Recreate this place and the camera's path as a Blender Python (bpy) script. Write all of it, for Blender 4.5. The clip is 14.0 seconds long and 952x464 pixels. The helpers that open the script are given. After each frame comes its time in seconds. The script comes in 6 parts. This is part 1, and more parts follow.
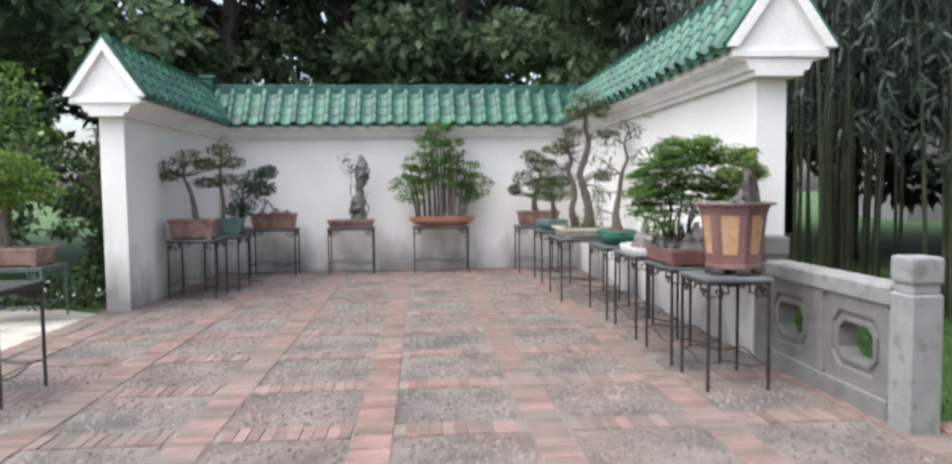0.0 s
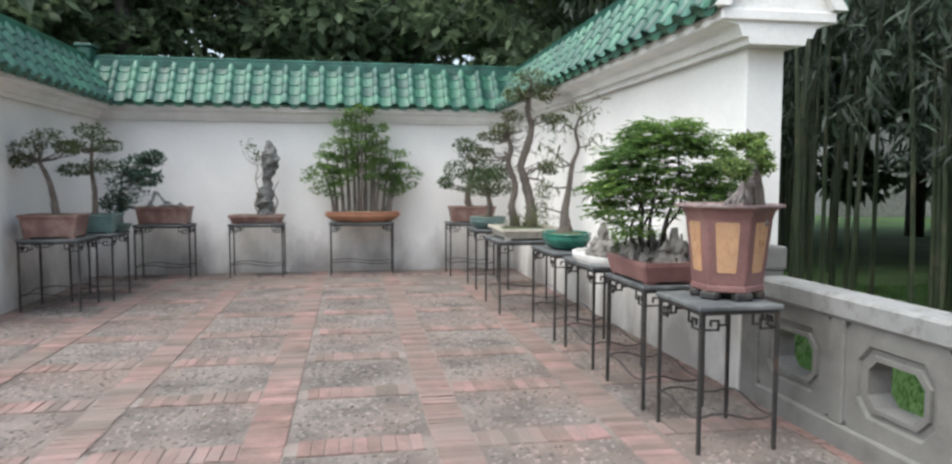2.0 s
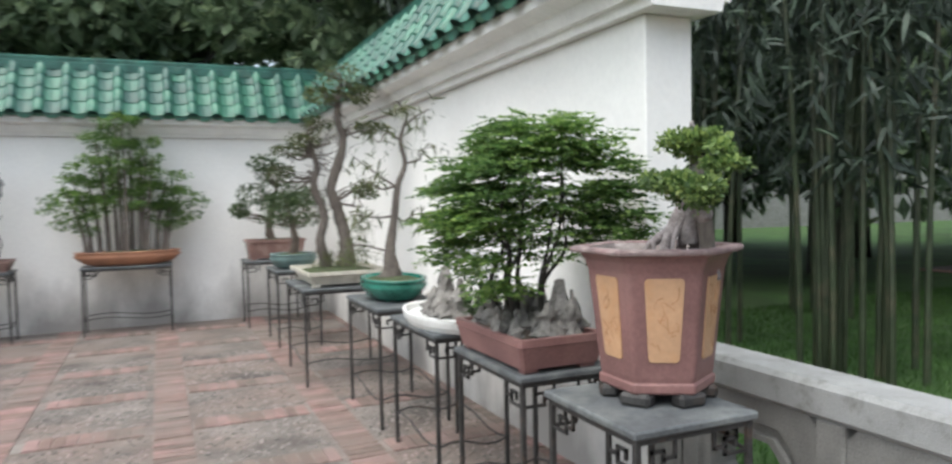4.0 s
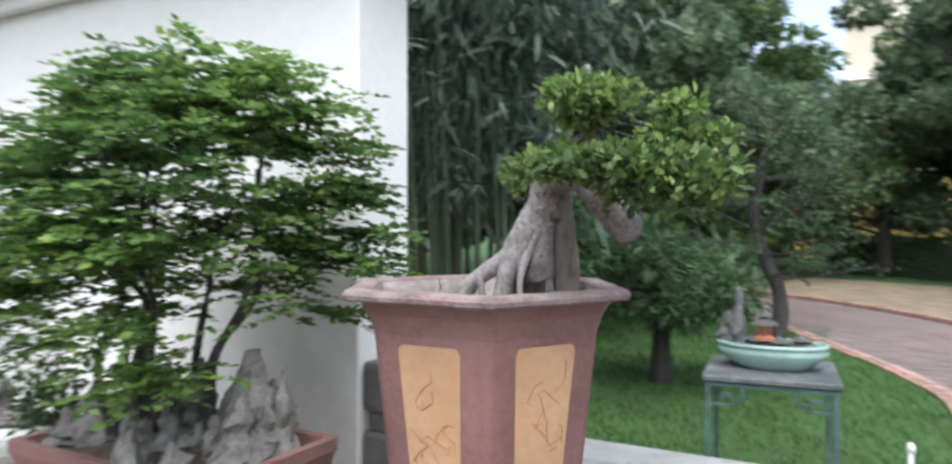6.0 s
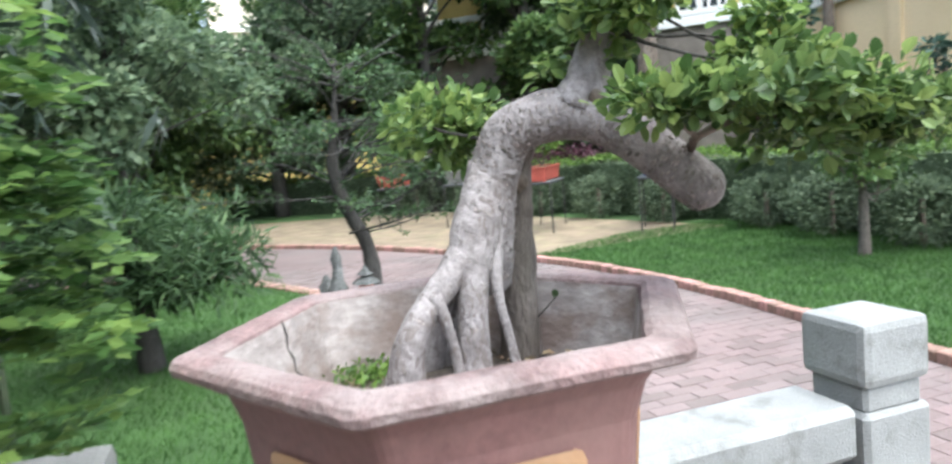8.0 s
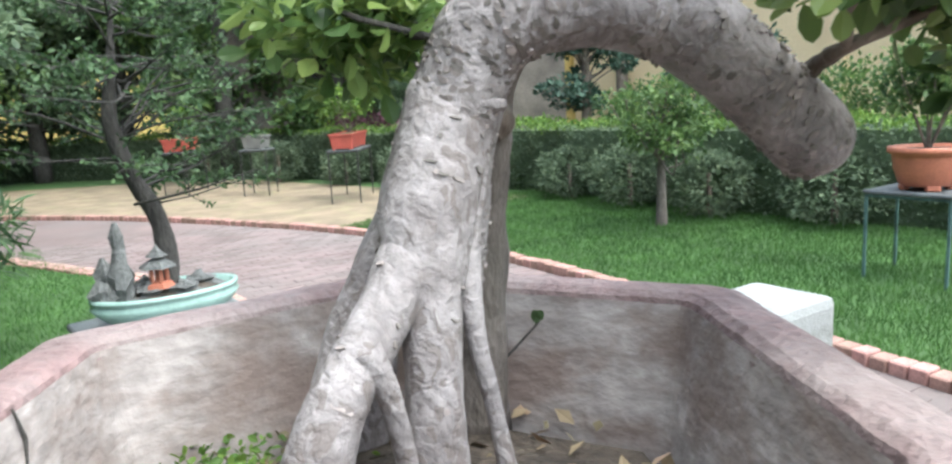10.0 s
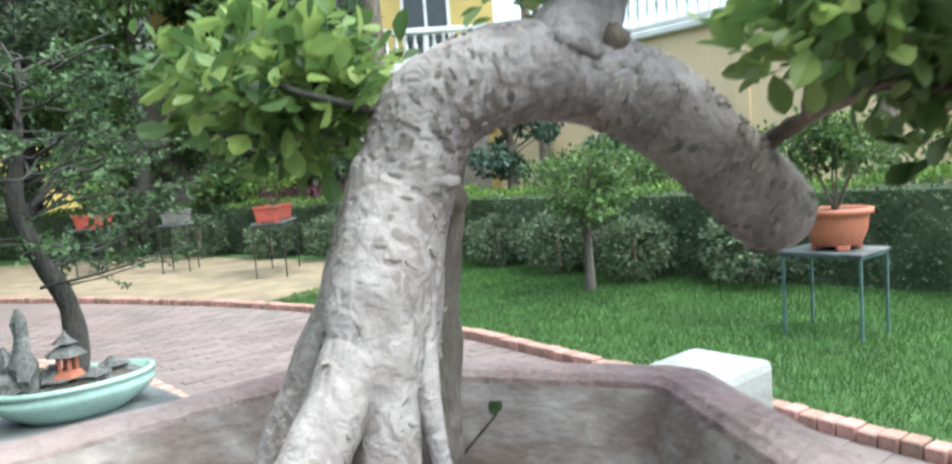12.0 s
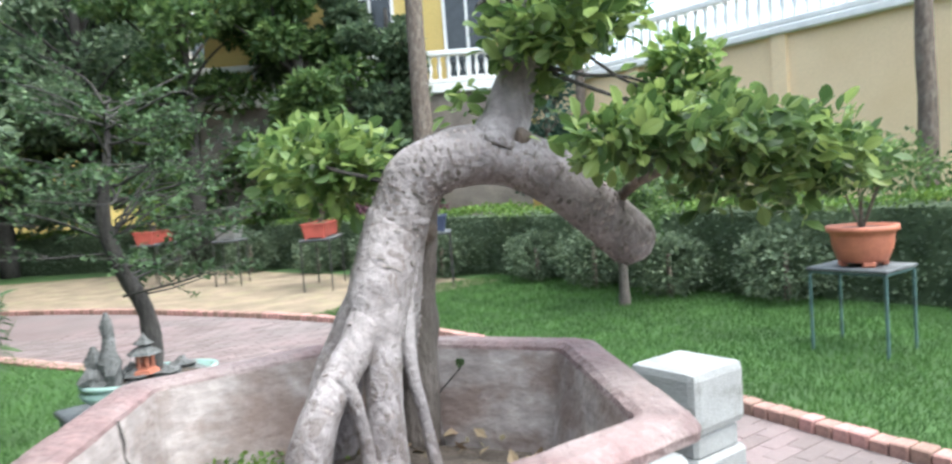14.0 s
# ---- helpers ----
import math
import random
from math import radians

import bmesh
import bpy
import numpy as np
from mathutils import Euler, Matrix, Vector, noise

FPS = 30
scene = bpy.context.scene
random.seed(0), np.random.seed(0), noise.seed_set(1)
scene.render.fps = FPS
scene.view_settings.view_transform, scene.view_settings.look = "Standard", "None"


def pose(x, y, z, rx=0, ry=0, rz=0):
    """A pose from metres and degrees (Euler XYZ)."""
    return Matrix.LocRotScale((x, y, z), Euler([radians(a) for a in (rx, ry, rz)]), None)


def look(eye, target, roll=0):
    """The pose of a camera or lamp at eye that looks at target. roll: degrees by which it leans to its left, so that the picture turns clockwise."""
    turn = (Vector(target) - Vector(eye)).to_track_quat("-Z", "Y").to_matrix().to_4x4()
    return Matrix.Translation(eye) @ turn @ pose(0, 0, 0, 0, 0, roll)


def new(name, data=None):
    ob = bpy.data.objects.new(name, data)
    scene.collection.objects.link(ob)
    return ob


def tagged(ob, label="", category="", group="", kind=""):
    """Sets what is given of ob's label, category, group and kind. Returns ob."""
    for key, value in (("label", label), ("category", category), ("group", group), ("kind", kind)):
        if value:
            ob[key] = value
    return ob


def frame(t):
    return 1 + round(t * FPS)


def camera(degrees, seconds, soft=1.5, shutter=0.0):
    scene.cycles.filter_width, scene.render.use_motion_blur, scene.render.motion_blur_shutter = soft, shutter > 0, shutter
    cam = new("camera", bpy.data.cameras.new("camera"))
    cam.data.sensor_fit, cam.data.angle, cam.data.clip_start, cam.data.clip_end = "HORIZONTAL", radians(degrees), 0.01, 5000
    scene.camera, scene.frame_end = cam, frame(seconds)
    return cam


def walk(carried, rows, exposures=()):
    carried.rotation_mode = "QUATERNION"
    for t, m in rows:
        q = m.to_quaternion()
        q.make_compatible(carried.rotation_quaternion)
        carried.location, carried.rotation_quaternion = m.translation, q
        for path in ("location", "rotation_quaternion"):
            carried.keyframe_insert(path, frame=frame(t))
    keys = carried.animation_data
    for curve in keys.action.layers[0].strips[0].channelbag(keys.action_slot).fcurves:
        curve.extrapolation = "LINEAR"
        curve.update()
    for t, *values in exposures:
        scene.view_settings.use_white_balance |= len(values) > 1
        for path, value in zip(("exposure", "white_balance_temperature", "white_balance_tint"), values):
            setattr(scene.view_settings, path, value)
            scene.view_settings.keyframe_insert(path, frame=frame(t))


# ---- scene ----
cam = camera(66.7, 14.0, soft=2.4, shutter=0.5)
PATH = [
    (0, (1.95, 2.573, 1.464), (2.103, 4.564, 1.342), -0.6),
    (0.5, (2.061, 2.886, 1.485), (2.156, 4.884, 1.458), 0.5),
    (1, (2.089, 3.174, 1.506), (2.167, 5.172, 1.447), 2.6),
    (1.5, (2.067, 3.593, 1.49), (2.287, 5.577, 1.377), 0.5),
    (2, (2.142, 3.97, 1.479), (2.483, 5.935, 1.332), 0.1),
    (2.2, (2.199, 4.134, 1.476), (2.519, 6.105, 1.366), 1.6),
    (4.5, (2.775, 6.146, 1.524), (3.787, 7.869, 1.431), -2.2),
    (5, (2.862, 6.504, 1.494), (4.087, 8.084, 1.443), -1.6),
    (5.5, (2.949, 6.796, 1.475), (4.397, 8.175, 1.499), 1.6),
    (6, (2.996, 7.141, 1.454), (4.751, 8.101, 1.438), -0.0),
    (6.5, (3.097, 7.388, 1.464), (4.979, 8.060, 1.376), -1.1),
    (7, (3.190, 7.606, 1.479), (5.148, 7.954, 1.272), -1.6),
    (7.5, (3.338, 7.904, 1.489), (5.313, 7.639, 1.319), -2.4),
    (8, (3.493, 8.043, 1.523), (5.386, 7.438, 1.297), -5.5),
    (8.5, (3.679, 8.044, 1.513), (5.521, 7.280, 1.360), -4.9),
    (9, (3.799, 8.009, 1.505), (5.543, 7.065, 1.246), -4.3),
    (11.5, (4.003, 7.998, 1.480), (5.569, 6.789, 1.189), -4.0),
    (12, (3.981, 7.992, 1.497), (5.518, 6.724, 1.321), -4.1),
    (12.5, (3.924, 8.018, 1.520), (5.463, 6.749, 1.379), -3.1),
    (13, (3.874, 8.036, 1.528), (5.409, 6.761, 1.398), -3.6),
    (13.5, (3.777, 8.087, 1.531), (5.324, 6.824, 1.415), -3.0),
    (14, (3.692, 8.121, 1.522), (5.304, 6.945, 1.398), -4.3),
]
EXPOSURES = [(0.0, 1.33, 6350, 9), (2.0, 1.25, 6350, 6), (4.5, 1.22, 6300, 5), (6.0, 1.42, 6050, 6), (6.5, 1.78, 6050, 6), (7.0, 1.95, 6050, 7), (7.5, 1.98, 6000, 5), (8.0, 2.04, 6000, 3), (9.0, 2.08, 6050, 3), (11.5, 2.08, 6050, -4), (12.5, 2.12, 6000, -3), (14.0, 2.13, 6050, 3)]
walk(cam, [(t, look(eye, target, roll)) for t, eye, target, roll in PATH], exposures=EXPOSURES)

# ---- world, sun, exposure ----
world = bpy.data.worlds.new("overcast_sky")
scene.world = world
world.use_nodes = True
wn, wl = world.node_tree.nodes, world.node_tree.links
wn.clear()
sky = wn.new("ShaderNodeTexSky")
sky.sky_type = "NISHITA"
sky.sun_disc = False
sky.sun_elevation = radians(64.5)
sky.sun_rotation = radians(246)
sky.dust_density = 4.0
grey = wn.new("ShaderNodeHueSaturation")
grey.inputs["Saturation"].default_value = 0.62
wbg = wn.new("ShaderNodeBackground")
wbg.inputs["Strength"].default_value = 0.15
wout = wn.new("ShaderNodeOutputWorld")
wl.new(sky.outputs[0], grey.inputs["Color"])
wl.new(grey.outputs[0], wbg.inputs["Color"])
wl.new(wbg.outputs[0], wout.inputs["Surface"])
sun_data = bpy.data.lights.new("sun", "SUN")
sun_data.energy, sun_data.angle, sun_data.color = 1.0, radians(90), (1.0, 0.985, 0.96)
sun = new("sun", sun_data)
sun.matrix_world = look((-4.9, -2.2, 11.3), (0, 0, 0))


# ---- materials ----
def mat(name, base, rough=0.6, metal=0.0, var=0.25, scale=6.0, fine=60.0, bump=0.2, tint=None, island=0.0, objvar=0.0, coords="Object", translucent=0.0, spec=0.5, stretch=(1, 1, 1), blotch=None, blotch_scale=2.0, blotch_lo=0.5, blotch_hi=0.7):
    """A surface with two scales of variation, bump and optional blotches, island and object variation."""
    m = bpy.data.materials.new(name)
    m.use_nodes = True
    n, l = m.node_tree.nodes, m.node_tree.links
    bsdf = n["Principled BSDF"]
    out = n["Material Output"]
    tc = n.new("ShaderNodeTexCoord")
    mp = n.new("ShaderNodeMapping")
    mp.inputs["Scale"].default_value = stretch
    l.new(n.new("ShaderNodeNewGeometry").outputs["Position"] if coords == "World" else tc.outputs[coords], mp.inputs[0])
    n1 = n.new("ShaderNodeTexNoise")
    n1.inputs["Scale"].default_value, n1.inputs["Detail"].default_value = scale, 5
    n2 = n.new("ShaderNodeTexNoise")
    n2.inputs["Scale"].default_value, n2.inputs["Detail"].default_value = fine, 4
    l.new(mp.outputs[0], n1.inputs["Vector"])
    l.new(mp.outputs[0], n2.inputs["Vector"])
    dark = [c * (1 - var) for c in base]
    light = tint or [min(1, c * (1 + var)) for c in base]
    ramp = n.new("ShaderNodeValToRGB")
    ramp.color_ramp.elements[0].position, ramp.color_ramp.elements[1].position = 0.3, 0.7
    ramp.color_ramp.elements[0].color, ramp.color_ramp.elements[1].color = (*dark, 1), (*light, 1)
    l.new(n1.outputs["Fac"], ramp.inputs[0])
    col = ramp.outputs[0]
    mul = n.new("ShaderNodeMix")
    mul.data_type, mul.blend_type = "RGBA", "MULTIPLY"
    mul.inputs["Factor"].default_value = 1.0
    fr = n.new("ShaderNodeMapRange")
    fr.inputs["From Min"].default_value, fr.inputs["From Max"].default_value = 0.3, 0.7
    fr.inputs["To Min"].default_value, fr.inputs["To Max"].default_value = 1 - var * 0.8, 1.0 + var * 0.3
    l.new(n2.outputs["Fac"], fr.inputs[0])
    l.new(col, mul.inputs["A"])
    l.new(fr.outputs[0], mul.inputs["B"])
    col = mul.outputs["Result"]
    if blotch:
        n3 = n.new("ShaderNodeTexNoise")
        n3.inputs["Scale"].default_value, n3.inputs["Detail"].default_value = blotch_scale, 7
        n3.inputs["Roughness"].default_value = 0.65
        l.new(mp.outputs[0], n3.inputs["Vector"])
        br = n.new("ShaderNodeMapRange")
        br.inputs["From Min"].default_value, br.inputs["From Max"].default_value = blotch_lo, blotch_hi
        l.new(n3.outputs["Fac"], br.inputs[0])
        mx = n.new("ShaderNodeMix")
        mx.data_type = "RGBA"
        mx.inputs["B"].default_value = (*blotch, 1)
        l.new(br.outputs[0], mx.inputs["Factor"])
        l.new(col, mx.inputs["A"])
        col = mx.outputs["Result"]
    for amount, kind in ((island, "island"), (objvar, "object")):
        if amount:
            src = n.new("ShaderNodeNewGeometry").outputs["Random Per Island"] if kind == "island" else n.new("ShaderNodeObjectInfo").outputs["Random"]
            rr = n.new("ShaderNodeMapRange")
            rr.inputs["To Min"].default_value, rr.inputs["To Max"].default_value = 1 - amount, 1 + amount
            l.new(src, rr.inputs[0])
            hs = n.new("ShaderNodeHueSaturation")
            hr = n.new("ShaderNodeMapRange")
            hr.inputs["To Min"].default_value, hr.inputs["To Max"].default_value = 0.5 + amount * 0.05, 0.5 - amount * 0.05
            l.new(src, hr.inputs[0])
            l.new(hr.outputs[0], hs.inputs["Hue"])
            l.new(rr.outputs[0], hs.inputs["Value"])
            l.new(col, hs.inputs["Color"])
            col = hs.outputs[0]
    l.new(col, bsdf.inputs["Base Color"])
    bsdf.inputs["Roughness"].default_value = rough
    bsdf.inputs["Metallic"].default_value = metal
    bsdf.inputs["Specular IOR Level"].default_value = spec
    if bump:
        bp = n.new("ShaderNodeBump")
        bp.inputs["Strength"].default_value = bump
        bp.inputs["Distance"].default_value = 0.01
        l.new(n2.outputs["Fac"], bp.inputs["Height"])
        l.new(bp.outputs[0], bsdf.inputs["Normal"])
    if translucent:
        tr = n.new("ShaderNodeBsdfTranslucent")
        l.new(col, tr.inputs["Color"])
        ms = n.new("ShaderNodeMixShader")
        ms.inputs[0].default_value = translucent
        l.new(bsdf.outputs[0], ms.inputs[1])
        l.new(tr.outputs[0], ms.inputs[2])
        l.new(ms.outputs[0], out.inputs["Surface"])
    return m


def wall_mat():
    """White lime paint with grey damp stains that climb from the ground and thin streaks."""
    m = mat("lime_plaster", (0.80, 0.785, 0.76), 0.85, var=0.05, scale=1.2, fine=30, bump=0.12)
    n, l = m.node_tree.nodes, m.node_tree.links
    bsdf = n["Principled BSDF"]
    col = bsdf.inputs["Base Color"].links[0].from_socket
    tc = n.new("ShaderNodeTexCoord")
    sep = n.new("ShaderNodeSeparateXYZ")
    l.new(tc.outputs["Object"], sep.inputs[0])
    nz = n.new("ShaderNodeTexNoise")
    nz.inputs["Scale"].default_value, nz.inputs["Detail"].default_value, nz.inputs["Roughness"].default_value = 1.1, 7, 0.6
    mp = n.new("ShaderNodeMapping")
    mp.inputs["Scale"].default_value = (1.2, 1.2, 0.55)
    l.new(tc.outputs["Object"], mp.inputs[0])
    l.new(mp.outputs[0], nz.inputs["Vector"])
    h = n.new("ShaderNodeMapRange")
    h.inputs["From Min"].default_value, h.inputs["From Max"].default_value = 0.0, 1.5
    h.inputs["To Min"].default_value, h.inputs["To Max"].default_value = 0.33, -0.32
    l.new(sep.outputs["Z"], h.inputs[0])
    add = n.new("ShaderNodeMath")
    add.operation = "ADD"
    l.new(nz.outputs["Fac"], add.inputs[0])
    l.new(h.outputs[0], add.inputs[1])
    mr = n.new("ShaderNodeMapRange")
    mr.inputs["From Min"].default_value, mr.inputs["From Max"].default_value = 0.50, 0.86
    mr.inputs["To Max"].default_value = 0.85
    l.new(add.outputs[0], mr.inputs[0])
    mx = n.new("ShaderNodeMix")
    mx.data_type = "RGBA"
    mx.inputs["B"].default_value = (0.20, 0.185, 0.175, 1)
    l.new(mr.outputs[0], mx.inputs["Factor"])
    l.new(col, mx.inputs["A"])
    l.new(mx.outputs["Result"], bsdf.inputs["Base Color"])
    return m


def scaly_bark():
    """Pale pinkish-grey bark broken into small lifted scales, darker where they have come away."""
    m = mat("pale_flaking_bark", (0.245, 0.212, 0.209), 0.85, var=0.28, scale=34, fine=150, bump=0.0, tint=(0.335, 0.300, 0.300))
    n, l = m.node_tree.nodes, m.node_tree.links
    bsdf = n["Principled BSDF"]
    col = bsdf.inputs["Base Color"].links[0].from_socket
    tc = n.new("ShaderNodeTexCoord")
    warp = n.new("ShaderNodeTexNoise")
    warp.inputs["Scale"].default_value, warp.inputs["Detail"].default_value = 45, 4
    l.new(tc.outputs["Object"], warp.inputs["Vector"])
    off = n.new("ShaderNodeVectorMath")
    off.operation = "MULTIPLY_ADD"
    off.inputs[1].default_value = (0.022, 0.022, 0.022)
    l.new(warp.outputs["Color"], off.inputs[0])
    l.new(tc.outputs["Object"], off.inputs[2])
    mp = n.new("ShaderNodeMapping")
    mp.inputs["Scale"].default_value = (1, 1, 0.6)
    l.new(off.outputs[0], mp.inputs[0])
    cell = n.new("ShaderNodeTexVoronoi")
    cell.inputs["Scale"].default_value = 165
    l.new(mp.outputs[0], cell.inputs["Vector"])
    sep = n.new("ShaderNodeSeparateColor")
    l.new(cell.outputs["Color"], sep.inputs[0])
    patch = n.new("ShaderNodeTexNoise")
    patch.inputs["Scale"].default_value, patch.inputs["Detail"].default_value = 9, 3
    l.new(tc.outputs["Object"], patch.inputs["Vector"])
    add = n.new("ShaderNodeMath")
    add.operation = "MULTIPLY"
    l.new(sep.outputs[0], add.inputs[0])
    l.new(patch.outputs["Fac"], add.inputs[1])
    lost = n.new("ShaderNodeMapRange")
    lost.inputs["From Min"].default_value, lost.inputs["From Max"].default_value = 0.40, 0.50
    lost.inputs["To Max"].default_value = 0.65
    l.new(add.outputs[0], lost.inputs[0])
    mx = n.new("ShaderNodeMix")
    mx.data_type = "RGBA"
    mx.inputs["B"].default_value = (0.125, 0.100, 0.090, 1)
    l.new(lost.outputs[0], mx.inputs["Factor"])
    l.new(col, mx.inputs["A"])
    l.new(mx.outputs["Result"], bsdf.inputs["Base Color"])
    grain = n.new("ShaderNodeTexNoise")
    grain.inputs["Scale"].default_value, grain.inputs["Detail"].default_value = 130, 5
    l.new(off.outputs[0], grain.inputs["Vector"])
    height = n.new("ShaderNodeMath")
    height.operation = "MULTIPLY_ADD"
    height.inputs[1].default_value = 0.55
    l.new(sep.outputs[1], height.inputs[0])
    l.new(grain.outputs["Fac"], height.inputs[2])
    bp = n.new("ShaderNodeBump")
    bp.inputs["Strength"].default_value, bp.inputs["Distance"].default_value = 0.9, 0.0045
    l.new(height.outputs[0], bp.inputs["Height"])
    l.new(bp.outputs[0], bsdf.inputs["Normal"])
    return m


M = {}
M["wall"] = wall_mat()
M["trim"] = mat("white_trim", (0.80, 0.79, 0.77), 0.8, var=0.08, scale=3, fine=40, bump=0.1, blotch=(0.50, 0.49, 0.47), blotch_scale=2.5, blotch_lo=0.64, blotch_hi=0.82)
M["tile"] = mat("green_glaze", (0.036, 0.118, 0.090), 0.38, var=0.35, scale=5, fine=40, bump=0.12, island=0.2, objvar=0.35, spec=0.35, tint=(0.055, 0.175, 0.13), blotch=(0.10, 0.17, 0.13), blotch_scale=6, blotch_lo=0.55, blotch_hi=0.75)
M["tile_end"] = mat("dull_green_clay", (0.05, 0.14, 0.10), 0.45, var=0.4, scale=9, fine=60, bump=0.15, island=0.2, objvar=0.25)
M["brick"] = mat("red_paving_brick", (0.228, 0.142, 0.127), 0.85, var=0.3, scale=5, fine=70, bump=0.35, objvar=0.25, island=0.25, coords="World", blotch=(0.165, 0.135, 0.118), blotch_scale=0.9, blotch_lo=0.38, blotch_hi=0.62)
M["kerb"] = mat("kerb_brick", (0.31, 0.185, 0.15), 0.85, var=0.3, scale=8, fine=70, bump=0.35, objvar=0.3, island=0.3, blotch=(0.30, 0.24, 0.20), blotch_scale=4)
M["mortar"] = mat("lime_mortar", (0.20, 0.165, 0.148), 0.95, var=0.3, scale=4, fine=70, bump=0.3, blotch=(0.22, 0.20, 0.18), blotch_scale=1.3)
M["pebble_bed"] = mat("pebble_bed", (0.122, 0.106, 0.095), 0.9, var=0.45, scale=2.0, fine=45, bump=0.8, tint=(0.23, 0.20, 0.18), blotch=(0.18, 0.135, 0.115), blotch_scale=0.8, blotch_lo=0.45, blotch_hi=0.7, coords="World")
M["pebble"] = mat("river_pebbles", (0.15, 0.136, 0.126), 0.7, var=0.25, scale=1.0, fine=30, bump=0.1, island=0.45, tint=(0.23, 0.205, 0.185), blotch=(0.19, 0.14, 0.12), blotch_scale=0.8, blotch_lo=0.45, blotch_hi=0.7)
M["paver"] = mat("pink_pavers", (0.165, 0.122, 0.116), 0.88, var=0.2, scale=1.3, fine=50, bump=0.3, objvar=0.15, island=0.18, blotch=(0.155, 0.13, 0.123), blotch_scale=0.7, blotch_lo=0.4, blotch_hi=0.7)
M["stone"] = mat("grey_granite", (0.168, 0.165, 0.155), 0.85, var=0.25, scale=5, fine=120, bump=0.35, blotch=(0.17, 0.17, 0.16), blotch_scale=3, blotch_lo=0.48, blotch_hi=0.75)
M["stone_pale"] = mat("pale_granite", (0.262, 0.265, 0.262), 0.8, var=0.15, scale=7, fine=160, bump=0.4, blotch=(0.16, 0.158, 0.15), blotch_scale=9, blotch_lo=0.52, blotch_hi=0.68)
M["slab"] = mat("slate_slab", (0.085, 0.092, 0.097), 0.65, var=0.3, scale=6, fine=60, bump=0.2, blotch=(0.18, 0.19, 0.185), blotch_scale=4)
M["iron"] = mat("rusty_iron", (0.045, 0.043, 0.042), 0.6, metal=0.3, var=0.4, scale=12, fine=90, bump=0.2, blotch=(0.11, 0.07, 0.05), blotch_scale=9, blotch_lo=0.55, blotch_hi=0.75)
M["iron_green"] = mat("green_painted_iron", (0.09, 0.16, 0.155), 0.5, metal=0.1, var=0.3, scale=12, fine=90, bump=0.15, blotch=(0.06, 0.07, 0.065), blotch_scale=9)
M["clay_maroon"] = mat("maroon_clay", (0.205, 0.105, 0.098), 0.5, var=0.22, scale=4, fine=80, bump=0.1, blotch=(0.27, 0.16, 0.14), blotch_scale=3.5, blotch_lo=0.5, blotch_hi=0.8)
M["clay_rim"] = mat("worn_maroon_rim", (0.185, 0.120, 0.116), 0.78, var=0.35, scale=12, fine=110, bump=0.5, blotch=(0.285, 0.232, 0.222), blotch_scale=10, blotch_lo=0.40, blotch_hi=0.68)
M["clay_in"] = mat("lime_crusted_clay", (0.37, 0.315, 0.297), 0.92, var=0.3, scale=16, fine=65, bump=0.3, tint=(0.43, 0.38, 0.362), blotch=(0.205, 0.155, 0.135), blotch_scale=7, blotch_lo=0.46, blotch_hi=0.60, stretch=(1, 1, 1.7))
M["clay_brown"] = mat("brown_clay", (0.22, 0.125, 0.105), 0.6, var=0.25, scale=5, fine=60, bump=0.15, blotch=(0.30, 0.22, 0.19), blotch_scale=5)
M["clay_orange"] = mat("terracotta", (0.42, 0.145, 0.085), 0.6, var=0.2, scale=6, fine=60, bump=0.1)
M["clay_tan"] = mat("orange_brown_clay", (0.36, 0.17, 0.10), 0.55, var=0.25, scale=5, fine=60, bump=0.1)
M["panel_buff"] = mat("buff_glaze", (0.47, 0.285, 0.165), 0.5, var=0.12, scale=6, fine=60, bump=0.1, blotch=(0.46, 0.25, 0.12), blotch_scale=9)
M["panel_line"] = mat("carved_brown_line", (0.37, 0.19, 0.09), 0.6, var=0.2, bump=0.0)
M["glaze_green"] = mat("green_pot_glaze", (0.03, 0.155, 0.115), 0.2, var=0.3, scale=8, fine=50, bump=0.05)
M["glaze_celadon"] = mat("celadon_glaze", (0.33, 0.47, 0.42), 0.22, var=0.15, scale=6, fine=60, bump=0.04, blotch=(0.16, 0.27, 0.25), blotch_scale=5, blotch_lo=0.55, blotch_hi=0.8)
M["glaze_teal"] = mat("teal_grey_glaze", (0.13, 0.20, 0.19), 0.4, var=0.25, scale=6, fine=60, bump=0.08)
M["glaze_white"] = mat("white_marble_tray", (0.72, 0.72, 0.70), 0.45, var=0.1, scale=6, fine=60, bump=0.06, blotch=(0.45, 0.44, 0.40), blotch_scale=6, blotch_lo=0.58, blotch_hi=0.8)
M["glaze_cream"] = mat("cream_tray", (0.52, 0.49, 0.42), 0.5, var=0.2, scale=6, fine=60, bump=0.1, blotch=(0.28, 0.25, 0.2), blotch_scale=5)
M["glaze_blue"] = mat("dark_blue_glaze", (0.05, 0.06, 0.11), 0.3, var=0.25, scale=6, fine=60, bump=0.05)
M["soil"] = mat("damp_soil", (0.085, 0.065, 0.05), 0.95, var=0.45, scale=25, fine=120, bump=0.9, blotch=(0.16, 0.13, 0.10), blotch_scale=14)
M["moss"] = mat("moss", (0.06, 0.085, 0.03), 0.95, var=0.5, scale=25, fine=140, bump=0.9, blotch=(0.10, 0.085, 0.055), blotch_scale=12)
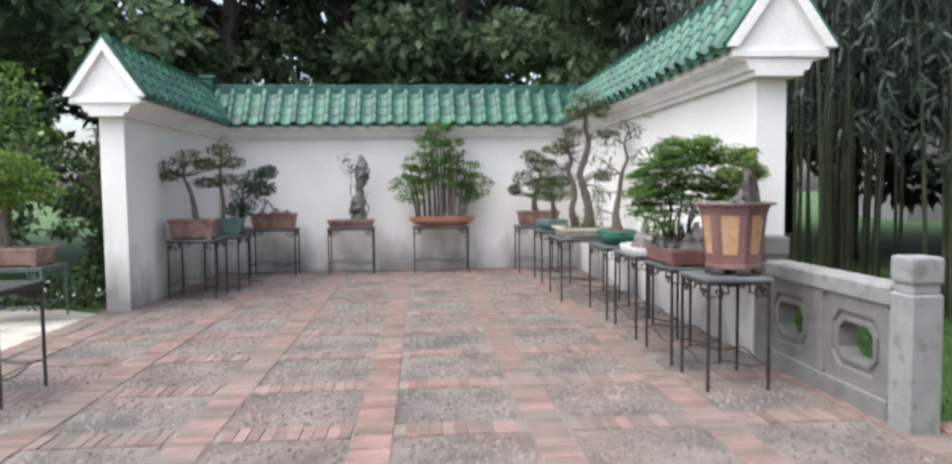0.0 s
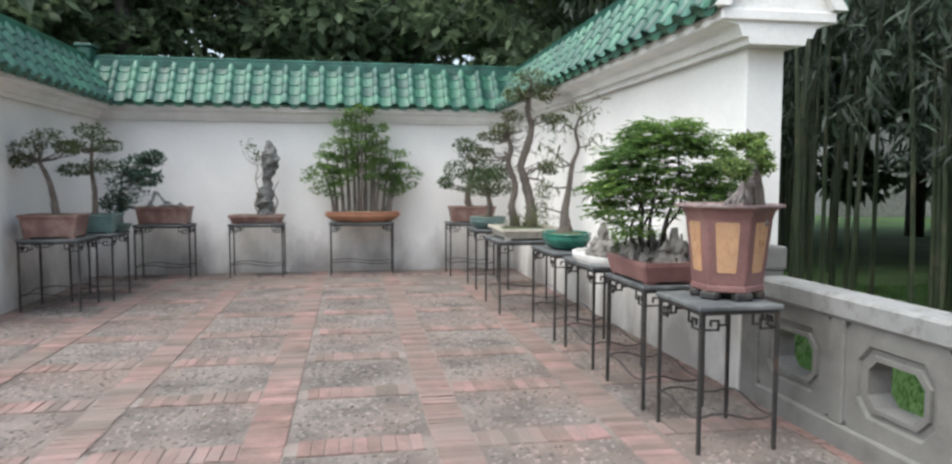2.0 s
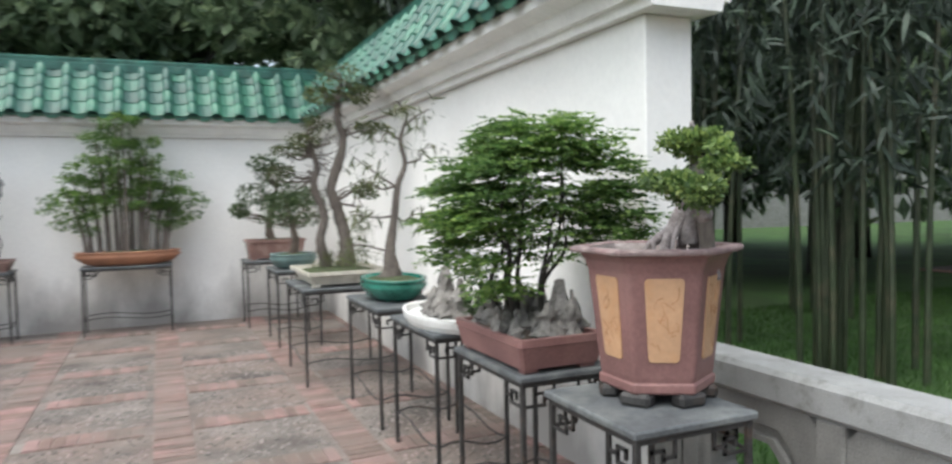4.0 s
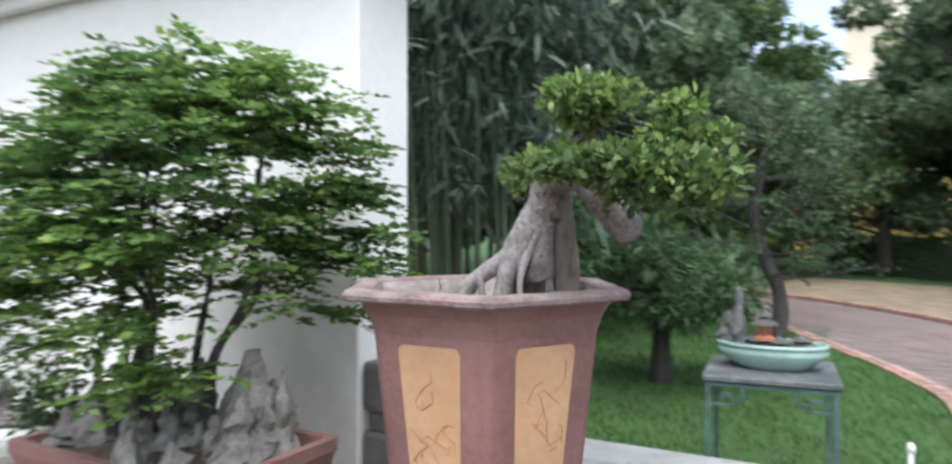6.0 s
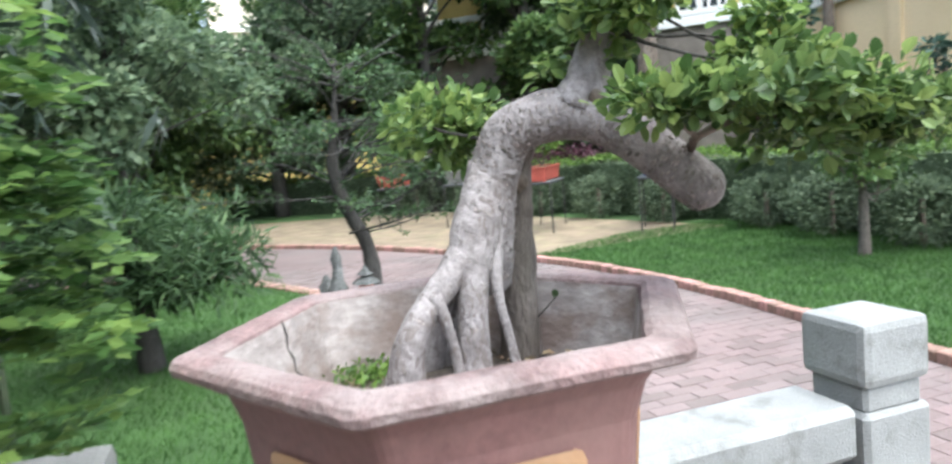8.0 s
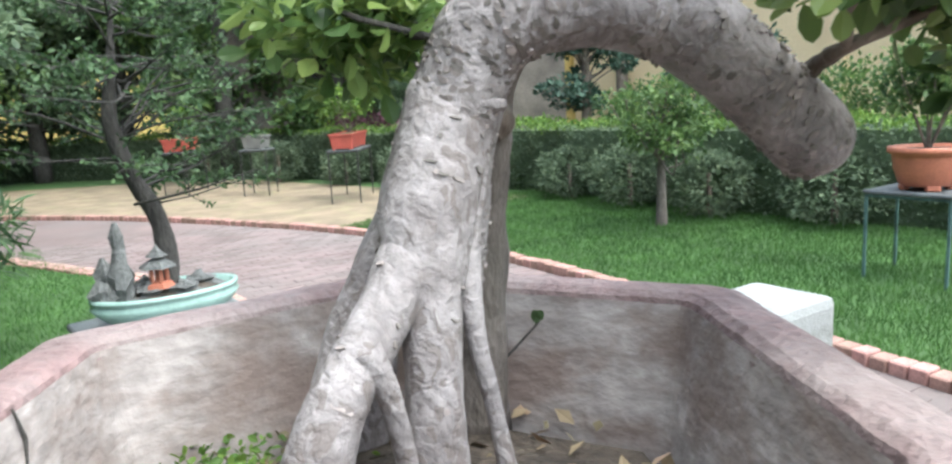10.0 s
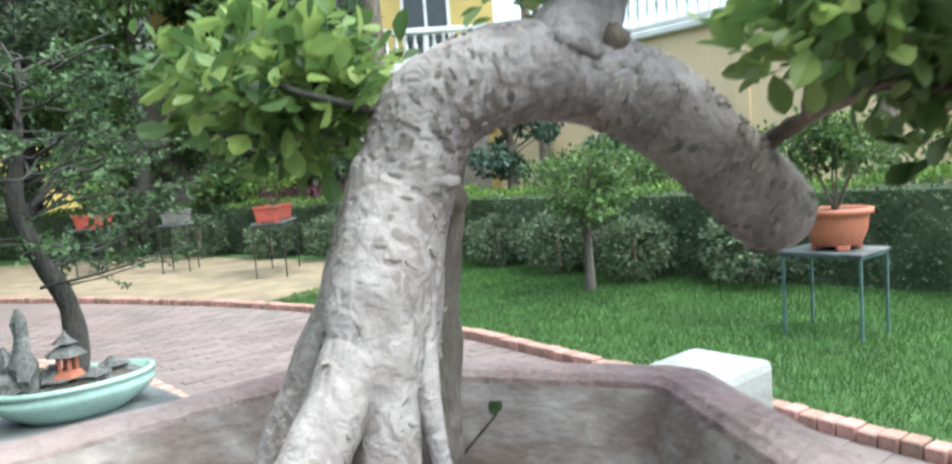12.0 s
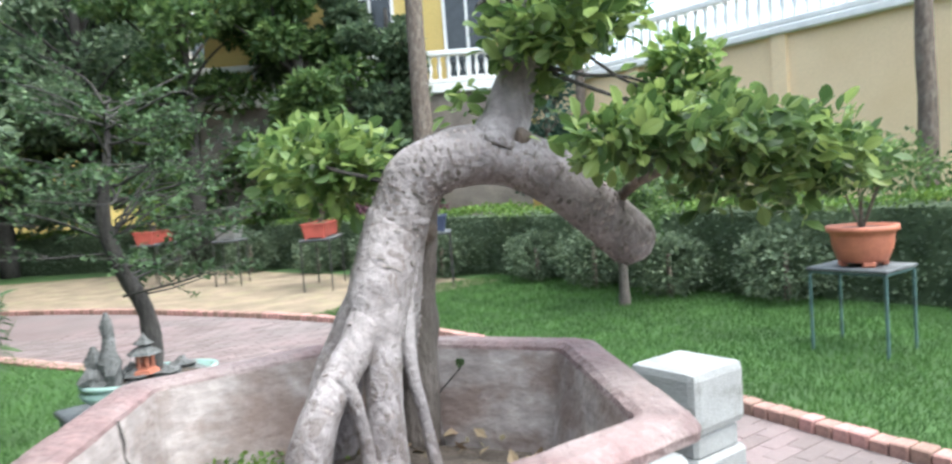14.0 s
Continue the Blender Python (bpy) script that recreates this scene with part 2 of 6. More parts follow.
M["rock"] = mat("limestone_rock", (0.205, 0.192, 0.178), 0.85, var=0.4, scale=14, fine=70, bump=0.8, blotch=(0.12, 0.11, 0.10), blotch_scale=10, blotch_lo=0.5, blotch_hi=0.7)
M["rock_dark"] = mat("dark_weathered_rock", (0.15, 0.15, 0.145), 0.85, var=0.4, scale=14, fine=70, bump=0.8)
M["bark_pale"] = scaly_bark()
M["bark_flake"] = mat("loose_bark_flakes", (0.22, 0.19, 0.177), 0.9, var=0.25, scale=30, fine=120, bump=0.2, island=0.38)
M["clay_red"] = mat("red_planter_clay", (0.36, 0.075, 0.055), 0.55, var=0.2, scale=6, fine=60, bump=0.1)
M["bark"] = mat("brown_bark", (0.13, 0.10, 0.08), 0.9, var=0.4, scale=20, fine=90, bump=0.9, stretch=(1, 1, 0.4), blotch=(0.22, 0.19, 0.16), blotch_scale=12)
M["bark_dark"] = mat("dark_bark", (0.05, 0.045, 0.04), 0.9, var=0.4, scale=20, fine=90, bump=0.9, stretch=(1, 1, 0.4))
M["bark_grey"] = mat("grey_brown_bark", (0.135, 0.112, 0.098), 0.9, var=0.35, scale=20, fine=90, bump=0.9, stretch=(1, 1, 0.5), blotch=(0.14, 0.12, 0.10), blotch_scale=14)
M["bamboo"] = mat("bamboo_culm", (0.042, 0.057, 0.031), 0.45, var=0.3, scale=4, fine=30, bump=0.05, island=0.3, blotch=(0.09, 0.085, 0.055), blotch_scale=3)


def leafmat(name, base, tint, rough=0.5, island=0.4, trans=0.3):
    return mat(name, base, rough, var=0.3, scale=3, fine=15, bump=0.0, tint=tint, island=island, translucent=trans, spec=0.35)


M["leaf_box"] = leafmat("glossy_young_leaf", (0.125, 0.20, 0.068), (0.215, 0.32, 0.095), 0.36, 0.6, 0.48)
M["leaf_fern"] = leafmat("pinnate_leaf", (0.105, 0.20, 0.062), (0.175, 0.295, 0.075), 0.45, 0.5, 0.55)
M["leaf_dark"] = leafmat("dark_leaf", (0.05, 0.085, 0.036), (0.085, 0.13, 0.052), 0.5, 0.4, 0.25)
M["leaf_olive"] = leafmat("olive_leaf", (0.075, 0.095, 0.035), (0.12, 0.145, 0.055), 0.55, 0.4, 0.25)
M["leaf_conifer"] = leafmat("conifer_needles", (0.06, 0.112, 0.05), (0.10, 0.17, 0.07), 0.6, 0.4, 0.35)
M["leaf_blue"] = leafmat("blue_green_needles", (0.05, 0.095, 0.07), (0.08, 0.14, 0.10), 0.6, 0.35, 0.2)
M["leaf_bamboo"] = leafmat("bamboo_leaf", (0.048, 0.074, 0.054), (0.095, 0.125, 0.098), 0.45, 0.5, 0.22)
M["leaf_tree"] = leafmat("shade_tree_leaf", (0.125, 0.19, 0.11), (0.19, 0.265, 0.15), 0.5, 0.5, 0.5)
M["leaf_bright"] = leafmat("bright_shrub_leaf", (0.11, 0.20, 0.04), (0.17, 0.28, 0.055), 0.5, 0.35, 0.35)
M["leaf_hedge"] = leafmat("hedge_leaf", (0.08, 0.145, 0.05), (0.14, 0.225, 0.07), 0.5, 0.45, 0.45)
M["leaf_hedge_dark"] = leafmat("dark_hedge_leaf", (0.13, 0.182, 0.112), (0.175, 0.23, 0.14), 0.75, 0.3, 0.5)
M["leaf_purple"] = leafmat("purple_leaf", (0.07, 0.035, 0.045), (0.13, 0.05, 0.07), 0.5, 0.4, 0.25)
M["leaf_litter"] = mat("dry_leaf_litter", (0.20, 0.15, 0.09), 0.8, var=0.4, island=0.5, bump=0)
M["grass"] = mat("lawn_soil", (0.055, 0.115, 0.030), 0.9, var=0.3, scale=1.2, fine=40, bump=0.4, tint=(0.065, 0.145, 0.032), blotch=(0.04, 0.07, 0.022), blotch_scale=0.35, blotch_lo=0.45, blotch_hi=0.7)
M["blade"] = leafmat("grass_blade", (0.072, 0.155, 0.042), (0.10, 0.205, 0.054), 0.7, 0.22, 0.4)
M["earth"] = mat("dry_bare_earth", (0.20, 0.155, 0.105), 0.95, var=0.25, scale=2, fine=40, bump=0.5, tint=(0.28, 0.215, 0.148), blotch=(0.24, 0.22, 0.12), blotch_scale=1.6, blotch_lo=0.5, blotch_hi=0.75)
M["gravel"] = mat("pale_gravel", (0.45, 0.42, 0.37), 0.95, var=0.25, scale=3, fine=60, bump=0.5, blotch=(0.2, 0.19, 0.15), blotch_scale=2)
M["ochre"] = mat("ochre_render", (0.80, 0.60, 0.37), 0.85, var=0.08, scale=0.6, fine=20, bump=0.1, tint=(0.82, 0.63, 0.40), blotch=(0.72, 0.53, 0.31), blotch_scale=0.7, blotch_lo=0.5, blotch_hi=0.8)
M["yellow"] = mat("yellow_render", (0.60, 0.45, 0.16), 0.85, var=0.12, scale=0.6, fine=20, bump=0.1)
M["beige"] = mat("beige_render", (0.58, 0.52, 0.44), 0.85, var=0.1, scale=0.5, fine=12, bump=0.1)
M["dark_glass"] = mat("dark_window_pane", (0.03, 0.035, 0.04), 0.15, var=0.2, bump=0.0)
M["pvc"] = mat("white_pvc", (0.62, 0.64, 0.64), 0.4, var=0.1, bump=0.05)
M["brown_wall"] = mat("brown_stone_wall", (0.20, 0.17, 0.145), 0.9, var=0.3, scale=2, fine=30, bump=0.4)


# ---- mesh helpers ----
def mesh_from(name, verts, faces, material, smooth=False):
    me = bpy.data.meshes.new(name)
    me.from_pydata([tuple(v) for v in verts], [], [tuple(f) for f in faces])
    me.materials.append(material)
    if smooth:
        me.shade_smooth()
    me.update()
    return me


def part(name, geo, material, parent=None, label="", smooth=False):
    """Links a bmesh, a (verts, faces) pair or a mesh as ONE object under a thing."""
    if isinstance(geo, bmesh.types.BMesh):
        me = bpy.data.meshes.new(name)
        geo.to_mesh(me)
        geo.free()
        me.materials.append(material)
        if smooth:
            me.shade_smooth()
    elif isinstance(geo, tuple):
        me = mesh_from(name, geo[0], geo[1], material, smooth)
    else:
        me = geo
    ob = new(name, me)
    if parent is not None:
        ob.parent = parent
    if label:
        tagged(ob, label)
    return ob


def thing(name, label, category, m=None, group="", kind=""):
    ob = new(name)
    ob.empty_display_size = 0.05
    if m is not None:
        ob.matrix_world = m
    return tagged(ob, label, category, group, kind)


def box(x0, x1, y0, y1, z0, z1, bevel=0.0, seg=1):
    bm = bmesh.new()
    bmesh.ops.create_cube(bm, size=1, matrix=Matrix.Translation(((x0 + x1) / 2, (y0 + y1) / 2, (z0 + z1) / 2)) @ Matrix.Diagonal((x1 - x0, y1 - y0, z1 - z0, 1)))
    if bevel:
        bmesh.ops.bevel(bm, geom=bm.edges[:], offset=bevel, segments=seg, affect="EDGES", profile=0.6)
    return bm


def join(*bms):
    me = bpy.data.meshes.new("tmp")
    out = bmesh.new()
    for b in bms:
        b.to_mesh(me)
        out.from_mesh(me)
        b.free()
    bpy.data.meshes.remove(me)
    return out


def moved(bm, m):
    bmesh.ops.transform(bm, matrix=m, verts=bm.verts)
    return bm


def rings(profile, n, sx=1.0, sy=1.0, turn=0.0, closed_bottom=True, closed_top=False, square=0.0):
    """Turns a profile of (radius, z) round z into n sides; square pushes the outline towards a rounded rectangle."""
    verts, faces = [], []
    for r, z in profile:
        for k in range(n):
            a = turn + 2 * math.pi * k / n
            c, s = math.cos(a), math.sin(a)
            if square:
                p = 2.0 / (2.0 + square * 8)
                c, s = math.copysign(abs(c) ** p, c), math.copysign(abs(s) ** p, s)
            verts.append((r * sx * c, r * sy * s, z))
    for i in range(len(profile) - 1):
        for k in range(n):
            faces.append((i * n + k, i * n + (k + 1) % n, (i + 1) * n + (k + 1) % n, (i + 1) * n + k))
    if closed_bottom:
        faces.append(tuple(range(n - 1, -1, -1)))
    if closed_top:
        faces.append(tuple((len(profile) - 1) * n + k for k in range(n)))
    return verts, faces


def rect_pot(w, d, profile):
    """A rectangular tray from a profile of (inset from the outside, z), outside first and inside after."""
    verts, faces = [], []
    for inset, z in profile:
        a, b, c = w / 2 - inset, d / 2 - inset, 0.012
        verts += [(a, b - c, z), (a - c, b, z), (-a + c, b, z), (-a, b - c, z), (-a, -b + c, z), (-a + c, -b, z), (a - c, -b, z), (a, -b + c, z)]
    for i in range(len(profile) - 1):
        for k in range(8):
            faces.append((i * 8 + k, i * 8 + (k + 1) % 8, (i + 1) * 8 + (k + 1) % 8, (i + 1) * 8 + k))
    faces.append(tuple(range(7, -1, -1)))
    faces.append(tuple((len(profile) - 1) * 8 + k for k in range(8)))
    return verts, faces


def tube(points, radii, n=8, rough=0.0, seed=0, cap=True, freq=14.0):
    """A tapering limb through the points, with an uneven skin."""
    P = [Vector(p) for p in points]
    verts, faces = [], []
    up = Vector((0.3, 0.2, 1)).normalized()
    for i, p in enumerate(P):
        d = (P[min(i + 1, len(P) - 1)] - P[max(i - 1, 0)]).normalized()
        a = d.cross(up)
        if a.length < 0.15:
            a = d.cross(Vector((1, 0.1, 0)))
        a.normalize()
        b = d.cross(a).normalized()
        if i and prev.dot(a) < 0:
            a, b = -a, -b
        prev = a
        for k in range(n):
            t = 2 * math.pi * k / n
            v = a * math.cos(t) + b * math.sin(t)
            r = radii[i]
            if rough:
                q = (p + v * r) * freq + Vector((seed, seed * 0.7, 0))
                r *= 1 + rough * noise.noise(q) + rough * 0.5 * noise.noise(q * 2.7)
            verts.append(p + v * r)
    for i in range(len(P) - 1):
        for k in range(n):
            faces.append((i * n + k, i * n + (k + 1) % n, (i + 1) * n + (k + 1) % n, (i + 1) * n + k))
    if cap:
        faces.append(tuple(range(n - 1, -1, -1)))
        faces.append(tuple((len(P) - 1) * n + k for k in range(n)))
    return verts, faces


def spline(points, steps=6):
    """Catmull-Rom through points of any width."""
    P = [np.array(p, float) for p in points]
    P = [2 * P[0] - P[1]] + P + [2 * P[-1] - P[-2]]
    out = []
    for i in range(1, len(P) - 2):
        a, b, c, d = P[i - 1:i + 3]
        for s in range(steps):
            t = s / steps
            out.append(0.5 * (2 * b + (c - a) * t + (2 * a - 5 * b + 4 * c - d) * t * t + (3 * b - a - 3 * c + d) * t ** 3))
    out.append(P[-2])
    return out


def limb(points, n=8, rough=0.1, seed=0, steps=5, freq=14.0):
    """points: (x, y, z, radius)."""
    q = spline(points, steps)
    return tube([p[:3] for p in q], [max(0.0008, p[3]) for p in q], n, rough, seed, True, freq)


def merge(geos):
    V, F = [], []
    for v, f in geos:
        o = len(V)
        V += [tuple(p) for p in v]
        F += [tuple(i + o for i in g) for g in f]
    return V, F


LEAF4 = np.array([(0, 0, 0), (0.5, 0.28, 0.06), (1, 0, -0.02), (0.5, -0.28, 0.06)])
LEAF4_F = [(0, 1, 2), (0, 2, 3)]
LEAF8 = np.array([(0, 0, 0), (0.22, 0.2, 0.05), (0.55, 0.32, 0.08), (0.86, 0.2, 0.03), (1, 0, -0.05), (0.86, -0.2, 0.03), (0.55, -0.32, 0.08), (0.22, -0.2, 0.05), (0.5, 0, 0.0)])
LEAF8_F = [(0, 1, 8), (1, 2, 8), (2, 3, 8), (3, 4, 8), (4, 5, 8), (5, 6, 8), (6, 7, 8), (7, 0, 8)]
BLADE = np.array([(0, 0.0, 0), (0.3, 0.075, 0.02), (0.65, 0.06, 0.0), (1, 0, -0.08), (0.65, -0.06, 0.0), (0.3, -0.075, 0.02)])
GRASS = np.array([(0, 0.06, 0), (1, 0, 0), (0, -0.06, 0)])
GRASS_F = [(0, 1, 2)]
BLADE_F = [(0, 1, 5), (1, 2, 4, 5), (2, 3, 4)]


def leaves(rng, at, out, size, shape="4", spread=0.7, droop=0.0, vary=0.35):
    """Leaves at the places `at`, pointing along `out` with a scatter; returns (verts, faces) with one island a leaf."""
    base, fs = {"4": (LEAF4, LEAF4_F), "8": (LEAF8, LEAF8_F), "blade": (BLADE, BLADE_F), "grass": (GRASS, GRASS_F)}[shape]
    at, out = np.asarray(at, float), np.asarray(out, float)
    n = len(at)
    d = out / (np.linalg.norm(out, axis=1, keepdims=True) + 1e-9) + rng.normal(0, spread, (n, 3)) + np.array([0, 0, -droop])
    d /= np.linalg.norm(d, axis=1, keepdims=True) + 1e-9
    nrm = np.array([0, 0, 1.0]) + rng.normal(0, 0.55, (n, 3))
    s = np.cross(nrm, d)
    s /= np.linalg.norm(s, axis=1, keepdims=True) + 1e-9
    u = np.cross(d, s)
    k = size * (1 + rng.uniform(-vary, vary, n))
    V = at[:, None] + (d[:, None] * base[None, :, :1] + s[:, None] * base[None, :, 1:2] + u[:, None] * base[None, :, 2:]) * k[:, None, None]
    m = len(base)
    F = [tuple(i * m + j for j in f) for i in range(n) for f in fs]
    return [tuple(v) for v in V.reshape(-1, 3)], F


def fast_leaves(name, rng, at, out, size, material, parent, shape="4", spread=0.7, droop=0.0, vary=0.35, label=""):
    v, f = leaves(rng, at, out, size, shape, spread, droop, vary)
    return part(name, (v, f), material, parent, label)


def blob(rng, centre, radii, n, skin=0.35):
    """Points in the outer skin of an ellipsoid, and their outward ways."""
    v = rng.normal(0, 1, (n, 3))
    v /= np.linalg.norm(v, axis=1, keepdims=True)
    r = (1 - skin * rng.random(n) ** 1.5)[:, None]
    lump = 1 + 0.18 * np.sin(v[:, :1] * 5 + centre[0] * 3) * np.sin(v[:, 1:2] * 6 + centre[1]) * np.cos(v[:, 2:] * 5)
    p = v * r * lump * np.array(radii)
    return p + np.array(centre), v


def clumps(rng, pads, per, skin=0.5):
    A, O = [], []
    for cx, cy, cz, rx, ry, rz in pads:
        a, o = blob(rng, (cx, cy, cz), (rx, ry, rz), per if isinstance(per, int) else int(per * rx * ry * rz), skin)
        A.append(a)
        O.append(o)
    return np.concatenate(A), np.concatenate(O)


# ---- ground, lawn, path ----
def strip_mesh(inner, outer, z):
    n = len(inner)
    V = [(x, y, z) for x, y in inner] + [(x, y, z) for x, y in outer]
    return V, [(i, i + 1, n + i + 1, n + i) for i in range(n - 1)]


ground = tagged(part("ground", ([(-150, -150, -0.03), (150, -150, -0.03), (150, 150, -0.03), (-150, 150, -0.03)], [(0, 1, 2, 3)]), M["grass"]), "wide green lawn ground round the terrace", "lawn", kind="structure")
far_edge = [tuple(p) for p in spline([(5.061, 4.38), (5.5, 4.34), (6.3, 4.24), (7.8, 4.13), (9.4, 4.08), (11.2, 4.25), (12.6, 4.65), (13.6, 5.05), (15.4, 5.9), (17.2, 7.0), (18.8, 8.4), (19.8, 10.0), (20.2, 12.0), (20.0, 15.0)], 6)]
near_edge = [tuple(p) for p in spline([(5.061, 6.50), (6.0, 6.50), (6.8, 6.48), (8.0, 6.42), (9.2, 6.38), (10.4, 6.45), (11.6, 6.85), (12.6, 7.30), (13.6, 7.75), (14.8, 8.35), (15.7, 9.2), (16.2, 10.3), (16.3, 12.0), (16.0, 15.0)], 6)]
path = tagged(part("path", strip_mesh(near_edge, far_edge, -0.012), M["paver"]), "curving garden path of worn pink paving bricks", "path", kind="structure")
earth = tagged(part("bare_earth", strip_mesh([p for p in far_edge if p[0] > 12.4], [(13.0 + 0.42 * i, 0.9 + 0.10 * i) if i < 22 else (22.5 + 0.25 * (i - 22), 3.1 + 0.4 * (i - 22)) for i in range(len([p for p in far_edge if p[0] > 12.4]))], -0.022), M["earth"]), "strip of dry straw-coloured bare earth before the hedge", "bare ground", kind="structure")
gravel = tagged(part("gravel_strip", ([(-3.4, 1, -0.014), (-1.98, 1, -0.014), (-1.98, 11.6, -0.014), (-3.2, 12.4, -0.014), (-6, 13, -0.014), (-6, 9.8, -0.014)], [(0, 1, 2, 3, 4, 5)]), M["gravel"]), "pale gravel strip along the terrace edge", "gravel", kind="structure")

# ---- terrace floor with brick bands ----
X0, X1, Y0, Y1 = -1.96, 5.06, -3.0, 15.76
floor = tagged(part("floor", box(X0, X1, Y0, Y1, -0.16, -0.012), M["pebble_bed"]), "terrace floor of grey pebble fields framed by red brick bands", "terrace", kind="structure")
COLS = [1.65 + 1.06 * k for k in range(-3, 4)]
ROWS_Y = [6.93 + 1.03 * k for k in range(-9, 9)]

# ---- garden walls ----
LX0, LX1, LY = -1.90, -1.61, 11.69
RX0, RX1, RY = 4.785, 5.06, 8.535
BY0, BY1 = 15.76, 16.06
TOP = 2.36
EAVE, APEX, HALF = 2.61, 3.24, 0.45


def wall_body(x0, x1, y0, y1):
    return box(x0, x1, y0, y1, -0.1, TOP, 0.006)


wall_left = tagged(part("wall_left", wall_body(LX0, LX1, LY, BY1), M["wall"]), "white plastered garden wall with a green tiled cap", "garden wall", kind="structure")
wall_back = tagged(part("wall_back", wall_body(LX1 + 0.003, RX0 - 0.003, BY0, BY1), M["wall"]), "white plastered back wall with grey damp stains under a green tiled cap", "garden wall", kind="structure")
wall_right = tagged(part("wall_right", wall_body(RX0, RX1, RY, BY1), M["wall"]), "tall white plastered garden wall with a green tiled cap", "garden wall", kind="structure")


def sweep_y(section, y0, y1):
    """Extrudes an outline of (x, z) from y0 to y1."""
    n = len(section)
    V = [(x, y0, z) for x, z in section] + [(x, y1, z) for x, z in section]
    F = [(i, (i + 1) % n, n + (i + 1) % n, n + i) for i in range(n)]
    return V, F + [tuple(range(n - 1, -1, -1)), tuple(range(n, 2 * n))]


def half_pipe(r, length, n=7, flare=1.06):
    """A half-round tile along +y, open below, with thickness at its lower end."""
    V, F = [], []
    for y, k in ((0.0, flare), (length * 0.12, 1.0), (length, 0.94)):
        for i in range(n):
            a = math.pi * i / (n - 1)
            V.append((r * k * math.cos(a), y, r * k * math.sin(a)))
    for j in range(2):
        for i in range(n - 1):
            F.append((j * n + i, (j + 1) * n + i, (j + 1) * n + i + 1, j * n + i + 1))
    F.append(tuple(range(n)))
    return V, F


def pan_tile(w, length):
    """A shallow dished tile along +y with a turned-down lower lip."""
    V, F = [], []
    n = 5
    for y, dz in ((0.0, -0.03), (0.0, 0.0), (length, -0.012)):
        for i in range(n):
            u = -1 + 2 * i / (n - 1)
            V.append((u * w / 2, y, 0.025 * u * u + dz))
    for j in range(2):
        for i in range(n - 1):
            F.append((j * n + i, j * n + i + 1, (j + 1) * n + i + 1, (j + 1) * n + i))
    return V, F


def drip(w):
    """The scalloped tongue that closes a pan row at the eave."""
    V = [(w / 2 * math.cos(a), 0, -0.055 * math.sin(a) + 0.012) for a in [math.pi * i / 8 for i in range(9)]]
    V += [(x, 0.012, z) for x, y, z in V]
    F = [tuple(range(9)), tuple(range(17, 8, -1))] + [(i, i + 1, 10 + i, 9 + i) for i in range(8)] + [(8, 0, 9, 17)]
    return V, F


SLOPE = math.hypot(HALF, APEX - EAVE)
PITCH = math.degrees(math.atan2(APEX - EAVE, HALF))
SEG = SLOPE / 4
STEP = 0.27
pipe_me = mesh_from("tile_tube", *half_pipe(0.062, SEG * 1.04), M["tile"], True)
pan_me = mesh_from("tile_pan", *pan_tile(0.20, SEG * 1.06), M["tile"])
disc_me = mesh_from("tile_end", *rings([(0.062, -0.008), (0.062, 0.0)], 10, closed_top=True), M["tile_end"])
drip_me = mesh_from("drip_tile", *drip(0.18), M["tile_end"])


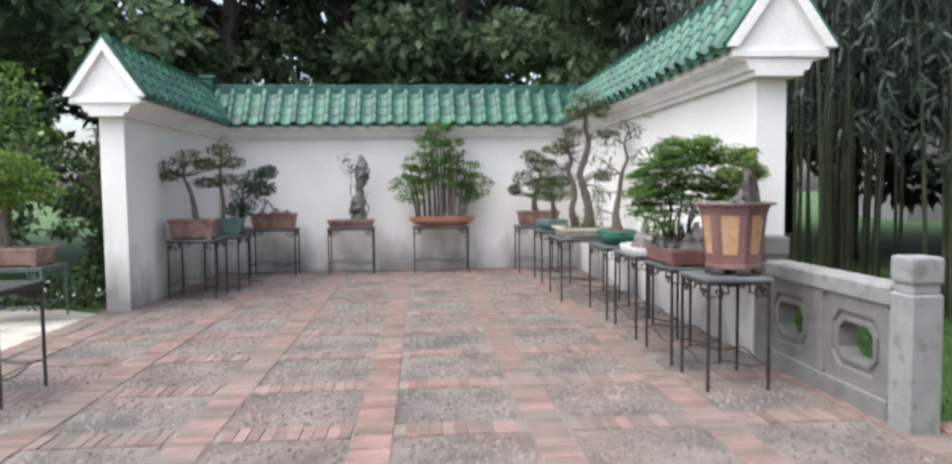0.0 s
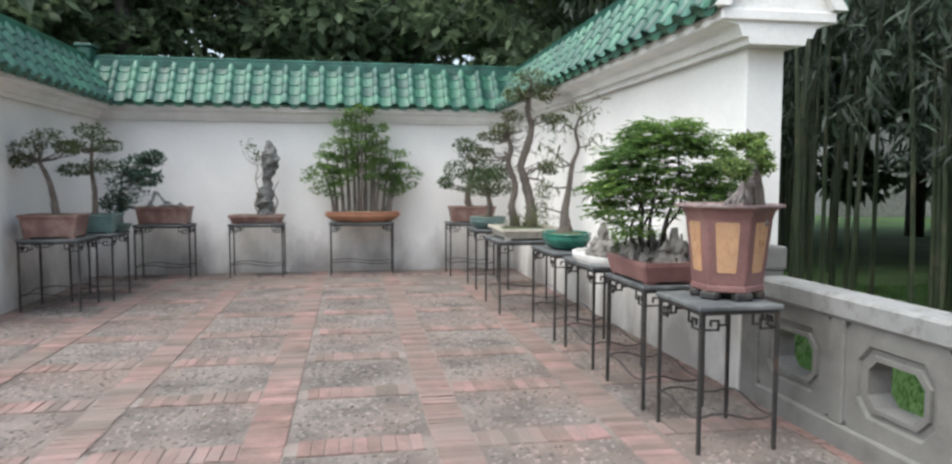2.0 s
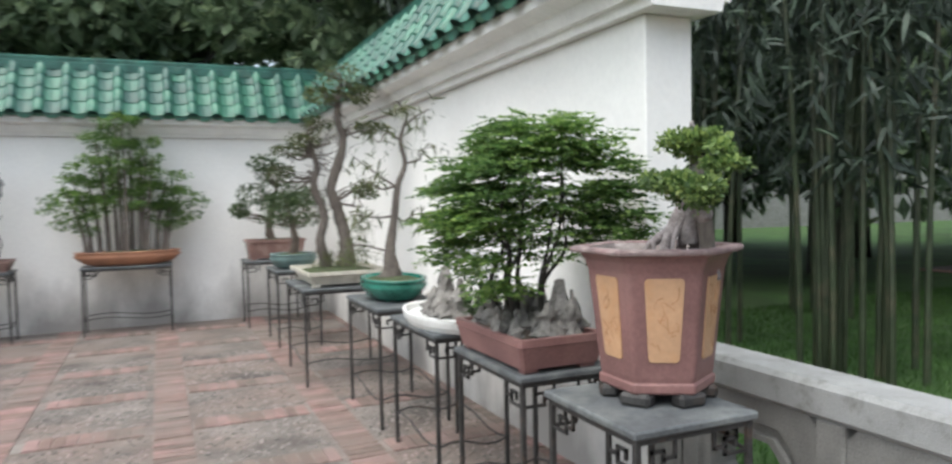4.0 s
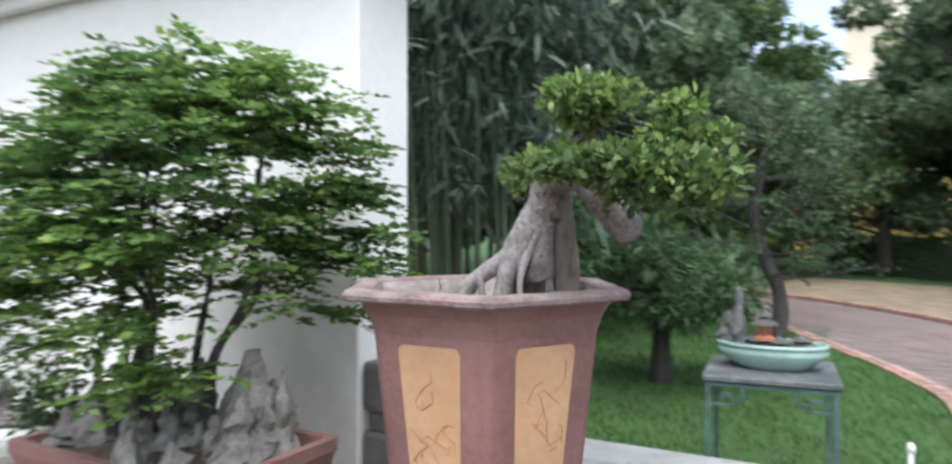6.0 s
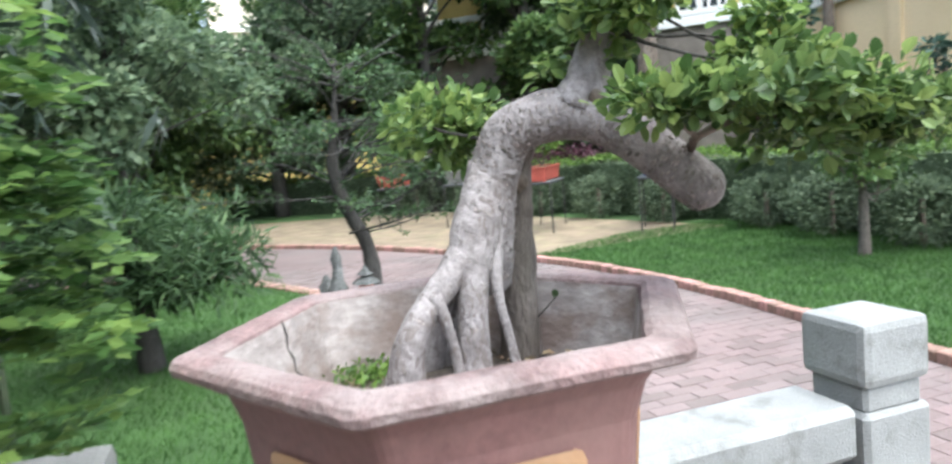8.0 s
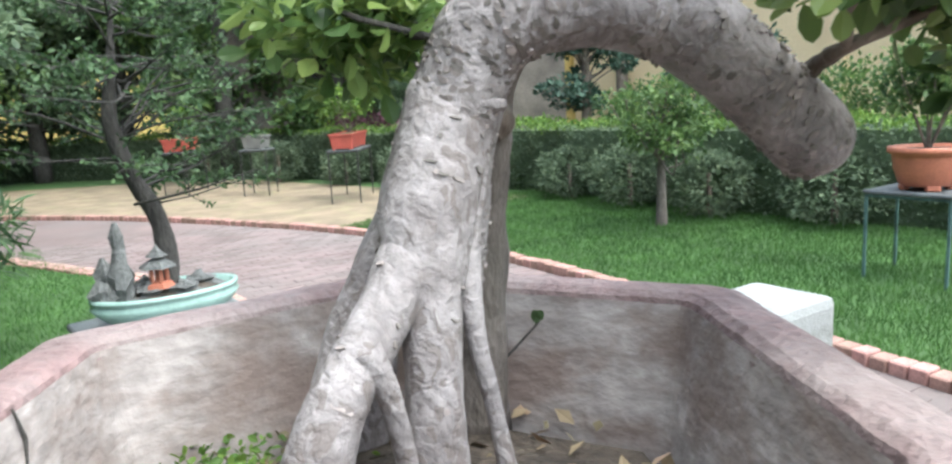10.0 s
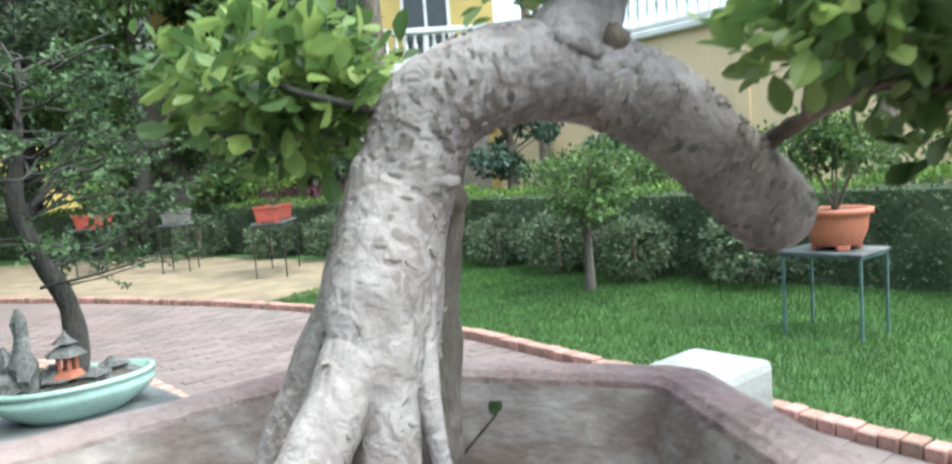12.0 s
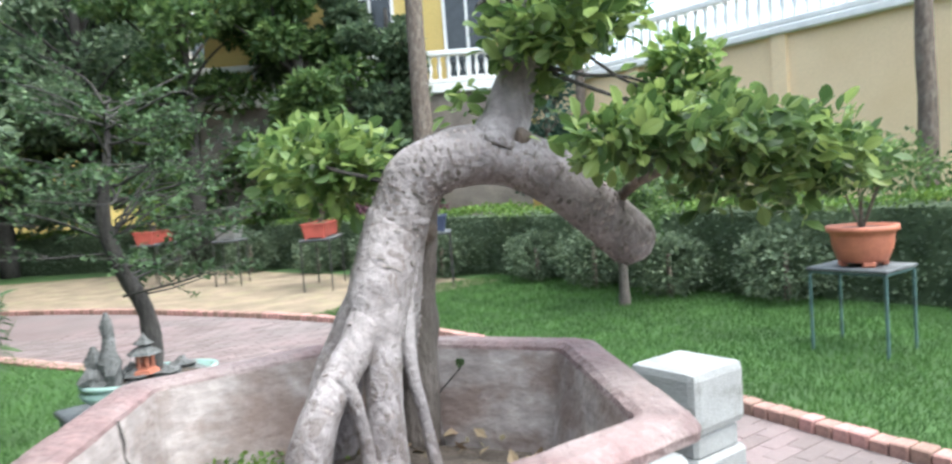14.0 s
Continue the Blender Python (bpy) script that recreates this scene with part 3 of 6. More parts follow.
def roof(parent, length, m, gable0, name_side, cut0=0.0, cut1=0.0):
    """A ridge roof along local +y, centred on x = 0, with tile rows on both slopes; the side that is seen gets single tiles."""
    def put(name, geo, material, label="", smooth=False):
        o = part(name, geo, material, parent, label, smooth)
        o.matrix_parent_inverse = parent.matrix_world.inverted()
        o.matrix_world = m
        return o
    put("roof_bed", sweep_y([(-HALF + 0.03, EAVE - 0.01), (0, APEX - 0.05), (HALF - 0.03, EAVE - 0.01), (0, EAVE - 0.03)], 0.02 if gable0 else 0, length), M["tile_end"])
    # stepped cornice below the eaves
    put("cornice", sweep_y([(-HALF + 0.06, EAVE - 0.035), (HALF - 0.06, EAVE - 0.035), (HALF - 0.06, EAVE - 0.10), (HALF - 0.17, EAVE - 0.13), (HALF - 0.20, EAVE - 0.20), (HALF - 0.24, EAVE - 0.20), (HALF - 0.25, TOP + 0.003), (-HALF + 0.25, TOP + 0.003), (-HALF + 0.24, EAVE - 0.20), (-HALF + 0.20, EAVE - 0.20), (-HALF + 0.17, EAVE - 0.13), (-HALF + 0.06, EAVE - 0.10)], -0.06 if gable0 else 0, length), M["trim"])
    put("ridge", sweep_y([(-0.075, APEX - 0.06), (0.075, APEX - 0.06), (0.07, APEX + 0.03), (0.045, APEX + 0.04), (0.045, APEX + 0.08), (0.0, APEX + 0.105), (-0.045, APEX + 0.08), (-0.045, APEX + 0.04), (-0.07, APEX + 0.03)], 0.0, length), M["tile"], "glazed green ridge capping")
    far_side = []
    for side in (-1, 1):
        seen = side == name_side
        rows = int(length / STEP)
        for j in range(rows):
            y = (j + 0.5) * length / rows
            lim = 0.0
            frame_m = m @ Matrix.Translation((side * HALF, y, EAVE)) @ pose(0, 0, 0, 0, 0, 90 if side > 0 else -90) @ pose(0, 0, 0, PITCH, 0, 0)
            if cut1 and seen and length - y < cut1 * 0.9:
                lim = 1 - (length - y) / (cut1 * 0.9)
            if cut0 and seen and y < cut0 * 0.9:
                lim = 1 - y / (cut0 * 0.9)
            for i in range(4):
                if i / 4 < lim - 0.2:
                    continue
                for kind, me, dx, dz in (("tile_tube", pipe_me, 0.0, 0.012), ("tile_pan", pan_me, length / rows / 2, 0.012)):
                    mm = frame_m @ Matrix.Translation((dx, i * SEG - 0.02, dz + (0.006 if kind == "tile_pan" else 0.0)))
                    if seen:
                        o = part(kind, me, None, parent)
                        o.matrix_parent_inverse = parent.matrix_world.inverted()
                        o.matrix_world = mm
                    else:
                        far_side.append(([m.inverted() @ mm @ v.co for v in me.vertices], [tuple(p.vertices) for p in me.polygons]))
            if lim < 0.2:
                for me, mm in ((disc_me, frame_m @ Matrix.Translation((0, -0.02, 0.012)) @ pose(0, 0, 0, 90, 0, 0)), (drip_me, frame_m @ Matrix.Translation((length / rows / 2, -0.028, -0.005)) @ pose(0, 0, 0, -PITCH + 8, 0, 0))):
                    if seen:
                        o = part("eave_tile", me, None, parent)
                        o.matrix_parent_inverse = parent.matrix_world.inverted()
                        o.matrix_world = mm
                    else:
                        far_side.append(([m.inverted() @ mm @ v.co for v in me.vertices], [tuple(p.vertices) for p in me.polygons]))
    o = put("far_slope_tiles", merge(far_side), M["tile"])
    tagged(o, kind="stuff")
    if gable0:
        put("pediment", sweep_y([(-HALF + 0.05, EAVE - 0.03), (HALF - 0.05, EAVE - 0.03), (0, APEX - 0.06)], -0.06, 0.06), M["trim"], "white triangular gable end")
        put("gable_plinth", box(-HALF + 0.04, HALF - 0.04, -0.085, 0.10, EAVE - 0.10, EAVE - 0.03, 0.006), M["trim"])
        for s in (-1, 1):
            put("barge_board", sweep_y([(s * (HALF + 0.02), EAVE - 0.02), (s * (HALF - 0.075), EAVE - 0.02), (0, APEX - 0.115), (0, APEX + 0.03)], -0.115, 0.0), M["trim"], "white raking gable band")
            put("verge_tile", sweep_y([(s * (HALF + 0.03), EAVE - 0.015), (s * (HALF + 0.02), EAVE + 0.03), (0, APEX + 0.085), (0, APEX + 0.033)], -0.10, 0.06), M["tile_end"])


roof(wall_left, BY0 - LY + 0.32, Matrix.Translation(((LX0 + LX1) / 2, LY - 0.08, 0)), True, 1, cut1=HALF)
roof(wall_right, BY0 - RY + 0.32, Matrix.Translation(((RX0 + RX1) / 2, RY - 0.08, 0)), True, -1, cut1=HALF)
roof(wall_back, RX0 - LX1 + 0.27, Matrix.Translation((RX0 + 0.135, (BY0 + BY1) / 2, 0)) @ pose(0, 0, 0, 0, 0, 90), False, -1, cut0=HALF, cut1=HALF)
for x in ((LX0 + LX1) / 2,):
    fin = part("ridge_finial", join(box(x - 0.10, x + 0.10, BY0 - 0.02, BY0 + 0.30, APEX + 0.02, APEX + 0.20, 0.02), box(x - 0.13, x + 0.13, BY0 - 0.05, BY0 + 0.33, APEX + 0.19, APEX + 0.24, 0.015)), M["tile"], wall_left, "glazed green ridge end block")

# ---- stone balustrade ----
bal = thing("stone_balustrade", "weathered grey stone balustrade with pierced octagonal panels", "balustrade", Matrix.Translation((4.885, 7.5, 0)))


def world_part(name, geo, material, parent, label="", smooth=False):
    """A part whose geometry is given in the world's metres."""
    o = part(name, geo, material, parent, label, smooth)
    o.matrix_parent_inverse = parent.matrix_world.inverted()
    return o


def post(cx, cy, w, h, material, label):
    a = w / 2
    return world_part("post", join(box(cx - a, cx + a, cy - a, cy + a, -0.05, h - 0.22, 0.012), box(cx - a * 0.86, cx + a * 0.86, cy - a * 0.86, cy + a * 0.86, h - 0.225, h - 0.155, 0.01), box(cx - a, cx + a, cy - a, cy + a, h - 0.16, h, 0.022, 2)), material, bal, label)


post(4.878, 6.618, 0.205, 1.035, M["stone_pale"], "pale granite post with a chamfered square cap")
post(4.90, 8.43, 0.205, 1.035, M["stone"], "grey granite post with a chamfered cap against the wall")
world_part("handrail", join(box(4.775, 4.985, 6.735, 8.305, 0.71, 0.845, 0.02)), M["stone_pale"], bal, "pale worn granite rail")
world_part("plinth", box(4.775, 4.995, 6.735, 8.305, -0.05, 0.13, 0.012), M["stone"], bal)
world_part("pilaster", box(4.785, 4.985, 7.46, 7.58, 0.13, 0.71, 0.008), M["stone"], bal)


def pierced_panel(y0, y1, z0, z1, x0, x1):
    cy, cz = (y0 + y1) / 2, (z0 + z1) / 2
    hy, hz, c = 0.19, 0.125, 0.06
    hole = [(hy, hz - c), (hy - c, hz), (-hy + c, hz), (-hy, hz - c), (-hy, -hz + c), (-hy + c, -hz), (hy - c, -hz), (hy, -hz + c)]
    a, b = (y1 - y0) / 2, (z1 - z0) / 2
    rim = [(a, b - 0.05), (a - 0.05, b), (-a + 0.05, b), (-a, b - 0.05), (-a, -b + 0.05), (-a + 0.05, -b), (a - 0.05, -b), (a, -b + 0.05)]
    loops = [(x1, rim, 1), (x0, rim, 1), (x0, [(y * 1.42, z * 1.55) for y, z in hole], 0), (x0 + 0.022, [(y * 1.36, z * 1.45) for y, z in hole], 0), (x0 + 0.022, [(y * 1.2, z * 1.22) for y, z in hole], 0), (x0 + 0.004, [(y * 1.17, z * 1.18) for y, z in hole], 0), (x0 + 0.004, hole, 0), (x1, hole, 0)]
    V, F = [], []
    for x, ring, _ in loops:
        V += [(x, cy + y, cz + z) for y, z in ring]
    for i in range(len(loops)):
        j = (i + 1) % len(loops)
        for k in range(8):
            F.append((i * 8 + k, i * 8 + (k + 1) % 8, j * 8 + (k + 1) % 8, j * 8 + k))
    return V, F


for y0, y1 in ((6.735, 7.46), (7.58, 8.305)):
    world_part("pierced_panel", pierced_panel(y0, y1, 0.12, 0.715, 4.80, 4.945), M["stone"], bal)


# ---- tables ----
def strips(segs, r=0.006):
    """Thin square rods along axis-parallel pieces."""
    out = []
    for a, b in segs:
        lo = [min(a[i], b[i]) - r for i in range(3)]
        hi = [max(a[i], b[i]) + r for i in range(3)]
        out.append(box(lo[0], hi[0], lo[1], hi[1], lo[2], hi[2]))
    return join(*out)


def fret(w, flip):
    """A corner key scroll under a table top, in the x-z plane."""
    s = -1 if flip else 1
    p = [(0, 0), (0, -0.085), (0.10, -0.085), (0.10, -0.035), (0.055, -0.035), (0.055, -0.06)]
    q = [(0.10, -0.06), (0.145, -0.06), (0.145, 0.0)]
    segs = [((s * a[0], 0, a[1]), (s * b[0], 0, b[1])) for r in (p, q) for a, b in zip(r, r[1:])]
    return segs


def table(cx, cy, w, d, h=0.8, iron="iron", top="slab", label="dark iron plant stand with key-fret corners and a stone top", rot=0.0, group="plant stands", rails=True, frets=True):
    ob = thing("plant_stand", label, "plant stand", pose(cx, cy, -0.012 if cx < 5 else -0.03, 0, 0, rot), group)
    hh = h + (0.012 if cx < 5 else 0.03)
    part("top", box(-w / 2 - 0.012, w / 2 + 0.012, -d / 2 - 0.012, d / 2 + 0.012, hh - 0.028, hh, 0.006), M[top], ob)
    a, b = w / 2 - 0.012, d / 2 - 0.012
    for sx, sy in ((-1, -1), (1, -1), (1, 1), (-1, 1)):
        part("leg", box(sx * a - 0.0105, sx * a + 0.0105, sy * b - 0.0105, sy * b + 0.0105, 0, hh - 0.028, 0.002), M[iron], ob)
    part("apron", strips([((-a, -b, hh - 0.04), (a, -b, hh - 0.04)), ((-a, b, hh - 0.04), (a, b, hh - 0.04)), ((-a, -b, hh - 0.04), (-a, b, hh - 0.04)), ((a, -b, hh - 0.04), (a, b, hh - 0.04))], 0.009), M[iron], ob)
    if frets:
        for sy in (-1, 1):
            for flip in (0, 1):
                part("fretwork", moved(strips(fret(w, flip), 0.0055), pose((a if flip else -a), sy * b, hh - 0.045)), M[iron], ob)
        for sx in (-1, 1):
            for flip in (0, 1):
                part("fretwork", moved(strips(fret(d, flip), 0.0055), pose(sx * a, (b if flip else -b), hh - 0.045, 0, 0, 90)), M[iron], ob)
    if rails:
        for p0, p1 in (((-a, -b), (a, -b)), ((-a, b), (a, b)), ((-a, -b), (-a, b)), ((a, -b), (a, b))):
            pts = [(p0[0] + (p1[0] - p0[0]) * t, p0[1] + (p1[1] - p0[1]) * t, 0.20 + 0.022 * math.sin(2 * math.pi * t) * (1 if p0[1] == p1[1] else -1)) for t in [i / 6 for i in range(7)]]
            part("stretcher", tube(pts, [0.006] * 7, 5), M[iron], ob)
    return ob


STANDS = [(4.207, 7.79, 0.47, 0.54), (4.19, 8.62, 0.43, 0.68), (4.20, 9.67, 0.43, 0.76), (4.22, 10.73, 0.50, 0.82), (4.12, 12.08, 0.78, 0.85), (4.00, 13.76, 0.46, 0.72), (3.98, 15.16, 0.70, 0.56),
          (2.31, 15.38, 0.97, 0.42), (0.75, 15.31, 0.78, 0.42), (-0.57, 15.31, 0.78, 0.42), (-0.94, 13.62, 0.50, 0.66), (-1.14, 12.87, 0.64, 0.60)]
for s in STANDS:
    table(*s)


# ---- potted trees on the terrace ----
Z = 0.8


def soil_dome(w, d, z, h=0.03, n=18, square=0.3):
    return rings([(1.0, z - 0.02), (0.98, z), (0.7, z + h * 0.6), (0.35, z + h), (0.02, z + h * 1.05)], n, w / 2, d / 2, 0, False, True, square)


def rect_tray(name, label, cx, cy, w, d, h, material, z=Z, feet=True, soil="moss", rot=0.0, flare=0.03, lip=0.015):
    ob = thing(name, label, "pot", pose(cx, cy, z, 0, 0, rot))
    f = 0.02 if feet else 0.0
    part("body", rect_pot(w, d, [(flare + lip, f), (lip, h - 0.035), (0, h - 0.03), (0, h), (0.025, h), (0.03, h - 0.035)]), material, ob)
    if feet:
        for sx in (-1, 1):
            for sy in (-1, 1):
                part("foot", box(sx * (w / 2 - flare - 0.05) - 0.035, sx * (w / 2 - flare - 0.05) + 0.035, sy * (d / 2 - flare - 0.04) - 0.025, sy * (d / 2 - flare - 0.04) + 0.025, 0, f + 0.004, 0.004), material, ob)
    part("soil", soil_dome(w - 0.07, d - 0.07, h - 0.03, 0.03), M[soil], ob, "mossy soil")
    return ob


def round_pot(name, label, cx, cy, rx, ry, h, material, z=Z, soil="moss", belly=0.06):
    ob = thing(name, label, "pot", pose(cx, cy, z))
    part("body", rings([(0.62, 0.0), (0.70, 0.012), (0.86, 0.035), (1.0, h * 0.55), (1.0 + belly, h * 0.72), (0.98, h - 0.02), (1.04, h - 0.016), (1.04, h), (0.95, h), (0.93, h - 0.03)], 36, rx, ry, 0, True, True), material, ob, smooth=True)
    part("soil", soil_dome(rx * 1.84, ry * 1.84, h - 0.025, 0.03, 24, 0.0), M[soil], ob)
    return ob


def rock(rng, h, r, n=10, lean=0.0):
    """A ragged upright stone."""
    V, F = [], []
    rows = 7
    for i in range(rows):
        t = i / (rows - 1)
        rr = r * (1 - t ** 1.4 * 0.82) * (1 + 0.30 * math.sin(t * 11 + h * 40))
        for k in range(n):
            a = 2 * math.pi * k / n
            q = rr * (0.62 + 0.7 * rng.random())
            V.append((q * math.cos(a) + lean * t * h, q * math.sin(a), h * t - 0.01 + 0.012 * rng.random()))
        if i:
            for k in range(n):
                F.append(((i - 1) * n + k, (i - 1) * n + (k + 1) % n, i * n + (k + 1) % n, i * n + k))
    F.append(tuple((rows - 1) * n + k for k in range(n)))
    return V, F


def rock_thing(rng, x, y, z, h, r, material, label, group=""):
    ob = part("rock", rock(rng, h, r), material)
    ob.location = (x, y, z)
    return tagged(ob, label, "rock", group)


def branches(rng, start, ends, r0, r1=0.002, wig=0.02, n=5):
    out = []
    for e in ends:
        a, b = np.array(start[:3]), np.array(e)
        mid = [(*(a + (b - a) * t + rng.normal(0, wig, 3) * (0 < t < 1)), r0 + (r1 - r0) * t) for t in (0, 0.35, 0.7, 1)]
        out.append(limb(mid, n, 0.08, 1, 3))
    return out


def pad_tree(name, label, trunk, pads, leaf, size, per, bark, seed, shape="4", skin=0.6, spread=0.9, fork=None, r_branch=0.012, group="", wig=0.02):
    """A small trained tree: a trunk, a branch to each pad of leaves, and the pads as one crown."""
    rng = np.random.default_rng(seed)
    ob = thing(name, label, "bonsai", Matrix.Translation(trunk[0][:3]), group)
    t = limb(trunk, 10, 0.30, seed, 7, 22)
    world_part("trunk", t, bark, ob, smooth=True)
    q = spline(trunk, 5)
    for p in pads:
        c = np.array(p[:3])
        src = min(q, key=lambda s: np.linalg.norm(s[:3] - c) + 2.0 * max(0, s[2] - c[2] + 0.02))
        world_part("branch", merge(branches(rng, src, [c - np.array([0, 0, p[5] * 0.3])] + [c + rng.normal(0, 0.6, 3) * np.array(p[3:]) for _ in range(4)], min(r_branch, src[3] * 0.8), 0.002, wig)), bark, ob)
    if wig >= 0.05:
        fine = []
        for k in range(26):
            s = q[int(len(q) * rng.uniform(0.3, 0.98))]
            e = np.array(s[:3]) + rng.normal(0, 1, 3) * np.array([0.16, 0.16, 0.09]) + np.array([0, 0, 0.05])
            fine += branches(rng, s, [e], 0.006, 0.0015, 0.03, 5)
        world_part("twigs", merge(fine), bark, ob)
    a, o = clumps(rng, pads, per, skin)
    o[:, 2] += 0.25
    v, f = leaves(rng, a, o, size, shape, spread)
    tagged(world_part("crown", (v, f), leaf, ob), kind="stuff")
    return ob


rng = np.random.default_rng(4)

# 1: pale small-leaved tree by the left wall, in a red-brown pot
rect_tray("bonsai_pot", "red-brown rectangular clay pot on an iron stand", -1.17, 12.87, 0.62, 0.46, 0.27, M["clay_brown"])
pad_tree("bonsai_tree", "sparse small-leaved bonsai with a forked grey trunk", [(-1.15, 12.87, 1.03, 0.045), (-1.18, 12.87, 1.3, 0.034), (-1.22, 12.86, 1.48, 0.028), (-1.30, 12.85, 1.66, 0.02)],
         [(-1.42, 12.85, 1.80, 0.19, 0.17, 0.11), (-1.50, 12.9, 1.67, 0.14, 0.14, 0.07), (-1.22, 12.88, 1.93, 0.2, 0.18, 0.10), (-1.02, 12.9, 1.82, 0.13, 0.13, 0.08)], M["leaf_olive"], 0.032, 420, M["bark_grey"], 11, wig=0.03)
# 2: tiered dark tree and its companion in blue-grey pots
rect_tray("bonsai_pot", "blue-grey glazed rectangular pot on an iron stand", -0.93, 13.62, 0.46, 0.42, 0.24, M["glaze_teal"])
pad_tree("bonsai_tree", "tiered dark-leaved bonsai with flat foliage pads", [(-0.98, 13.6, 1.0, 0.04), (-0.97, 13.6, 1.3, 0.03), (-1.0, 13.6, 1.6, 0.022), (-0.98, 13.6, 1.95, 0.012)],
         [(-1.0, 13.6, 2.05, 0.2, 0.2, 0.09), (-1.2, 13.55, 1.86, 0.2, 0.18, 0.08), (-0.82, 13.6, 1.88, 0.2, 0.18, 0.08), (-1.22, 13.6, 1.58, 0.2, 0.18, 0.07), (-0.9, 13.62, 1.62, 0.24, 0.2, 0.08)], M["leaf_dark"], 0.035, 420, M["bark"], 12)
pad_tree("bonsai_tree", "bushy blue-green conifer bonsai", [(-0.80, 14.05, 0.80, 0.03), (-0.82, 14.05, 1.1, 0.025), (-0.78, 14.05, 1.5, 0.012)],
         [(-0.72, 14.05, 1.36, 0.26, 0.2, 0.22), (-0.62, 14.08, 1.62, 0.2, 0.17, 0.16), (-0.42, 14.1, 1.74, 0.16, 0.12, 0.09), (-0.48, 14.0, 1.48, 0.2, 0.15, 0.1), (-0.86, 14.05, 1.15, 0.2, 0.2, 0.12)], M["leaf_blue"], 0.045, 560, M["bark_dark"], 13)
tagged(part("bonsai_pot", rings([(0.10, 0), (0.15, 0.02), (0.19, 0.10), (0.20, 0.10), (0.17, 0.08)], 20, 1, 1, 0, True, True), M["glaze_teal"], smooth=True), "low round grey pot on an iron stand", "pot").location = (-0.80, 13.80, Z)
# 3: stone landscape in a brown tray
rect_tray("bonsai_pot", "brown rectangular clay pot holding a stone landscape", -0.57, 15.31, 0.76, 0.40, 0.26, M["clay_brown"])
for k, (dx, h, r) in enumerate(((-0.20, 0.10, 0.05), (0.05, 0.09, 0.12), (0.22, 0.07, 0.08))):
    rock_thing(rng, -0.57 + dx, 15.3, 1.05, h, r, M["rock_dark"], "small dark landscape stone in a tray", "tray stones")
arch = thing("scholar_stone", "pale arched scholar's stone standing in a tray", "stone", Matrix.Translation((-0.68, 15.3, 1.05)))
part("arch", limb([(-0.10, 0, -0.01, 0.02), (-0.05, 0, 0.12, 0.022), (-0.01, 0, 0.22, 0.03), (0.05, 0, 0.17, 0.02), (0.12, 0, 0.07, 0.022), (0.16, 0, -0.01, 0.02)], 7, 0.3, 3, 4, 30), M["stone_pale"], arch)
# 4: upright stone with a wiry tree
rect_tray("bonsai_pot", "shallow brown rectangular tray on an iron stand", 0.75, 15.31, 0.80, 0.40, 0.13, M["clay_brown"])
sc = thing("scholar_stone", "tall grey upright stone with a wiry vine", "stone", Matrix.Translation((0.88, 15.31, 0.91)))
part("stone", limb([(0.0, 0, -0.01, 0.15), (0.01, 0, 0.10, 0.115), (-0.01, 0, 0.22, 0.13), (0.0, 0, 0.36, 0.12), (0.03, 0, 0.46, 0.075), (0.02, 0, 0.56, 0.07), (0.05, 0, 0.68, 0.10), (0.08, 0, 0.84, 0.125), (0.07, 0, 1.0, 0.085), (0.04, 0, 1.14, 0.03)], 14, 0.5, 5, 5, 11), M["rock_dark"], sc)
part("vine", merge([limb([(-0.08, -0.1, 0.0, 0.012), (-0.15, -0.1, 0.18, 0.01), (-0.08, -0.12, 0.34, 0.01), (-0.13, -0.1, 0.55, 0.008), (-0.10, -0.08, 0.75, 0.006), (-0.18, -0.05, 0.98, 0.004)], 6, 0.1, 2), limb([(0.08, -0.12, 0.0, 0.012), (0.18, -0.1, 0.2, 0.010), (0.13, -0.12, 0.38, 0.008), (0.20, -0.1, 0.52, 0.005)], 6, 0.1, 3), limb([(-0.10, -0.08, 0.75, 0.006), (-0.24, -0.06, 0.84, 0.004), (-0.32, -0.05, 0.98, 0.003)], 5, 0.1, 4), limb([(-0.13, -0.1, 0.55, 0.006), (-0.02, -0.14, 0.66, 0.005), (-0.06, -0.14, 0.80, 0.003)], 5, 0.1, 5)]), M["bark"], sc)
a, o = clumps(rng, [(-0.20, -0.03, 1.02, 0.16, 0.1, 0.12), (-0.08, -0.05, 0.88, 0.10, 0.08, 0.1)], 70, 0.9)
tagged(part("sprig", leaves(rng, a, o, 0.042), M["leaf_olive"], sc), kind="stuff")
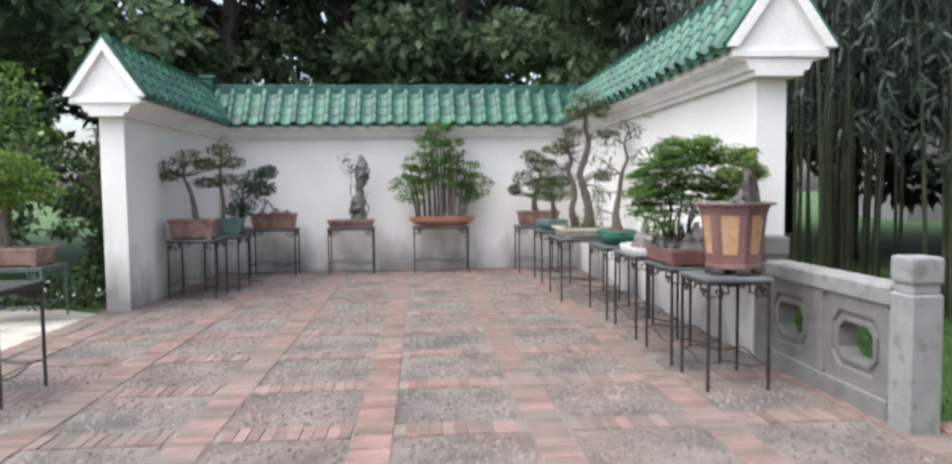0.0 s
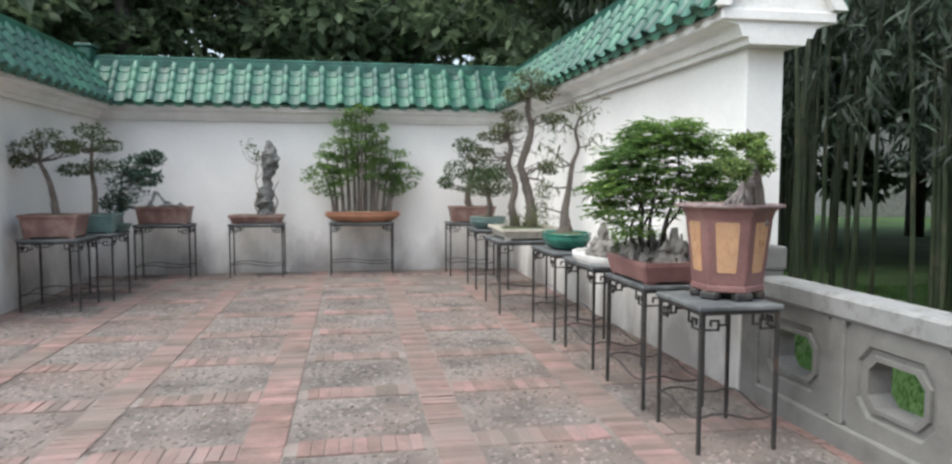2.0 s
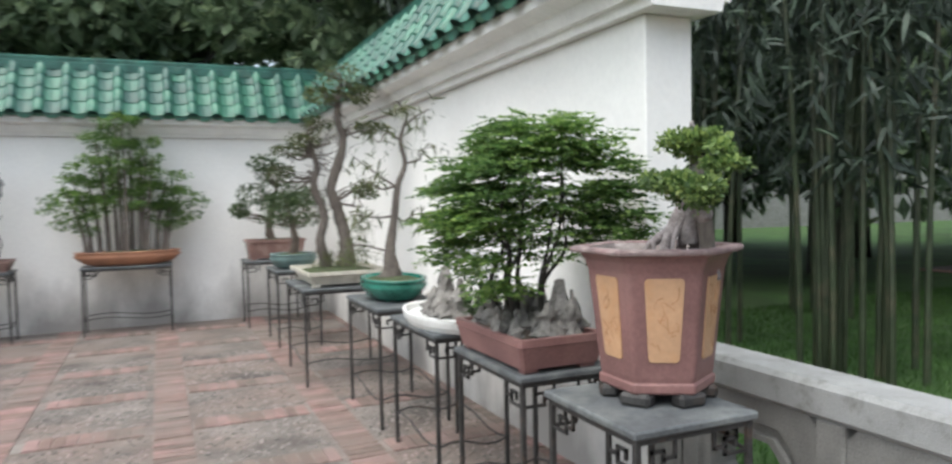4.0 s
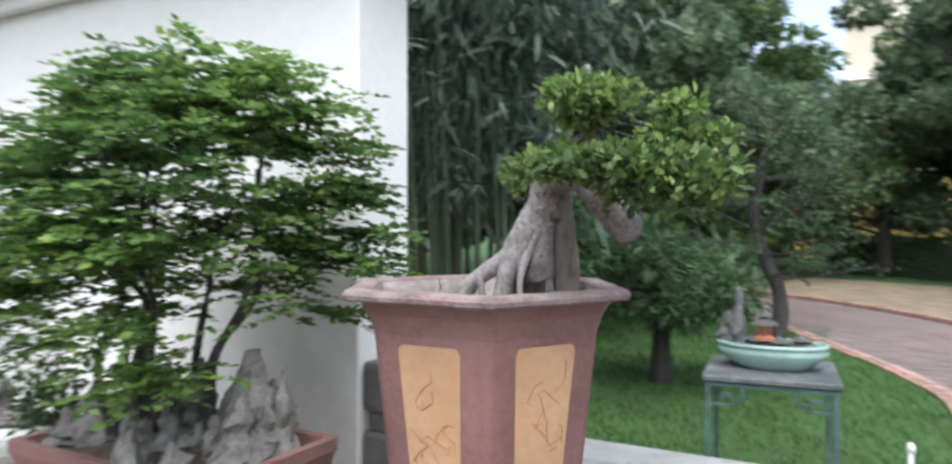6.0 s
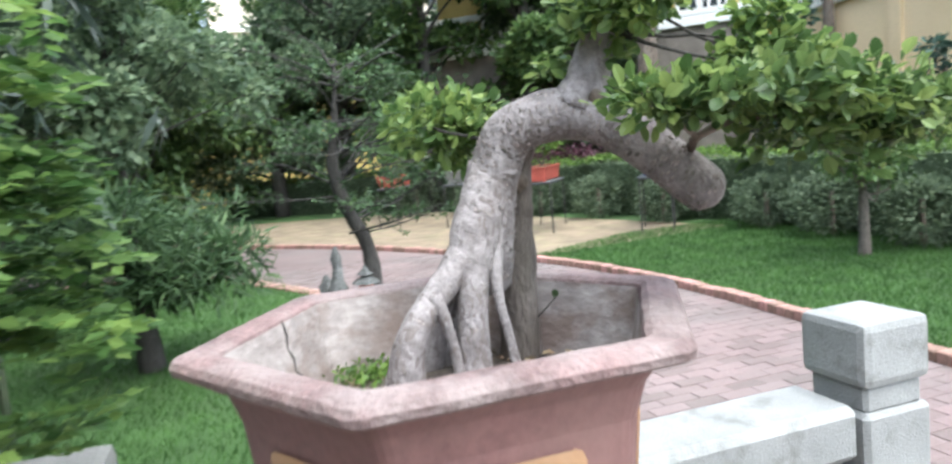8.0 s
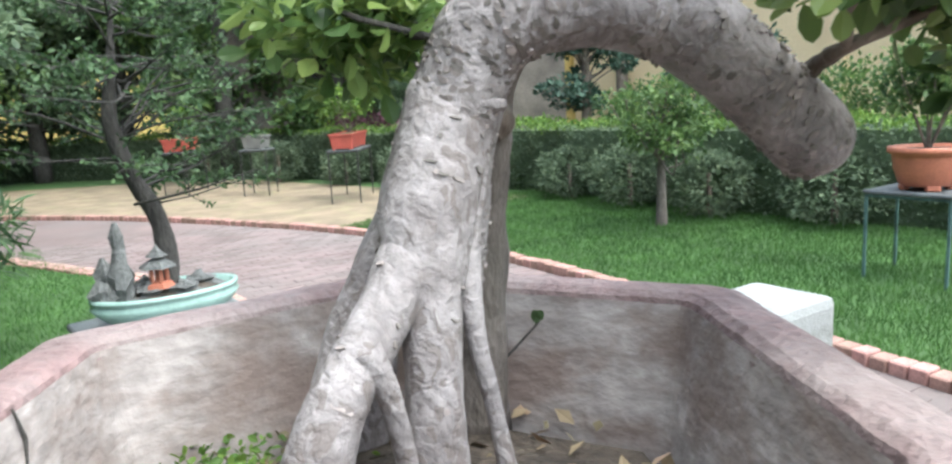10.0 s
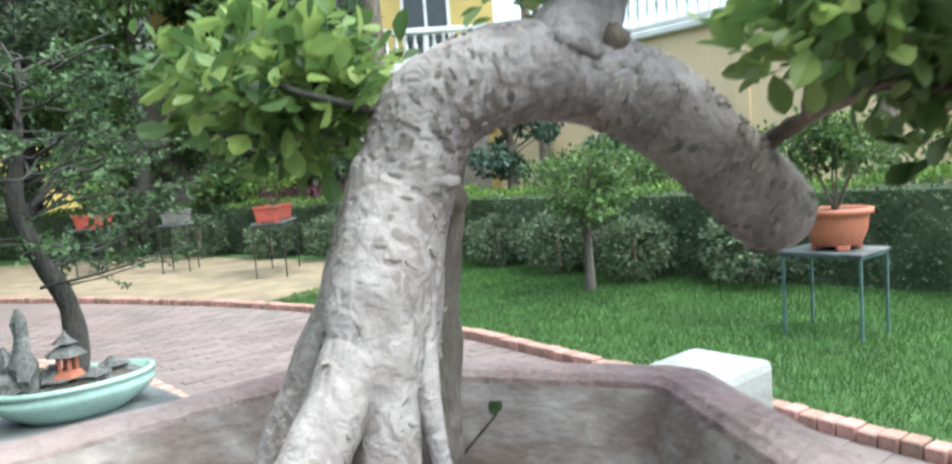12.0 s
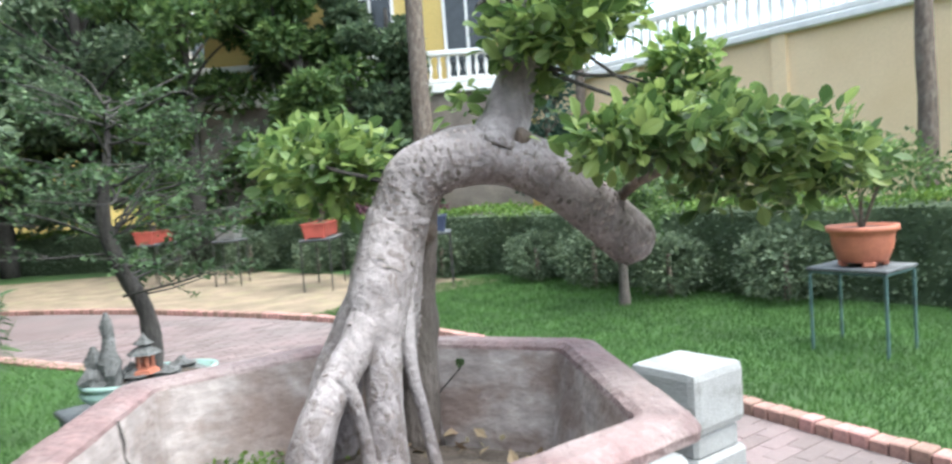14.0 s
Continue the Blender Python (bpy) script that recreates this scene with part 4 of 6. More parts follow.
# 5: forest of small trunks in a long orange-brown oval tray
round_pot("bonsai_pot", "long orange-brown oval clay tray on an iron stand", 2.33, 15.36, 0.56, 0.23, 0.17, M["clay_tan"])
forest = thing("forest_bonsai", "forest bonsai of many slender trunks under tiered green foliage", "bonsai", Matrix.Translation((2.33, 15.36, 0.97)))
trunks, pads = [], []
for k in range(15):
    x = -0.42 + 0.84 * k / 14 + rng.normal(0, 0.02)
    h = 1.62 * (1 - 0.62 * (abs(x + 0.02) / 0.45) ** 1.5) + rng.normal(0, 0.05)
    y = rng.normal(0, 0.05)
    lean = x * 0.5
    part("trunk", limb([(x, y, -0.03, 0.03), (x + lean * 0.15, y, h * 0.3, 0.02), (x + lean * 0.5, y, h * 0.65, 0.013), (x + lean * 0.9, y, h * 0.93, 0.005)], 6, 0.12, k), M["bark_grey"], forest)
    for t in (0.42, 0.6, 0.78, 0.95):
        for s in (-1, 1):
            pads.append((x + lean * t * 0.8 + s * rng.uniform(0.04, 0.13), y + rng.normal(0, 0.07), h * t + rng.normal(0, 0.03), rng.uniform(0.07, 0.13), rng.uniform(0.07, 0.11), rng.uniform(0.035, 0.06)))
for x, z in ((-0.78, 0.62), (-0.70, 0.34), (-0.6, 0.85), (0.78, 0.65), (0.72, 0.42), (0.62, 0.9), (-0.5, 0.55), (0.5, 0.55), (0.84, 0.56), (-0.82, 0.5)):
    pads.append((x, -0.03, z, 0.13, 0.1, 0.05))
a, o = clumps(rng, pads, 88, 0.85)
o[:, 2] += 0.3
tagged(part("crown", leaves(rng, a, o, 0.04), M["leaf_fern"], forest), kind="stuff")
# 6: brown pot in the corner with a dark round-headed tree
rect_tray("bonsai_pot", "brown rectangular clay pot on an iron stand in the corner", 4.02, 15.2, 0.72, 0.42, 0.25, M["clay_brown"])
pad_tree("bonsai_tree", "dark purple-green bonsai with a dense domed head", [(4.0, 15.2, 1.0, 0.06), (3.95, 15.2, 1.2, 0.045), (4.0, 15.18, 1.4, 0.035), (4.05, 15.15, 1.7, 0.02)],
         [(3.78, 15.1, 1.62, 0.22, 0.2, 0.14), (4.05, 15.1, 1.85, 0.25, 0.2, 0.14), (4.3, 15.1, 1.65, 0.24, 0.2, 0.14), (3.9, 15.1, 2.0, 0.2, 0.2, 0.1), (3.6, 15.1, 1.42, 0.12, 0.12, 0.08), (4.05, 15.05, 1.5, 0.3, 0.2, 0.13)], M["leaf_dark"], 0.04, 430, M["bark"], 16)
# 7: round-headed conifer in a teal pot
round_pot("bonsai_pot", "small round teal glazed pot on an iron stand", 4.0, 13.72, 0.24, 0.24, 0.16, M["glaze_teal"])
pad_tree("bonsai_tree", "compact dark green bonsai with a broad low crown", [(4.0, 13.72, 0.94, 0.05), (4.03, 13.72, 1.08, 0.045), (4.0, 13.7, 1.25, 0.03)],
         [(4.02, 13.7, 1.42, 0.34, 0.3, 0.13), (3.9, 13.7, 1.52, 0.22, 0.2, 0.1), (4.15, 13.7, 1.55, 0.22, 0.2, 0.1), (4.0, 13.7, 1.32, 0.38, 0.3, 0.08)], M["leaf_dark"], 0.035, 620, M["bark"], 17)
# 8: cream tray with tall leaning trunks
rect_tray("bonsai_pot", "long cream rectangular tray with mossy soil", 4.12, 12.1, 0.70, 0.86, 0.13, M["glaze_cream"], lip=0.03)
pad_tree("bonsai_tree", "tall twin-trunked bonsai with knotted pale bark", [(4.05, 12.25, 0.92, 0.06), (3.99, 12.2, 1.15, 0.042), (4.03, 12.2, 1.40, 0.036), (3.95, 12.2, 1.65, 0.032), (3.98, 12.2, 1.82, 0.028), (3.93, 12.2, 2.0, 0.02)],
         [(3.86, 12.15, 2.05, 0.15, 0.14, 0.06), (3.72, 12.15, 1.96, 0.16, 0.13, 0.05), (4.0, 12.2, 2.2, 0.14, 0.12, 0.06), (3.66, 12.2, 1.78, 0.12, 0.1, 0.05)], M["leaf_olive"], 0.03, 330, M["bark_grey"], 18, wig=0.06)
pad_tree("bonsai_tree", "tall gnarled bonsai trunk with a few green tufts at the tip", [(4.22, 12.2, 0.92, 0.09), (4.22, 12.2, 1.15, 0.062), (4.16, 12.2, 1.42, 0.052), (4.10, 12.2, 1.62, 0.045), (4.17, 12.2, 1.85, 0.042), (4.22, 12.2, 2.05, 0.034), (4.17, 12.2, 2.3, 0.028), (4.21, 12.15, 2.6, 0.014)],
         [(4.18, 12.1, 2.62, 0.22, 0.18, 0.10), (4.34, 12.1, 2.46, 0.16, 0.14, 0.08), (4.02, 12.1, 2.44, 0.16, 0.14, 0.07), (4.45, 12.05, 2.16, 0.16, 0.12, 0.05), (4.35, 11.95, 1.6, 0.12, 0.12, 0.07)], M["leaf_olive"], 0.034, 380, M["bark_grey"], 19, wig=0.06)
a, o = clumps(rng, [(4.25, 11.95, 1.05, 0.2, 0.25, 0.14), (4.05, 12.1, 1.0, 0.2, 0.2, 0.07), (4.28, 11.85, 1.3, 0.13, 0.12, 0.15)], 260, 0.9)
under = thing("undergrowth", "low ferny undergrowth round the trunks in a tray", "plant", Matrix.Translation((4.2, 12.0, 0.92)))
tagged(world_part("leaf_mass", leaves(rng, a, o, 0.05, "blade", 0.8), M["leaf_olive"], under), kind="stuff")
# 9: green oval pot, slender tree with long drooping leaves
round_pot("bonsai_pot", "dark green glazed oval pot on an iron stand", 4.22, 10.78, 0.22, 0.34, 0.16, M["glaze_green"])
ob = thing("bonsai_tree", "slender crooked bonsai with sparse long drooping leaves", "bonsai", Matrix.Translation((4.24, 10.78, 0.94)))
world_part("trunk", limb([(4.20, 10.80, 0.92, 0.10), (4.22, 10.80, 1.0, 0.065), (4.21, 10.80, 1.15, 0.04), (4.25, 10.8, 1.4, 0.028), (4.28, 10.8, 1.62, 0.024), (4.34, 10.8, 1.78, 0.018), (4.31, 10.8, 1.95, 0.014), (4.35, 10.75, 2.12, 0.008)], 9, 0.2, 9, 5, 20), M["bark_grey"], ob, smooth=True)
tips = [((4.21, 10.8, 1.14), (3.86, 10.75, 1.17)), ((4.25, 10.8, 1.4), (3.9, 10.7, 1.42)), ((4.25, 10.8, 1.4), (4.5, 10.6, 1.38)), ((4.28, 10.8, 1.62), (4.0, 10.75, 1.66)), ((4.34, 10.8, 1.78), (4.55, 10.7, 1.9)), ((4.31, 10.8, 1.95), (4.05, 10.7, 2.0)), ((4.34, 10.78, 2.05), (4.5, 10.7, 2.16)), ((4.35, 10.75, 2.12), (4.22, 10.7, 2.2)), ((4.28, 10.8, 1.6), (3.95, 10.85, 1.85))]
for s, e in tips:
    world_part("branch", merge(branches(rng, s, [e], 0.010, 0.003, 0.03)), M["bark_grey"], ob)
pts = np.array([np.array(s) * (1 - t) + np.array(e) * t + rng.normal(0, 0.05, 3) for s, e in tips for t in rng.uniform(0.30, 1.08, 30)])
tagged(world_part("crown", leaves(rng, pts, rng.normal(0, 1, pts.shape), 0.095, "blade", 0.8, 0.7), M["leaf_olive"], ob), kind="stuff")
# 10: white round tray with a rock landscape
ob = thing("stone_tray", "shallow white marble oval tray on an iron stand", "tray", Matrix.Translation((4.20, 9.60, Z)))
part("body", rings([(0.90, 0.0), (0.97, 0.03), (1.0, 0.06), (1.0, 0.075), (0.94, 0.075), (0.92, 0.04)], 40, 0.25, 0.46, 0, True, True), M["glaze_white"], ob, smooth=False)
for dx, dy, h, r in ((0.0, 0.10, 0.26, 0.085), (0.03, 0.22, 0.20, 0.075), (-0.05, 0.16, 0.15, 0.070), (0.06, 0.02, 0.21, 0.070), (-0.04, 0.02, 0.12, 0.065), (0.02, -0.10, 0.17, 0.075), (-0.08, -0.08, 0.09, 0.060), (0.08, 0.28, 0.12, 0.060), (-0.03, 0.30, 0.08, 0.065), (0.07, -0.18, 0.10, 0.065), (-0.11, 0.10, 0.06, 0.055), (-0.12, 0.0, 0.045, 0.05)):
    rock_thing(rng, 4.22 + dx, 9.62 + dy, 0.835, h * rng.uniform(0.9, 1.1), r, M["rock"], "ragged grey limestone in a white tray", "landscape rocks")
a, o = clumps(rng, [(4.30, 9.35, 1.0, 0.12, 0.14, 0.12), (4.22, 9.2, 0.93, 0.1, 0.1, 0.08)], 300, 0.9)
ob = thing("small_shrub", "small dark shrub among the tray rocks", "plant", Matrix.Translation((4.28, 9.3, 0.84)))
tagged(world_part("leaf_mass", leaves(rng, a, o, 0.03), M["leaf_dark"], ob), kind="stuff")
# 11: lush pinnate grove in a maroon tray
rect_tray("bonsai_pot", "maroon rectangular clay tray with carved side panels on an iron stand", 4.17, 8.61, 0.41, 0.68, 0.145, M["clay_maroon"], soil="soil", flare=0.02, lip=0.004)
ob = thing("grove_bonsai", "lush grove bonsai with fresh green feathery foliage over dark stems", "bonsai", Matrix.Translation((4.18, 8.62, 0.93)))
hubs = []
for k in range(8):
    a0 = 2 * math.pi * k / 8 + 0.3 * math.sin(k * 2.3)
    x, y = 4.18 + 0.07 * math.cos(a0), 8.65 + 0.15 * math.sin(a0)
    top = (4.20 + (0.10 + 0.10 * rng.random()) * math.cos(a0), 8.64 + (0.20 + 0.12 * rng.random()) * math.sin(a0), 1.50 + 0.18 * rng.random())
    world_part("stem", limb([(x, y, 0.90, 0.015), (x + (top[0] - x) * 0.2 + rng.normal(0, 0.02), y + (top[1] - y) * 0.2 + rng.normal(0, 0.025), 1.12, 0.011), (x + (top[0] - x) * 0.45 + rng.normal(0, 0.02), y + (top[1] - y) * 0.55 + rng.normal(0, 0.025), 1.28, 0.008), (x + (top[0] - x) * 0.7 + rng.normal(0, 0.02), y + (top[1] - y) * 0.75 + rng.normal(0, 0.025), 1.40, 0.006), (*top, 0.004)], 6, 0.15, k), M["bark_dark"], ob)
    hubs.append((x, y, top))
fa, fo = [], []
for z0, rr, count in ((1.26, 0.70, 9), (1.33, 0.88, 18), (1.41, 1.0, 30), (1.49, 1.06, 40), (1.58, 1.04, 46), (1.68, 0.92, 46), (1.76, 0.68, 34), (1.83, 0.40, 16)):
    for k in range(count):
        a0 = 2 * math.pi * (k + rng.uniform(-0.4, 0.4)) / count
        q = rr * math.sqrt(rng.uniform(0.10, 1.12))
        hub = np.array([4.22 + 0.36 * q * math.cos(a0), 8.60 + 0.54 * q * math.sin(a0), z0 + rng.normal(0, 0.022) - 0.05 * q * q])
        for j in range(12):
            b0 = a0 + rng.normal(0, 0.8)
            fa.append(hub + np.array([rng.normal(0, 0.035), rng.normal(0, 0.035), rng.normal(0, 0.012)]))
            fo.append((math.cos(b0), math.sin(b0), rng.normal(0.06, 0.16)))
for cx, cy, cz, n in ((3.98, 9.10, 1.22, 40), (4.02, 9.0, 1.30, 40), (4.0, 8.45, 1.14, 44), (4.46, 8.30, 1.52, 44), (4.48, 8.30, 1.38, 36)):
    for j in range(n):
        b0 = rng.uniform(0, 6.28)
        fa.append(np.array([cx, cy, cz]) + rng.normal(0, 1, 3) * np.array([0.06, 0.07, 0.018]))
        fo.append((math.cos(b0), math.sin(b0), rng.normal(0.0, 0.15)))
fa, fo = np.array(fa), np.array(fo)
fo /= np.linalg.norm(fo, axis=1, keepdims=True)
keep = (np.minimum(fa[:, 1], fa[:, 1] + 0.15 * fo[:, 1]) > np.where(fa[:, 0] < 4.36, 8.25, 8.17)) & (fa[:, 0] > 3.82)
fa, fo = fa[keep], fo[keep]
side = np.cross(fo, np.array([0, 0, 1.0]))
side /= np.linalg.norm(side, axis=1, keepdims=True) + 1e-9
LA, LO = [], []
for t in (0.0, 0.18, 0.36, 0.54, 0.72, 0.88):
    for s in (-1, 1):
        LA.append(fa + fo * (0.115 * t) + np.array([0, 0, -0.022 * t * t]))
        LO.append(side * s + fo * 0.7)
LA.append(fa + fo * 0.115 + np.array([0, 0, -0.022]))
LO.append(fo)
tagged(world_part("crown", leaves(rng, np.concatenate(LA), np.concatenate(LO), 0.029, "4", 0.12, 0.03, 0.2), M["leaf_fern"], ob), kind="stuff")
for k in range(24):
    x, y = 4.0 + 0.34 * rng.random(), 8.33 + 0.56 * rng.random()
    h = rng.uniform(0.06, 0.13) if x < 4.2 else rng.uniform(0.08, 0.2)
    rock_thing(rng, x, y, 0.93, h, rng.uniform(0.032, 0.055), M["rock"], "pointed grey stone planted in the maroon tray", "tray peaks")

for x, y, h, r in ((4.24, 8.42, 0.24, 0.085), (4.15, 8.37, 0.15, 0.06), (4.10, 8.80, 0.15, 0.06), (4.28, 8.50, 0.18, 0.07)):
    rock_thing(rng, x, y, 0.925, h, r, M["rock"], "pointed grey stone planted in the maroon tray", "tray peaks")

# 12: hexagonal pot and its thick-trunked tree
PX, PY = 4.293, 7.832
hexp = thing("hexagonal_pot", "tall maroon hexagonal clay pot with buff panels and worn rim", "pot", Matrix.Translation((PX, PY, Z)) @ Matrix.Diagonal((1.01, 1.01, 1.0, 1)))
T6 = radians(30)


def hex_rings(profile, per=9, soft=0.10, uneven=0.0, seed=0.0, closed_bottom=False):
    """A six-sided vessel from a profile of (radius, z), its corners slightly rounded, its edges worn by a few millimetres."""
    out = []
    for k in range(6):
        a, b = [Vector((math.cos(T6 + j * math.pi / 3), math.sin(T6 + j * math.pi / 3), 0)) for j in (k, k + 1)]
        prev_c = Vector((math.cos(T6 + (k - 1) * math.pi / 3), math.sin(T6 + (k - 1) * math.pi / 3), 0))
        e0, e1 = a + (prev_c - a) * soft, a + (b - a) * soft
        out += [e0 * 0.25 + a * 0.5 + e1 * 0.25, e0 * 0.0625 + a * 0.375 + e1 * 0.5625, e1]
        out += [e1 + (b + (a - b) * soft - e1) * (j / per) for j in range(1, per)] + [b + (a - b) * soft, (b + (a - b) * soft) * 0.5625 + b * 0.375 + (b + (Vector((math.cos(T6 + (k + 2) * math.pi / 3), math.sin(T6 + (k + 2) * math.pi / 3), 0)) - b) * soft) * 0.0625]
    n, verts, faces = len(out), [], []
    for r, z in profile:
        for d in out:
            q = Vector((d.x * r, d.y * r, z))
            w = noise.noise(q * 28 + Vector((seed, 0, 0))) + 0.6 * noise.noise(q * 75 + Vector((0, seed, 0)))
            verts.append((q.x * (1 + uneven * w), q.y * (1 + uneven * w), z + uneven * 0.22 * noise.noise(q * 40 + Vector((7, seed, 3)))))
    for i in range(len(profile) - 1):
        faces += [(i * n + k, i * n + (k + 1) % n, (i + 1) * n + (k + 1) % n, (i + 1) * n + k) for k in range(n)]
    if closed_bottom:
        faces.append(tuple(range(n - 1, -1, -1)))
    return verts, faces


HP = [(0.200, 0.045), (0.205, 0.052), (0.205, 0.075), (0.196, 0.082), (0.200, 0.10), (0.240, 0.455), (0.252, 0.490), (0.268, 0.512), (0.282, 0.519)]
part("body", hex_rings(HP, 4, 0.07, 0.0, 0.0, True), M["clay_maroon"], hexp)
part("rim", hex_rings([(0.280, 0.517), (0.297, 0.517), (0.3035, 0.521), (0.305, 0.529), (0.300, 0.536), (0.290, 0.5385), (0.275, 0.539), (0.262, 0.538), (0.254, 0.534), (0.250, 0.526), (0.247, 0.505)], 16, 0.05, 0.0055, 2.0), M["clay_rim"], hexp, "chipped and faded rim")
part("inner_wall", hex_rings([(0.2500, 0.531), (0.2475, 0.52), (0.2445, 0.505), (0.238, 0.475), (0.231, 0.445), (0.225, 0.415), (0.205, 0.30)], 16, 0.04, 0.005, 5.0), M["clay_in"], hexp, "lime-crusted inner wall")
for k in range(6):
    a0 = radians(60 * k)
    n0 = Vector((math.cos(a0), math.sin(a0), 0))
    s0 = Vector((-math.sin(a0), math.cos(a0), 0))

    def face(u, z):
        rad = np.interp(z, [p[1] for p in HP], [p[0] for p in HP]) * math.cos(math.pi / 6)
        return n0 * (rad + 0.0035) + s0 * u + Vector((0, 0, z))
    zs = [0.155, 0.159, 0.168, 0.21, 0.26, 0.31, 0.36, 0.40, 0.427, 0.436, 0.440]
    V = [face(s * (0.050 + 0.014 * (z - 0.155) / 0.27) * (0.80 if i in (0, 10) else 0.93 if i in (1, 9) else 1), z) for i, z in enumerate(zs) for s in (-1, 1)]
    F = [(2 * i, 2 * i + 1, 2 * i + 3, 2 * i + 2) for i in range(10)]
    V += [v - n0 * 0.006 for v in V]
    F += [(2 * i, 2 * i + 2, 24 + 2 * i - 0, 22 + 2 * i) for i in range(10)] + [(2 * i + 3, 2 * i + 1, 23 + 2 * i, 25 + 2 * i) for i in range(10)]
    pan = part("panel", (V, F), M["panel_buff"], hexp, "buff glazed panel with incised drawing")
    prng = np.random.default_rng(50 + k)
    lines = []
    for j in range(7):
        u, z = prng.uniform(-0.03, 0.03), prng.uniform(0.19, 0.38)
        pts = []
        for q in range(6):
            w = face(max(-0.046, min(0.046, u)), max(0.17, min(0.41, z)))
            pts.append(w)
            u += prng.normal(0, 0.014)
            z += prng.normal(0.008, 0.014)
        lines.append(tube(pts, [0.0016] * 6, 4))
    tagged(part("incised_line", merge(lines), M["panel_line"], pan), kind="stuff")
    fa0 = a0 + radians(30)
    part("foot", moved(join(box(-0.035, 0.03, -0.055, 0.055, 0, 0.047, 0.012)), Matrix.Translation((0.172 * math.cos(fa0), 0.172 * math.sin(fa0), 0)) @ pose(0, 0, 0, 0, 0, math.degrees(fa0))), M["iron"], hexp)
part("soil", rings([(0.221, 0.40), (0.20, 0.428), (0.14, 0.437), (0.07, 0.452), (0.01, 0.455)], 6, 1, 1, T6, False, True), M["soil"], hexp, "damp soil with leaf litter")
SZ = Z + 0.44
a = np.stack([PX + rng.uniform(-0.19, 0.19, 420), PY + rng.uniform(-0.19, 0.19, 420), np.full(420, SZ - 0.004)], 1)
a = a[np.hypot(a[:, 0] - PX, a[:, 1] - PY) < 0.195]
cn, cs = Vector((0.5, 0.866, 0)), Vector((-0.866, 0.5, 0))
cz = [(-0.012, 0.535), (-0.016, 0.515), (-0.010, 0.50), (-0.018, 0.485), (-0.014, 0.47), (-0.030, 0.455), (-0.034, 0.442)]
part("crack", tube([cn * (0.866 * np.interp(z, [0.30, 0.40, 0.50, 0.534], [0.205, 0.222, 0.243, 0.2475]) - 0.0005) + cs * u + Vector((0, 0, z)) for u, z in cz], [0.0008, 0.0014, 0.0007, 0.0012, 0.0008, 0.0012, 0.0005], 5), M["bark_dark"], hexp, "dark crack in the inner wall")
litter = thing("leaf_litter", "dry curled leaves and twigs on the pot soil", "leaf litter", Matrix.Translation((PX, PY, SZ)), kind="stuff")
tagged(world_part("dry_leaves", leaves(rng, a, np.stack([rng.normal(0, 1, len(a)), rng.normal(0, 1, len(a)), np.full(len(a), 0.2)], 1), 0.017, "4", 0.2), M["leaf_litter"], litter), kind="stuff")
a = np.stack([4.43 + rng.normal(0, 0.03, 420), 7.90 + rng.normal(0, 0.028, 420), SZ - 0.004 + rng.random(420) * 0.012], 1)
weed = thing("weed_patch", "small bright green weeds on the pot soil", "weeds", Matrix.Translation((4.43, 7.90, SZ)))
tagged(world_part("weed_leaves", leaves(rng, a, rng.normal(0, 1, a.shape) + np.array([0, 0, 0.5]), 0.0085, "8"), M["leaf_bright"], weed), kind="stuff")

tree = thing("bonsai_tree", "old bonsai with thick pale flaking bent trunk and clipped foliage pads", "bonsai", Matrix.Translation((4.36, 7.77, SZ)))
main = [(4.384, 7.752, 1.345, 0.034), (4.374, 7.754, 1.39, 0.040), (4.369, 7.744, 1.45, 0.0355), (4.362, 7.732, 1.497, 0.033), (4.351, 7.717, 1.532, 0.032), (4.333, 7.690, 1.551, 0.032), (4.312, 7.653, 1.556, 0.031), (4.292, 7.620, 1.547, 0.031), (4.270, 7.592, 1.528, 0.031), (4.252, 7.566, 1.500, 0.029), (4.240, 7.536, 1.470, 0.0290), (4.233, 7.511, 1.447, 0.0275), (4.231, 7.500, 1.437, 0.014)]
world_part("trunk", limb(main, 30, 0.075, 2, 12, 24), M["bark_pale"], tree, smooth=True)
